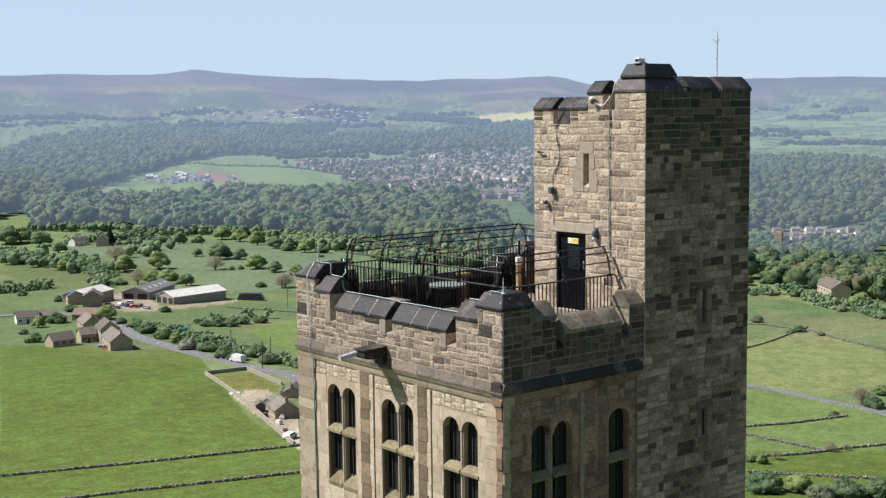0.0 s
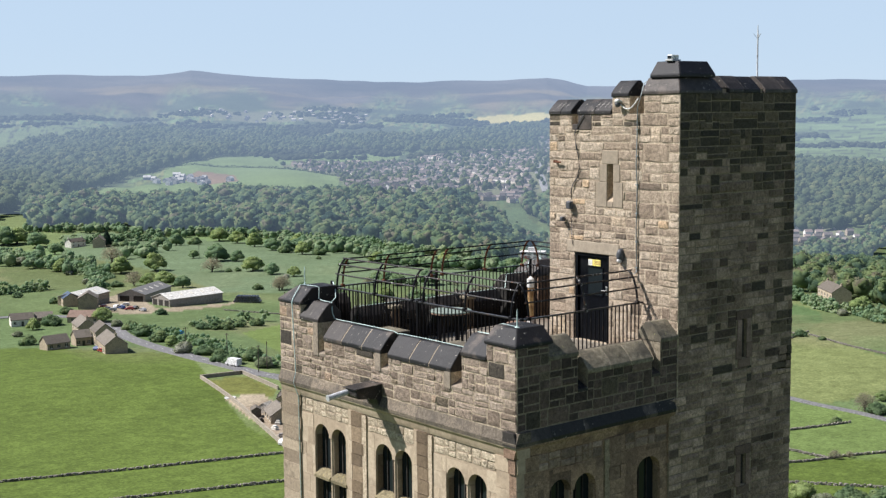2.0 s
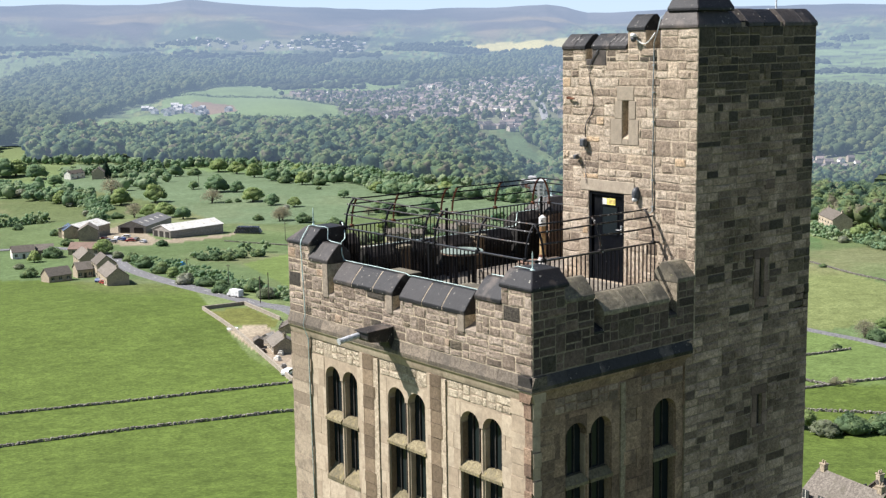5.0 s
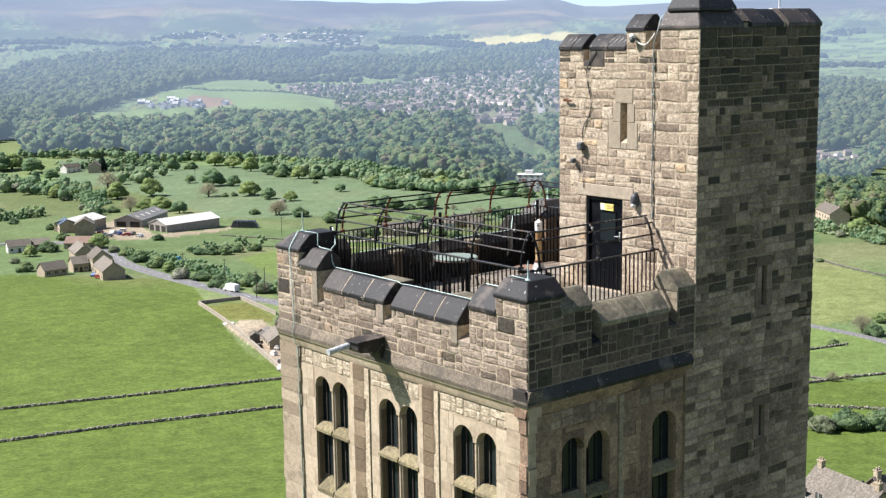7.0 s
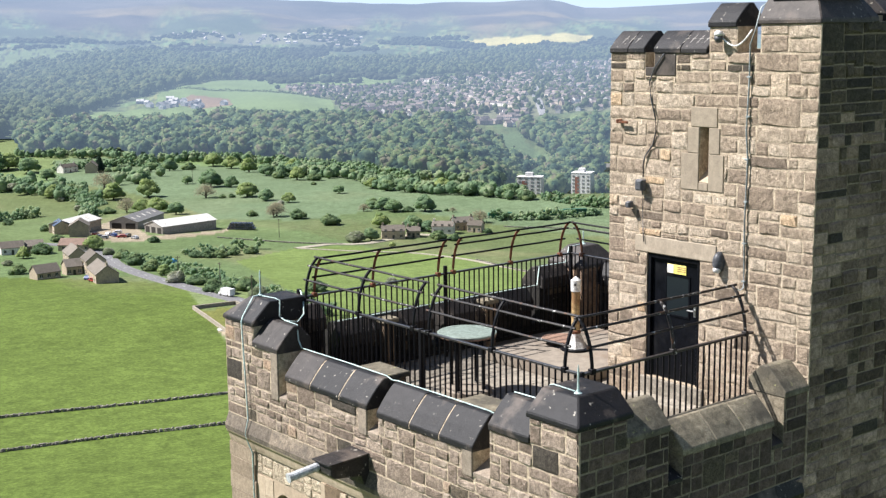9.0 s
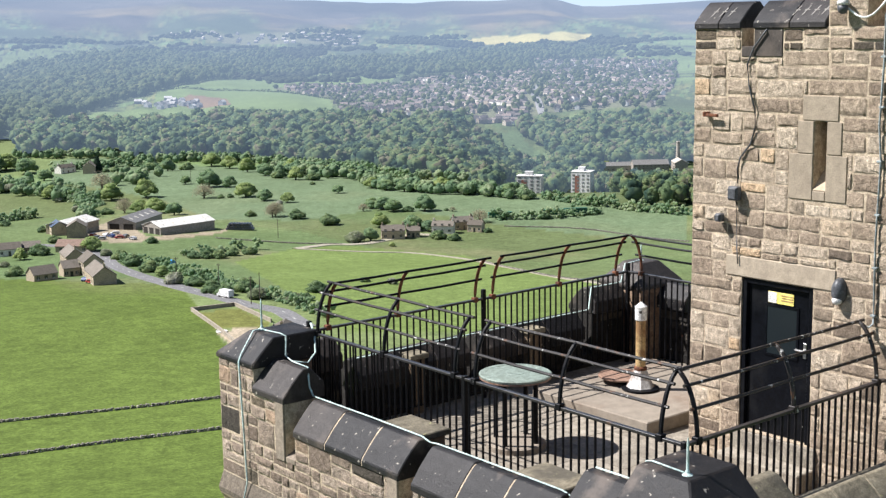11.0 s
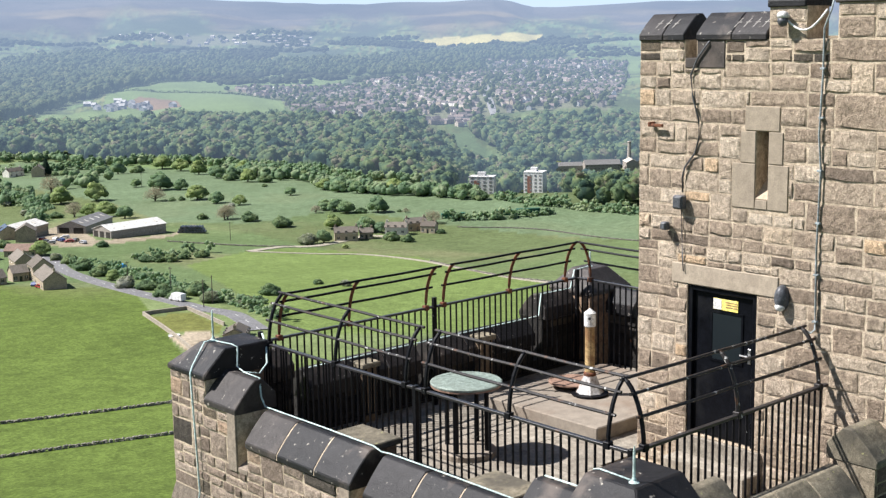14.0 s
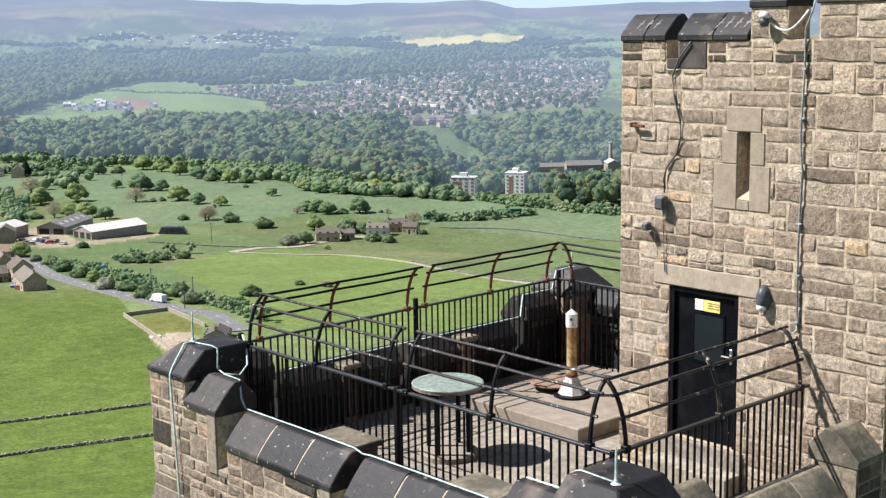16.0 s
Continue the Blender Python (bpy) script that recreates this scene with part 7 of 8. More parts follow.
box(bm, (TX + 0.5, 0.5, 2.6), (EAST - 0.4, TY - 0.4, 2.8))
box(bm, (TX + 0.6, 1.2, FLOOR), (TX + 0.7, TY - 0.4, 4.5))
part("stair_core", bm, M_DARK, turret)
dress = [(1.66, 2.14, 3.91, 4.2), (1.61, 2.2, 3.525, 3.91), (1.53, 2.31, 2.98, 3.525)]
lintel = (1.62, 3.2, 1.94, 2.2)
rects = courses(-0.03, TY + 0.01, FLOOR - 0.3, TOP, [DOOR, *dress, lintel, (2.44, 3.05, 4.63, 4.98)], 31, 0.14, 0.23, 0.26, 0.56)
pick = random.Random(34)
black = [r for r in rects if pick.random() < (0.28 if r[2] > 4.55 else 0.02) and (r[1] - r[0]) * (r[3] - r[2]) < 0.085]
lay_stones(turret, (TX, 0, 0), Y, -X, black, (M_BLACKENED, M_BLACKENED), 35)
lay_stones(turret, (TX, 0, 0), Y, -X, [r for r in rects if r not in black], (M_TURRET, M_TURRET_ISLAND), 31, single=330)
rects = courses(1.35, 1.84, TOP, 5.34, [], 32) + courses(-0.03, 0.95, TOP, 5.37, [], 33)
lay_stones(turret, (TX, 0, 0), Y, -X, rects, (M_TURRET, M_TURRET_ISLAND), 32)
bm = bmesh.new()
for y0, y1, z0, z1 in ((1.66, 2.14, 3.915, 4.2), (1.985, 2.2, 3.53, 3.905), (1.61, 1.805, 3.53, 3.905), (1.985, 2.31, 2.985, 3.52), (1.53, 1.805, 2.985, 3.52), (1.81, 1.98, 2.985, 3.095)):
    box(bm, (TX - 0.014, y0, z0), (TX + 0.18, y1, z1), 0.006)
part("slit_surround", bm, M_DRESSED, turret, "dressed stone blocks round an arrow slit")
# dark sheet added behind the slit, standing in for the shade inside
bm = bmesh.new()
box(bm, (TX + 0.3, 1.75, 3.0), (TX + 0.34, 2.04, 4.0))
part("slit_shutter", bm, M_INNER, turret)
bm = bmesh.new()
prism(bm, [(TX + 0.0, 3.11), (TX + 0.3, 3.4), (TX + 0.3, 2.98), (TX + 0.0, 2.98)], "y", SLIT[0], SLIT[1])
for v in bm.verts:
    v.co = Vector((v.co.x, v.co.y, v.co.z))
part("slit_sill", bm, M_ASHLAR, turret)
bm = bmesh.new()
box(bm, (TX - 0.016, 1.62, 1.945), (TX + 0.2, 3.2, 2.2), 0.01)
part("door_lintel", bm, M_DRESSED, turret, "long dressed stone lintel")
bm = bmesh.new()
box(bm, (TX - 0.012, 2.45, 4.64), (TX + 0.2, 2.86, 4.98), 0.008)
box(bm, (TX - 0.011, 2.86, 4.64), (TX + 0.2, 3.04, 4.76), 0.006)
part("drain_stone", bm, M_COPING, turret, "blackened stone under a gutter notch")
bm = bmesh.new()
box(bm, (TX - 0.004, -0.016, -0.86), (TX + 0.024, 0.02, 5.38))
part("corner_mortar", bm, M_MORTAR, turret)
bm = bmesh.new()
box(bm, (-0.004, -0.016, -0.86), (0.024, 0.02, 0.72))
part("corner_mortar", bm, M_MORTAR, parapet)
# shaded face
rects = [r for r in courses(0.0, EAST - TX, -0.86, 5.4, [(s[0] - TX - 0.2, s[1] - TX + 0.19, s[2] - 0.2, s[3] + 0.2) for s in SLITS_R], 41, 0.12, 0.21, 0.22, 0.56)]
# near-black soot stones, laid denser to darken this shaded face's top and right edge
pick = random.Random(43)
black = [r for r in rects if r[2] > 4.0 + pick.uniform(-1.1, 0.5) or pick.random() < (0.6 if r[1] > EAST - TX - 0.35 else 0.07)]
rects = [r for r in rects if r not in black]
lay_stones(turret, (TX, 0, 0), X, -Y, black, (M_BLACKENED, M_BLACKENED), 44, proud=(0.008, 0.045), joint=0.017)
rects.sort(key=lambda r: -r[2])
lay_stones(turret, (TX, 0, 0), X, -Y, rects, (M_SHADE_RUBBLE, M_SHADE_RUBBLE_ISLAND), 41, single=220, proud=(0.008, 0.045), joint=0.017)
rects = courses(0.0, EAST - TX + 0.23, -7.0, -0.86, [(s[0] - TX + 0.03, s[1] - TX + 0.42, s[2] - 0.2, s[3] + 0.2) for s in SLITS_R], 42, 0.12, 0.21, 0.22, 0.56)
lay_stones(turret, (TX - 0.23, 0, 0), X, -Y, rects, (M_SHADE_RUBBLE, M_SHADE_RUBBLE_ISLAND), 42, single=0, proud=(0.008, 0.045), joint=0.017)
M_SLITSTONE = weathered("pale_slit_stone", [(0.0, (0.1178, 0.08349, 0.06718)), (0.6, (0.184, 0.1296, 0.1036)), (1.0, (0.265, 0.1929, 0.1623))], stain=(0.05154, 0.0357, 0.02799), stain_amount=0.6, mottle=0.7, bump=0.35)
for x0, x1, z0, z1 in SLITS_R:
    h = z1 - z0
    for lo, hi in (((x0 - 0.2, z1 + 0.004), (x1 + 0.17, z1 + 0.2)), ((x0 - 0.15, z0 + 0.46 * h), (x0 - 0.002, z1)), ((x1 + 0.002, z0 + 0.4 * h), (x1 + 0.13, z1)),
                   ((x0 - 0.19, z0 - 0.02), (x0 - 0.002, z0 + 0.455 * h)), ((x1 + 0.002, z0 - 0.02), (x1 + 0.19, z0 + 0.395 * h)), ((x0 - 0.12, z0 - 0.2), (x1 + 0.12, z0 - 0.024))):
        bm = bmesh.new()
        box(bm, (lo[0], -0.024, lo[1]), (hi[0], 0.1, hi[1]), 0.007)
        part("slit_block", bm, M_SLITSTONE, turret)
# near-black sheets set shallow in the slits in place of their deep shade
for x0, x1, z0, z1 in SLITS_R:
    bm = bmesh.new()
    box(bm, (x0 - 0.004, 0.07, z0 - 0.02), (x1 + 0.004, 0.1, z1 + 0.004))
    part("slit_shutter", bm, M_DARK, turret)
# a worn plaque let into the shaded wall
bm = bmesh.new()
box(bm, (6.72, -0.034, 2.0), (7.04, 0.05, 2.2), 0.008)
part("plaque", bm, M_SLITSTONE, turret, "small worn pale plaque")
# blackened copings of the turret top
tat = local((TX, 0, 0), Y, -X)
for a, b, base, ridge in ((3.05, 3.38, 4.99, 5.3), (3.382, 3.76, 4.99, 5.3), (1.86, 2.35, 4.99, 5.3), (2.352, 2.87, 4.99, 5.3), (1.35, 1.86, 5.36, 5.68)):
    coping(tat, a, b, base, ridge, M_COPING, turret, back=0.55)
rat = local((0, 0, 0), X, -Y)
for a, b, base, ridge, m in ((5.596, 5.82, 5.4, 5.74, M_COPING), (6.04, 6.55, 5.41, 5.76, M_COPING), (6.552, 7.1, 5.41, 5.75, M_COPING), (7.26, 7.9, 5.41, 5.76, M_COPING), (7.904, 8.42, 5.41, 5.76, M_COPING)):
    coping(rat, a, b, base, ridge, m, turret, back=0.6)
corner_cap(TX, TX + 1.1, 0, 0.96, 5.37, 5.72, M_COPING, inset=0.16, parent=turret, inner=(1, 1, -0.02))
corner_cap(TX + 0.13, TX + 1.2, 0.11, 0.86, 5.71, 6.05, M_COPING, inset=0.18, parent=turret, inner=(1, 1, -0.02))
for a, b in ((5.84, 6.03), (7.1, 7.26)):
    bm = bmesh.new()
    box(bm, (a, 0.05, 5.2), (b, 0.5, 5.48))
    part("notch_stone", bm, M_ASHLAR, turret)

# ---------------------------------------------------------------- roof terrace
terrace = thing("floor", "pale worn stone paving of the roof terrace", "floor", kind="structure")
rng = random.Random(5)
y = 0.5
while y < 7.6:
    d = rng.uniform(0.5, 0.75)
    x = 0.5
    while x < 7.9:
        w = rng.uniform(0.6, 1.0)
        if not (x + w > TX and y < TY):
            bm = bmesh.new()
            box(bm, (x + 0.004, y + 0.004, FLOOR - 0.06), (x + w - 0.004, y + d - 0.004, FLOOR + rng.uniform(-0.004, 0.002)))
            part("paving_slab", bm, M_FLOOR, terrace)
        x += w
    y += d
bm = bmesh.new()
box(bm, (4.5, 4.47, FLOOR), (7.2, 6.75, -0.3), 0.015)
tagged(mesh_object("plinth", bm, M_PLINTH), "low brown concrete plinth on the roof terrace", "plinth", kind="structure")
for k in range(2):
    bm = bmesh.new()
    box(bm, (TX - 0.05 - 0.32 * (1 - k), 1.8, FLOOR), (TX, 3.05, FLOOR + 0.25 * (k + 1) - 0.01), 0.012)
    tagged(mesh_object("door_step", bm, M_FLOOR), "worn stone step below the turret door", "step", kind="structure")

# --- railings
RX0, RX1, RY0, RY1, RTOP = 1.0, 7.3, 0.93, 7.4, 1.05


def railing(a, b, inward, arches, posts, rusted, label):
    """Iron railing from a to b (plan points) with a crest of bars held by inward-curving brackets."""
    a, b, inn = Vector((*a, 0)), Vector((*b, 0)), Vector((*inward, 0))
    d = (b - a).normalized()
    length = (b - a).length
    th = thing("railing", label, "railing", group="terrace railings")
    def strip(z, w, h, name):
        bm = bmesh.new()
        box(bm, (0, -w / 2, z - h), (length, w / 2, z), 0.003)
        bmesh.ops.transform(bm, matrix=Matrix.Translation(a) @ Matrix(((d.x, -d.y, 0, 0), (d.y, d.x, 0, 0), (0, 0, 1, 0), (0, 0, 0, 1))), verts=bm.verts)
        part(name, bm, M_RAILTOP if name == "top_rail" else M_IRON, th)
    strip(RTOP, 0.055, 0.03, "top_rail")
    strip(FLOOR + 0.14, 0.04, 0.012, "bottom_rail")
    bm = bmesh.new()
    rod(bm, [(0, 0, FLOOR + 0.12), (0, 0, RTOP - 0.02)], 0.0145, 6)
    bar = bpy.data.meshes.new("bar")
    bm.to_mesh(bar)
    bm.free()
    bar.materials.append(M_IRON)
    count = round(length / 0.118)
    for k in range(1, count):
        ob = new("bar", bar)
        ob.parent = th
        ob.location = a + d * (length * k / count)
    for s in posts:
        p = a + d * s
        bm = bmesh.new()
        box(bm, (p.x - 0.03, p.y - 0.03, FLOOR), (p.x + 0.03, p.y + 0.03, RTOP + (0.13 if rusted or s > 6 else 0.02)), 0.006)
        part("post", bm, M_IRON, th)
    # bracket: rises from the rail and bows inward to a pointed top
    def bow(t):
        ang = t * math.radians(78)
        return 0.34 * (1 - math.cos(ang)) * 1.0, 0.7 * math.sin(ang)
    for s in arches:
        p = a + d * s
        bm = bmesh.new()
        pts = []
        for k in range(9):
            o, h = bow(k / 8)
            pts.append(p + inn * o + Z * (RTOP + h - 0.03))
        rod(bm, pts, [0.028] * 8 + [0.02], 6, 0.8)
        box(bm, (p.x - 0.04, p.y - 0.04, RTOP - 0.045), (p.x + 0.04, p.y + 0.04, RTOP + 0.03), 0.006)
        part("bracket", bm, M_RUST if rusted else M_IRON_FLAKED if inward[1] > 0 and s > 1 else M_IRON, th, "rusted curved bracket" if rusted else "")
    # three bars through the brackets, in lengths that end just past them
    spans = [(arches[k], arches[k + 1]) for k in range(len(arches) - 1)]
    for t in (0.36, 0.66, 0.97):
        o, h = bow(t)
        ends = []
        for s0, s1 in spans:
            if s1 - s0 > 0.7:
                ends.append((s0 - 0.06, s1 + 0.1))
        for s0, s1 in ends:
            bm = bmesh.new()
            q = lambda s: a + d * s + inn * o + Z * (RTOP + h - 0.03)
            rod(bm, [q(s0), q((s0 + s1) / 2) - Z * 0.006, q(s1)], 0.018, 6)
            part("crest_bar", bm, M_IRON_FLAKED if not rusted else M_IRON, th, "flaking crest bar")
    return th


railing((RX0, RY0), (RX0, RY1), (1, 0), [0.3, 1.7, 3.07, 3.43, 4.8, 6.27], [0.0, 3.25, 6.47], False, "black iron railing with inward-curving crest along the sunlit parapet")
railing((RX0, RY0), (TX - 0.02, RY0), (0, 1), [0.19, 1.75, 3.3], [], False, "black iron railing with flaking crest bars before the turret door")
railing((RX0, RY1), (RX1, RY1), (0, -1), [0.3, 1.5, 2.95, 3.3, 4.7, 6.0], [3.12, 6.3], True, "black iron railing with rusted brackets on the far side")
railing((RX1, TY), (RX1, RY1), (-1, 0), [0.35, 1.7, 3.35], [], True, "black iron railing with rusted brackets beside the turret")

# --- viewing table
TABLE = (2.9, 5.38)
table = thing("viewing_table", "round verdigris direction table on black iron legs", "table", at=(*TABLE, FLOOR))
bm = bmesh.new()
lathe(bm, [(0.44, 0.98), (0.48, 0.985), (0.485, 1.01), (0.47, 1.02), (0.4, 1.022), (0.395, 1.018), (0.12, 1.018), (0.115, 1.022), (0.02, 1.022)], sides=40)
part("tabletop", bm, M_BRONZE, table)
bm = bmesh.new()
lathe(bm, [(0.46, 0.955), (0.478, 0.96), (0.478, 0.984), (0.46, 0.984)], sides=40)
part("rim", bm, M_RUST_PALE, table, "rusty rim under the tabletop")
for k in range(4):
    a = math.radians(20 + 90 * k)
    bm = bmesh.new()
    rod(bm, [(0.3 * math.cos(a), 0.3 * math.sin(a), 0.0), (0.3 * math.cos(a), 0.3 * math.sin(a), 0.96)], 0.032, 8)
    part("leg", bm, M_IRON, table)
bm = bmesh.new()
lathe(bm, [(0.4, 0.0), (0.4, 0.07), (0.36, 0.09)], sides=24)
part("base_slab", bm, M_PLINTH, table)

# --- telescope column without its telescope
M_FOOT = weathered("worn_foot_paint", [(0.0, (0.42, 0.42, 0.42)), (1.0, (0.7, 0.7, 0.686))], rough=0.5, stain=(0.14, 0.084, 0.056), stain_amount=0.85, stain_edge=(0.5, 0.62), vary="place", bump=0.2, bump_size=0.004, coarse=4.0)
column = thing("telescope_column", "rusty yellow telescope column with a white cap and flared foot", "column", at=(5.68, 5.66, -0.3))
bm = bmesh.new()
lathe(bm, [(0.215, 0.035), (0.2, 0.06), (0.145, 0.17), (0.105, 0.27), (0.09, 0.31)], sides=8)
skirt = bmesh.new()
lathe(skirt, [(0.27, 0.0), (0.285, 0.02), (0.28, 0.035), (0.2, 0.045)], sides=24)
part("skirt", skirt, M_IRON, column, "black skirt of the foot")
part("flared_foot", bm, M_FOOT, column, "grey flared foot with rust stains")
bm = bmesh.new()
lathe(bm, [(0.075, 0.28), (0.075, 1.1), (0.07, 1.11)], sides=18)
part("shaft", bm, M_BRASS, column, "worn yellow shaft")
bm = bmesh.new()
lathe(bm, [(0.093, 0.3), (0.095, 0.34), (0.078, 0.36)], sides=18)
part("collar", bm, M_RUST, column, "rusted collar")
bm = bmesh.new()
lathe(bm, [(0.088, 1.06), (0.09, 1.25), (0.09, 1.26), (0.012, 1.325)], sides=18)
part("cap", bm, M_WHITE, column, "white painted cap with a dark hole")
# near-black disc on the cap in place of a shaded hole
bm = bmesh.new()
rod(bm, [(-0.07, -0.055, 1.19), (-0.085, -0.062, 1.19)], 0.022, 10)
part("socket", bm, M_DARK, column)
step_disc = thing("footplate", "round rusty iron footplate beside the telescope column", "footplate", at=(5.78, 6.12, -0.3))
bm = bmesh.new()
lathe(bm, [(0.35, 0.085), (0.36, 0.092), (0.36, 0.112), (0.34, 0.118)], sides=28)
part("plate", bm, M_RUST_PALE, step_disc)
bm = bmesh.new()
lathe(bm, [(0.09, 0.0), (0.07, 0.02), (0.06, 0.09)], sides=12)
part("stem", bm, M_IRON, step_disc)

# --- turret door
door = thing("door_1", "black painted steel door with a yellow notice, shut, in the turret wall", "door", kind="structure")
bm = bmesh.new()
for lo, hi in (((TX + 0.02, 1.925, 0.0), (TX + 0.14, 1.99, 1.935)), ((TX + 0.02, 2.89, 0.0), (TX + 0.14, 2.955, 1.935)), ((TX + 0.02, 1.99, 1.87), (TX + 0.14, 2.89, 1.935))):
    box(bm, lo, hi, 0.004)
part("door_frame", bm, M_DOOR, door)
bm = bmesh.new()
box(bm, (TX + 0.07, 1.995, 0.01), (TX + 0.12, 2.885, 1.865), 0.004)
part("door_leaf", bm, M_DOOR, door)
bm = bmesh.new()
for lo, hi in (((TX + 0.058, 2.15, 1.0), (TX + 0.072, 2.18, 1.65)), ((TX + 0.058, 2.61, 1.0), (TX + 0.072, 2.64, 1.65)), ((TX + 0.058, 2.18, 1.62), (TX + 0.072, 2.61, 1.65)), ((TX + 0.058, 2.18, 1.0), (TX + 0.072, 2.61, 1.03))):
    box(bm, lo, hi)
part("glazing_bead", bm, M_DOOR, door)
bm = bmesh.new()
box(bm, (TX + 0.064, 2.18, 1.03), (TX + 0.07, 2.61, 1.62))
part("door_pane", bm, M_GLASS, door, "dark glazed panel")
bm = bmesh.new()
box(bm, (TX + 0.058, 2.23, 1.665), (TX + 0.069, 2.6, 1.805), 0.002)
sign = part("notice", bm, M_YELLOW, door, "yellow warning notice")
bm = bmesh.new()
for k, (y0, y1) in enumerate(((2.24, 2.42), (2.24, 2.4), (2.24, 2.41))):
    box(bm, (TX + 0.054, y0, 1.765 - 0.03 * k), (TX + 0.059, y1, 1.78 - 0.03 * k))
part("lettering", bm, M_BRASS, sign)
bm = bmesh.new()
box(bm, (TX + 0.055, 2.475, 1.67), (TX + 0.0585, 2.596, 1.8))
part("symbol_panel", bm, M_WHITE, sign, "white panel of the notice")
bm = bmesh.new()
box(bm, (TX + 0.055, 2.03, 1.05), (TX + 0.07, 2.075, 1.24), 0.004)
rod(bm, [(TX + 0.05, 2.052, 1.15), (TX + 0.02, 2.052, 1.15), (TX + 0.015, 2.16, 1.15)], 0.011, 8)
part("door_handle", bm, M_STEEL, door, "bare steel lever handle")

# ---------------------------------------------------------------- fittings on the tower
def cable(name, label, points, radius, mat, category="cable", flat=1.0, sides=6):
    bm = bmesh.new()
    rod(bm, points, radius, sides, flat)
    return tagged(mesh_object(name, bm, mat, smooth=True), label, category)


def sag(a, b, drop, n=8):
    a, b = Vector(a), Vector(b)
    return [a + (b - a) * (k / n) - Z * drop * math.sin(math.pi * k / n) for k in range(n + 1)]


# lightning tape over the parapet, with its rods
for x, y, z, h in ((0.36, 0.36, 1.03, 0.36), (0.42, 7.66, 1.11, 0.42), (EAST - 0.5, 7.65, 1.11, 0.3)):
    rod_thing = thing("lightning_rod", "short verdigris lightning rod on a corner cap", "lightning rod", group="lightning rods", at=(x, y, z))
    bm = bmesh.new()
    rod(bm, [(0, 0, 0.02), (0, 0, h - 0.06), (0, 0, h)], [0.014, 0.012, 0.004], 8)
    part("spike", bm, M_COPPER, rod_thing)
    bm = bmesh.new()
    lathe(bm, [(0.05, 0.0), (0.05, 0.012), (0.022, 0.03), (0.02, 0.05)], sides=12)
    part("saddle", bm, M_COPPER, rod_thing)
cable("lightning_tape", "pale green lightning tape running down the parapet corner", [(0.42, 7.66, 1.125), (0.26, 7.62, 1.125), (0.0, 7.52, 0.86), (-0.045, 7.5, 0.78), (-0.05, 7.46, 0.3), (-0.05, 7.42, -0.4), (-0.05, 7.4, -0.84), (-0.11, 7.4, -1.06), (-0.1, 7.39, -1.14), (0.0, 7.38, -1.4), (0.0, 7.36, -4.0), (0.0, 7.3, -8.0)], 0.014, M_COPPER, "lightning tape", 0.5)
cable("lightning_tape", "pale green lightning tape looping between the corner cap and merlons", [(0.42, 7.66, 1.112), (0.48, 7.3, 1.112), (0.48, 7.165, 1.1), (0.46, 7.16, 0.84), (0.37, 6.85, 0.835), (0.37, 6.5, 0.83), (0.35, 6.45, 0.6), (0.36, 6.38, 0.48), (0.37, 6.1, 0.475), (0.37, 5.2, 0.48), (0.37, 4.2, 0.475), (0.37, 4.05, 0.44), (0.37, 3.9, 0.455), (0.37, 3.0, 0.46), (0.37, 1.95, 0.455), (0.38, 1.75, 0.4)], 0.013, M_COPPER, "lightning tape", 0.6)
cable("lightning_tape", "pale green lightning tape over the step merlon to the corner rod", [(0.38, 1.5, 0.81), (0.38, 1.0, 0.815), (0.4, 0.9, 0.815), (0.4, 0.885, 0.9), (0.4, 0.88, 1.03), (0.39, 0.8, 1.052), (0.36, 0.36, 1.052)], 0.013, M_COPPER, "lightning tape", 0.6)
cable("lightning_tape", "pale lightning tape along the far parapet", [(7.9, 7.65, 1.125), (7.45, 7.6, 1.12), (7.35, 7.6, 0.82), (6.66, 7.62, 0.82), (6.6, 7.62, 0.46), (5.0, 7.62, 0.46), (3.0, 7.62, 0.46), (1.9, 7.62, 0.46)], 0.014, M_COPPER, "lightning tape", 0.6)
cable("lightning_tape", "loop of pale lightning tape from the merlon to the railing post", [(0.37, 6.85, 0.84), (0.6, 6.85, 0.78), (0.82, 7.0, 0.85), (0.95, 7.2, 1.02), (1.0, 7.36, 1.16)], 0.013, M_COPPER, "lightning tape", 0.6)

# rainwater chute through the parapet, with its pipe
chute = thing("rain_chute", "projecting stone rainwater chute with a galvanised spout pipe", "gutter spout", at=(0, 4.35, -0.62))
bm = bmesh.new()
prism(bm, [(0.1, -0.42), (-0.1, -0.42), (-0.14, -0.28), (-0.6, -0.22), (-0.66, -0.16), (-0.66, -0.02), (0.1, 0.02)], "y", -0.2, 0.2, 0.015)
part("chute_body", bm, M_COPING, chute, "blackened chute stone")
bm = bmesh.new()
prism(bm, [(0.1, 0.024), (-0.7, -0.016), (-0.7, 0.006), (0.1, 0.046)], "y", -0.22, 0.22, 0.006)
part("lead_cover", bm, M_COPING, chute)
bm = bmesh.new()
rod(bm, [(-0.5, 0.12, -0.08), (-1.12, 0.16, -0.17)], 0.062, 12)
part("spout_pipe", bm, M_GALV, chute, "galvanised spout pipe")
bm = bmesh.new()
rod(bm, [(-1.115, 0.16, -0.169), (-1.135, 0.161, -0.172)], 0.07, 12)
part("pipe_lip", bm, M_GALV, chute)

# bulkhead lamp beside the door
lamp = thing("bulkhead_lamp", "dark grey oval bulkhead lamp beside the turret door", "lamp", at=(TX - 0.03, 1.55, 1.97))
bm = bmesh.new()
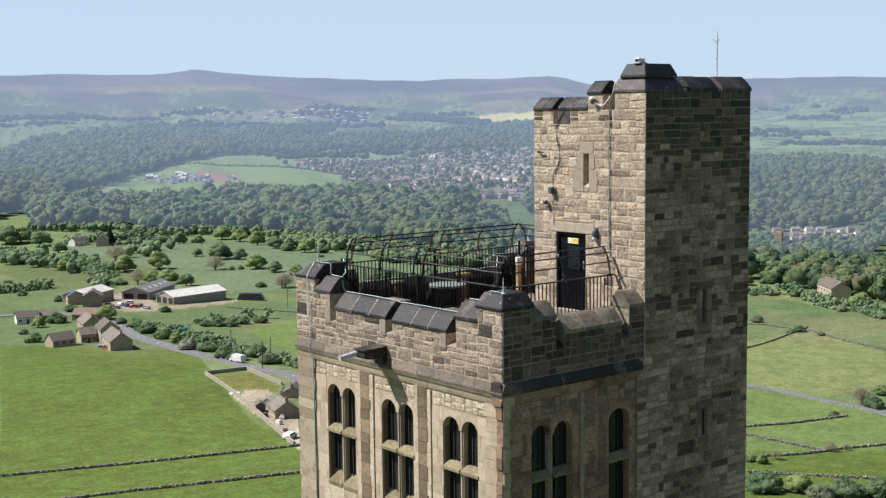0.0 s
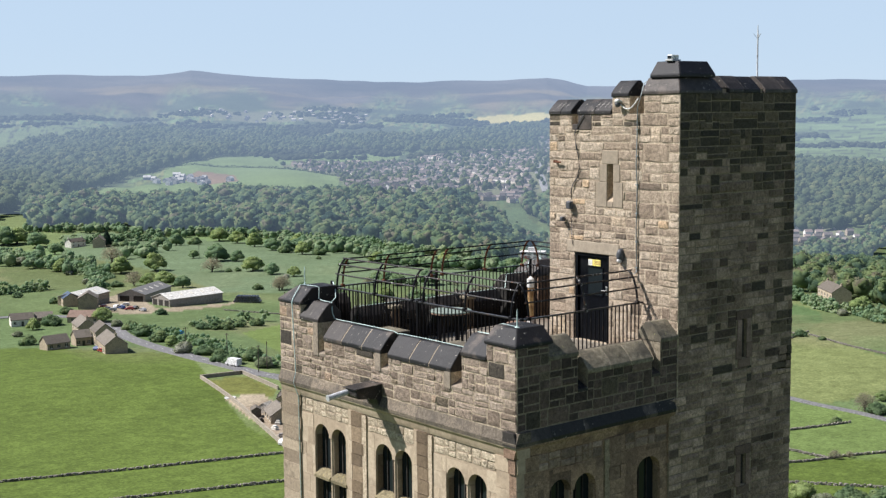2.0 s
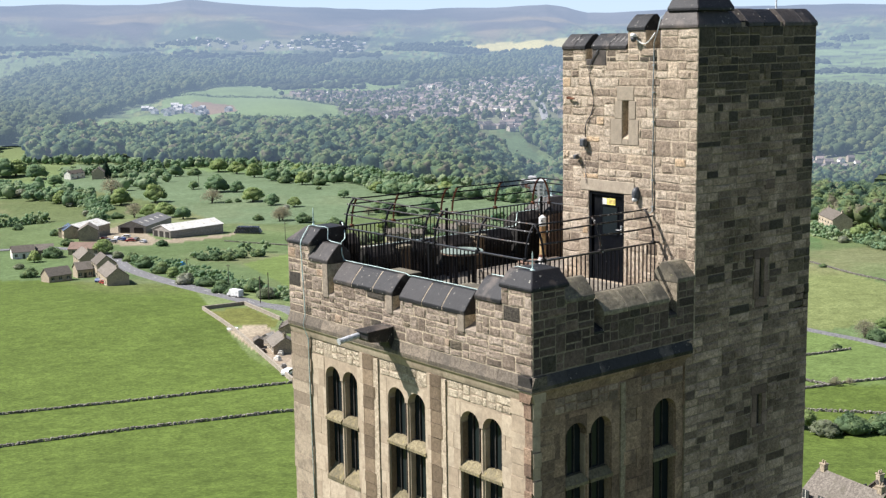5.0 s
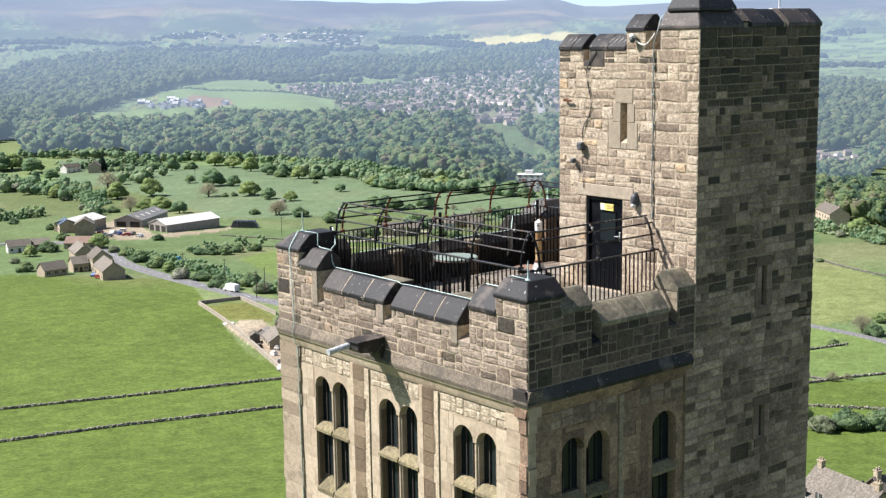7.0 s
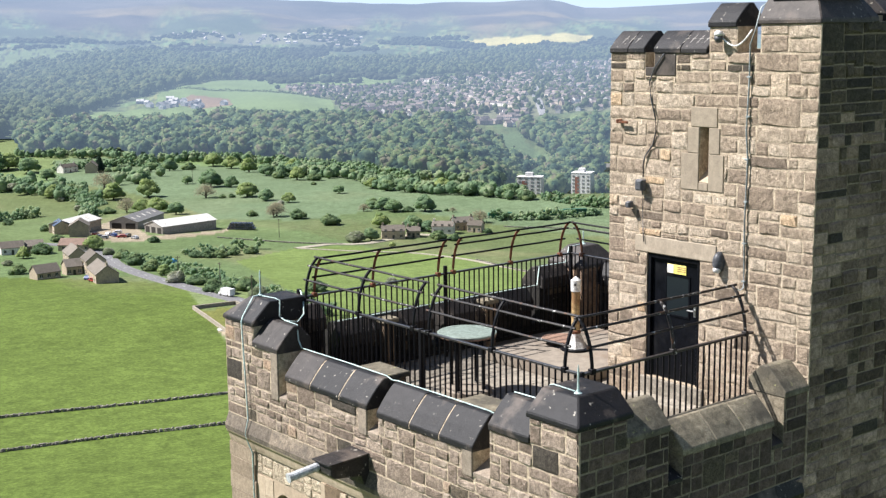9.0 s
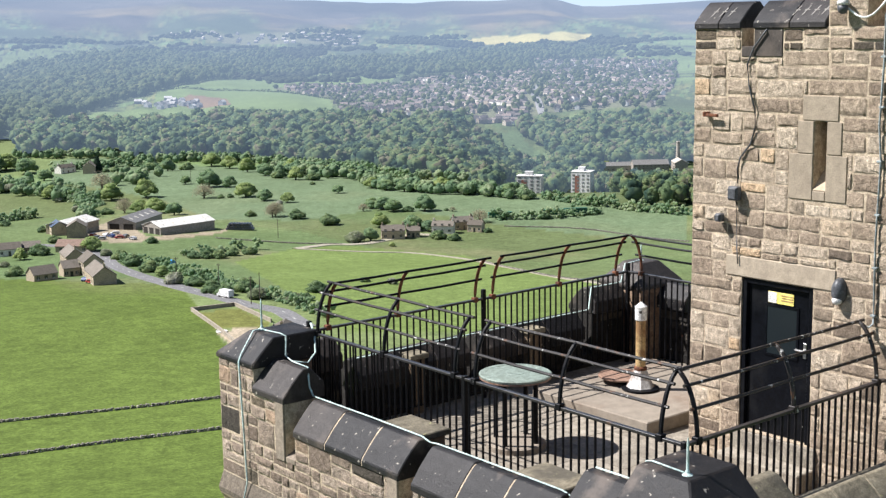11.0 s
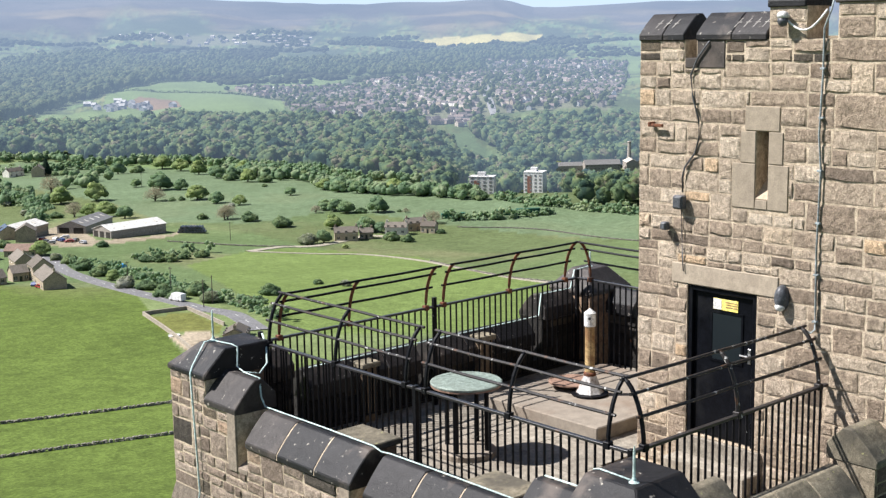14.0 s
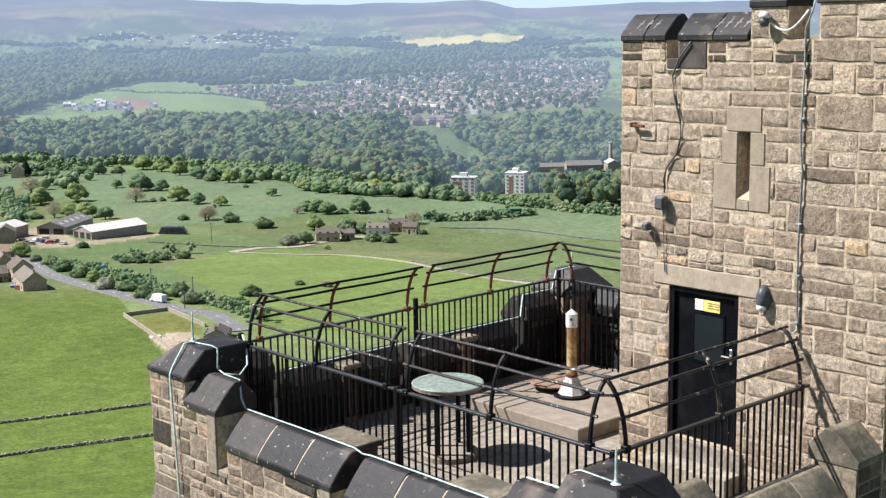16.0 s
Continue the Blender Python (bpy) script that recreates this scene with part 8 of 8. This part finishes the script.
bmesh.ops.create_uvsphere(bm, u_segments=16, v_segments=10, radius=1.0)
bmesh.ops.scale(bm, vec=(0.11, 0.088, 0.155), verts=bm.verts)
part("housing", bm, M_GREYBOX, lamp, smooth=True)
bm = bmesh.new()
bmesh.ops.create_uvsphere(bm, u_segments=16, v_segments=8, radius=1.0)
bmesh.ops.scale(bm, vec=(0.06, 0.06, 0.055), verts=bm.verts)
bmesh.ops.translate(bm, vec=(-0.045, 0, -0.105), verts=bm.verts)
part("lens", bm, M_WHITE, lamp, "pale lamp lens", smooth=True)

# junction boxes, bracket and cables on the door wall
for y, z, s, label in ((3.04, 2.98, 0.075, "dark grey junction box on the turret wall"), (3.26, 2.66, 0.045, "small pale sensor box on the turret wall")):
    bm = bmesh.new()
    box(bm, (TX - 0.13, y - s, z - s * 1.15), (TX - 0.03, y + s, z + s * 1.15), 0.015)
    box(bm, (TX - 0.145, y - s * 0.8, z - s * 0.9), (TX - 0.125, y + s * 0.8, z + s * 0.9), 0.008)
    tagged(mesh_object("junction_box", bm, M_GREYBOX), label, "box")
bm = bmesh.new()
box(bm, (TX - 0.11, 3.5, 3.9), (TX, 3.54, 3.96), 0.008)
box(bm, (TX - 0.1, 3.32, 3.9), (TX - 0.06, 3.54, 3.94), 0.008)
tagged(mesh_object("iron_bracket", bm, M_RUST), "rusty iron bracket remaining in the turret wall", "bracket")
W = TX - 0.034
cable("wall_cable", "thin grey cable hanging down the turret wall to the junction box", [(TX + 0.05, 2.66, 5.02), (W, 2.68, 4.94), (W, 2.84, 4.75), (W, 2.93, 4.55), (W, 2.9, 4.3), (W, 2.8, 4.0), (W, 2.79, 3.8), (W, 2.85, 3.6), (W, 3.0, 3.42), (W, 3.04, 3.28), (W, 3.03, 3.1)], 0.011, M_GREYBOX)
cable("wall_cable", "thin dark cable from the junction box to the lintel", [(W, 3.05, 2.9), (W, 3.03, 2.6), (W, 3.02, 2.3), (W, 3.0, 2.1)], 0.008, M_GREYBOX)
cable("lightning_tape", "grey lightning tape clipped down the turret wall", [(TX + 0.3, 0.98, 5.74), (TX + 0.05, 1.0, 5.6), (W, 1.02, 5.3), (W, 1.1, 5.1), (W, 1.1, 4.6), (W - 0.01, 1.12, 3.9), (W, 1.09, 3.5), (W - 0.005, 1.11, 2.6), (W, 1.1, 1.9), (W, 1.1, 1.66), (TX - 0.09, 1.12, 1.62), (TX - 0.14, 1.2, 1.68)], 0.017, M_TAPE, "lightning tape", 0.6)
for z in (4.65, 4.1, 3.5, 2.9, 2.3, 1.75):
    bm = bmesh.new()
    box(bm, (W - 0.018, 1.075, z - 0.012), (TX, 1.135, z + 0.012), 0.004)
    tagged(mesh_object("tape_clip", bm, M_TAPE), "small clip holding the lightning tape to the wall", "clip", group="tape clips")
cctv = thing("dome_camera", "white dome camera on the turret wall", "camera", at=(TX - 0.1, 1.6, 5.22))
bm = bmesh.new()
lathe(bm, [(0.066, 0.0), (0.066, 0.03), (0.05, 0.062), (0.012, 0.075)], sides=16)
part("cap", bm, M_WHITE, cctv, "white domed cap", smooth=True)
bm = bmesh.new()
lathe(bm, [(0.02, -0.1), (0.045, -0.085), (0.06, -0.05), (0.062, -0.004)], sides=16)
part("dome", bm, M_GREYBOX, cctv, "dark glass dome", smooth=True)
bm = bmesh.new()
rod(bm, [(0, 0, 0.02), (0.12, 0, 0.02)], 0.03, 8)
part("arm", bm, M_WHITE, cctv)
cable("wall_cable", "white cable drooping from the dome camera to the lightning tape", sag((TX - 0.06, 1.58, 5.2), (TX - 0.05, 1.06, 5.3), 0.17), 0.013, M_WHITE)

# aerial on the turret roof
mast = thing("aerial_mast", "thin grey aerial mast with short side arms", "aerial", at=(8.1, 0.83, 4.72))
bm = bmesh.new()
rod(bm, [(0, 0, 0), (0, 0, 2.0), (0, 0, 2.2)], [0.022, 0.016, 0.006], 8)
part("pole", bm, M_GALV, mast)
for a in (20, 140, 260):
    bm = bmesh.new()
    rod(bm, [(0, 0, 1.9), (0.1 * math.cos(radians(a)), 0.1 * math.sin(radians(a)), 2.0)], 0.006, 6)
    part("side_arm", bm, M_GALV, mast)
bm = bmesh.new()
box(bm, (-0.3, -0.06, 0), (0.1, 0.06, 1.05), 0.01)
part("mast_foot", bm, M_GALV, mast)

# warning lamp on the turret's top stone
beacon = thing("roof_lamp", "small white lamp housing on the turret's top stone", "lamp", at=(4.86, 0.5, 6.05))
bm = bmesh.new()
box(bm, (-0.13, -0.1, 0.0), (0.13, 0.1, 0.035), 0.006)
part("base", bm, M_GALV, beacon)
bm = bmesh.new()
box(bm, (-0.11, -0.07, 0.035), (0.11, 0.07, 0.13), 0.014)
part("housing", bm, M_WHITE, beacon)
bm = bmesh.new()
box(bm, (-0.118, -0.05, 0.05), (-0.108, 0.05, 0.11), 0.003)
part("lens", bm, M_GLASS, beacon)

# scratched chalk marks on the turret copings: bars only
for y0, n in ((3.55, 3), (2.36, 4)):
    for k in range(n):
        bm = bmesh.new()
        y = y0 - 0.13 * k
        slope = Vector((0.29, 0, 0.26)).normalized()
        base = Vector((TX + 0.05, y, 5.1))
        q = [base, base + Vector((0, -0.015, 0)), base + slope * 0.16 + Vector((0, -0.055, 0)), base + slope * 0.16 + Vector((0, -0.04, 0))]
        nrm = Vector((-0.26, 0, 0.29)).normalized() * 0.03
        bm.faces.new([bm.verts.new(p + nrm) for p in q])
        q = [base + slope * 0.08, base + slope * 0.095, base + slope * 0.095 + Vector((0, -0.07, 0)), base + slope * 0.08 + Vector((0, -0.07, 0))]
        bm.faces.new([bm.verts.new(p + nrm) for p in q])
        tagged(mesh_object("chalk_mark", bm, M_CHALK), "faint chalk scratches on a blackened coping stone", "marking", group="chalk marks")
